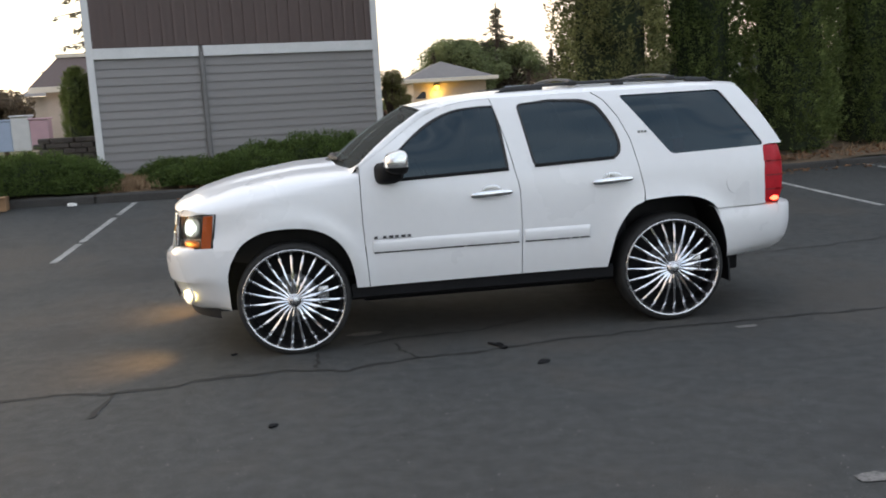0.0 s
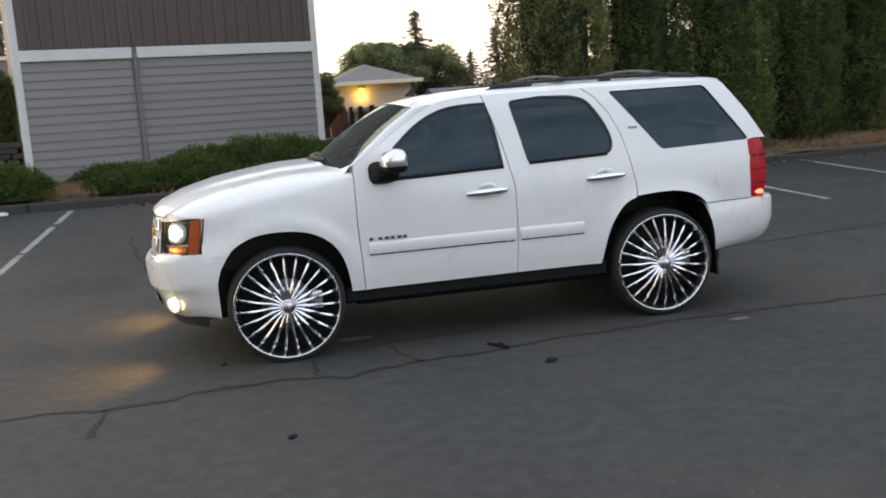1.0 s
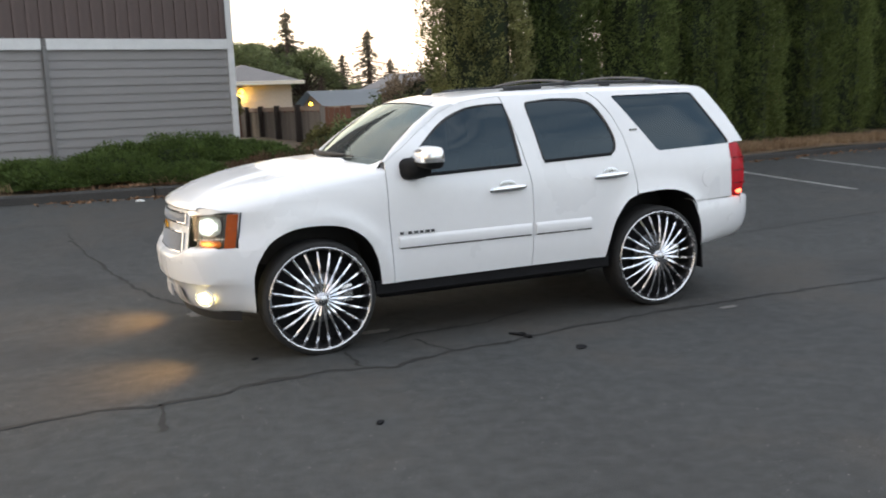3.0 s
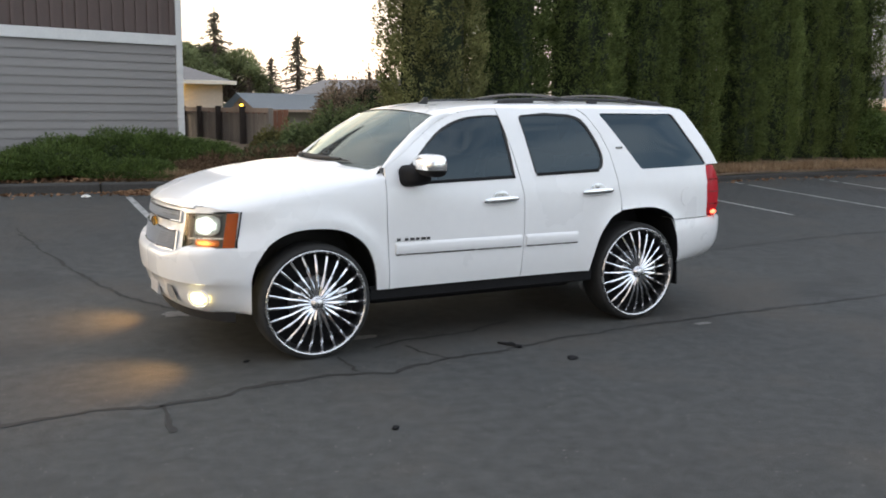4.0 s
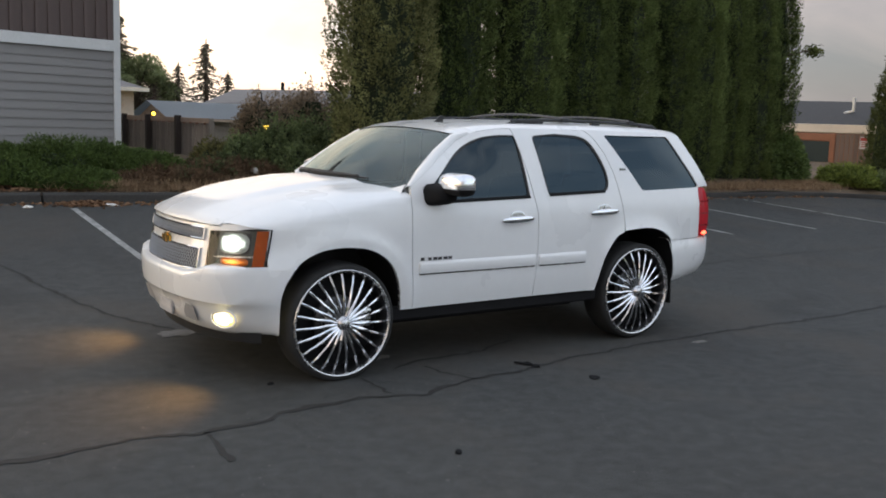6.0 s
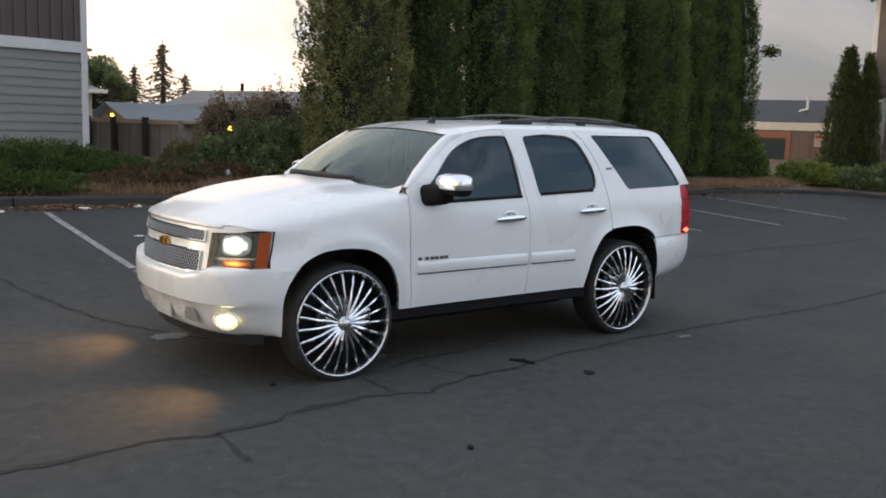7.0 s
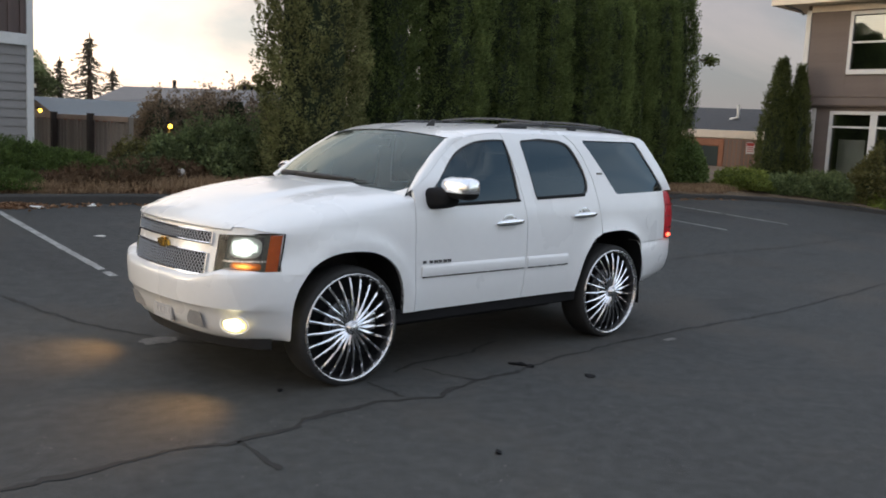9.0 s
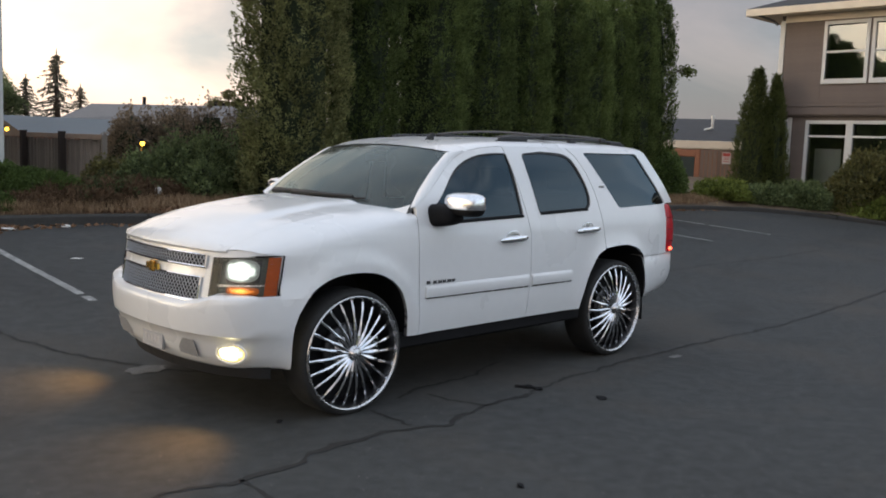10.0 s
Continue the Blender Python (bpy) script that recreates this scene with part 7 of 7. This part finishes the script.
crumpled("leaf", "dark flat leaf on the asphalt", "leaf", 0.21, -1.78, 0.06, DARK, 3, 0.12)
crumpled("leaf", "dark leaf beside the front tyre", "leaf", -1.96, -0.84, 0.03, DARK, 4)
crumpled("litter", "crumpled white paper at the kerb", "litter", -5.15, 7.40, 0.12, PAPER, 6, 0.3)
crumpled("litter", "crumpled white paper at the kerb", "litter", -2.05, 6.95, 0.09, PAPER, 7)
crumpled("litter", "crumpled white paper at the kerb", "litter", -0.95, 7.0, 0.10, PAPER, 8, 0.25)
crumpled("litter", "small white scrap on the asphalt", "litter", -0.85, 5.0, 0.07, PAPER, 9, 0.15)
crumpled("litter", "crumpled white paper at the kerb", "litter", -0.14, 7.05, 0.07, PAPER, 10)
ob = crumpled("stone", "pale stone lying in the dry grass", "stone", 1.70, 7.98, 0.10, STONE, 11, 1.9)
ob.location.z = bed_z(1.70, 7.98)
carton = thing("cardboard_box", "brown cardboard box lying at the kerb", "box", (-6.35, 7.35, rise(7.35) + 0.002), 6.0)
part("carton", boxed(-0.25, 0.25, -0.16, 0.16, 0.0, 0.22, 0.006), CARD, carton)
part("flap", boxed(-0.25, 0.25, -0.30, -0.165, 0.215, 0.222), CARD, carton)


def patch_on_lot(name, label, x, y, rx, ry, mat, seed):
    verts = [(x, y, rise(y) + 0.006)]
    for k in range(28):
        a = 2 * math.pi * k / 28
        f = 1 + 0.5 * noise.noise(Vector((math.cos(a) * 2.2, math.sin(a) * 2.2, seed)))
        px, py = x + rx * f * math.cos(a), y + ry * f * math.sin(a)
        verts.append((px, py, rise(py) + 0.006))
    faces = [(0, 1 + k, 1 + (k + 1) % 28) for k in range(28)]
    return tagged(mesh_object(name, verts, faces, mat), label, "stain", kind="structure")


SCUFF = material("pale_scuff", (0.12, 0.118, 0.113), 0.9, vary=0.35, scale=30, second=(0.22, 0.21, 0.20))
patch_on_lot("asphalt_scuff", "pale scuff mark on the asphalt", 1.89, -1.37, 0.09, 0.035, SCUFF, 1)
patch_on_lot("asphalt_scuff", "pale scuff mark on the asphalt", -2.07, 0.78, 0.16, 0.10, SCUFF, 2)
patch_on_lot("asphalt_scuff", "pale scuff mark on the asphalt", 1.19, -4.09, 0.10, 0.05, SCUFF, 3)
patch_on_lot("asphalt_scuff", "pale dry smear below the car", -0.95, -0.55, 0.14, 0.06, SCUFF, 4)

# loose grit lying in drifts
grit_rng = np.random.default_rng(8)
drifts = [(1.2, -4.1, 0.7, 0.35), (-0.6, -4.6, 0.9, 0.3), (2.8, -3.4, 1.2, 0.4), (-2.4, -3.3, 1.0, 0.4), (4.5, -2.2, 1.5, 0.5), (-3.4, -2.4, 1.2, 0.5), (0.4, -2.3, 1.5, 0.3), (-4.0, 3.5, 2.0, 1.0), (8.0, 3.0, 3.0, 1.2)]
pts = []
for x, y, sx, sy in drifts:
    for _ in range(200):
        px, py = grit_rng.normal(x, sx), grit_rng.normal(y, sy)
        pts.append((px, py, rise(py) + 0.004))
me = leaf_cloud("loose_grit", np.array(pts), grit_rng.normal(0, 1, (len(pts), 3)) * (1, 1, 0.2), 0.006, SCUFF, grit_rng, droop=0, long=1.2, spread=0.05)
tagged(new("loose_grit", me), "pale loose grit scattered on the asphalt", "grit", kind="stuff")

# far yard
wall_stack = thing("stone_wall", "low dark dry-stone wall beside the yard", "wall", (-6.62, 11.0, 0.95))
me = as_mesh("stone", boxed(-0.11, 0.11, -0.14, 0.14, 0, 0.10, 0.02), material("dark_stone", (0.07, 0.062, 0.055), 0.9, vary=0.4, scale=8, objects=0.8), False)
for j in range(6):
    for k in range(5):
        piece("stone", me, wall_stack, pose(0.10 + 0.225 * k + 0.1 * (j % 2), 0, 0.105 * j, 0, 0, 6 * math.sin(k * 3 + j)))
# plain lidded blocks, made up for unclear coloured shapes in the yard
for k, (dx, col) in enumerate([(0, (0.35, 0.42, 0.55)), (0.75, (0.6, 0.6, 0.6)), (1.5, (0.5, 0.32, 0.36)), (-0.8, (0.55, 0.58, 0.62))]):
    block_mat = material("yard_block_colour", col, 0.6, vary=0.12, scale=4)
    b = thing("yard_block", "pale coloured block made up for an unclear thing in the far yard", "bin", (-11.6 + dx * 0.8, 25.0, 1.05), group="yard bins")
    part("body", boxed(-0.3, 0.3, -0.25, 0.25, 0.0, 1.0 + 0.12 * (k % 2), 0.03), block_mat, b)
    part("lid", boxed(-0.33, 0.33, -0.28, 0.28, 1.01 + 0.12 * (k % 2), 1.07 + 0.12 * (k % 2), 0.02), block_mat, b)
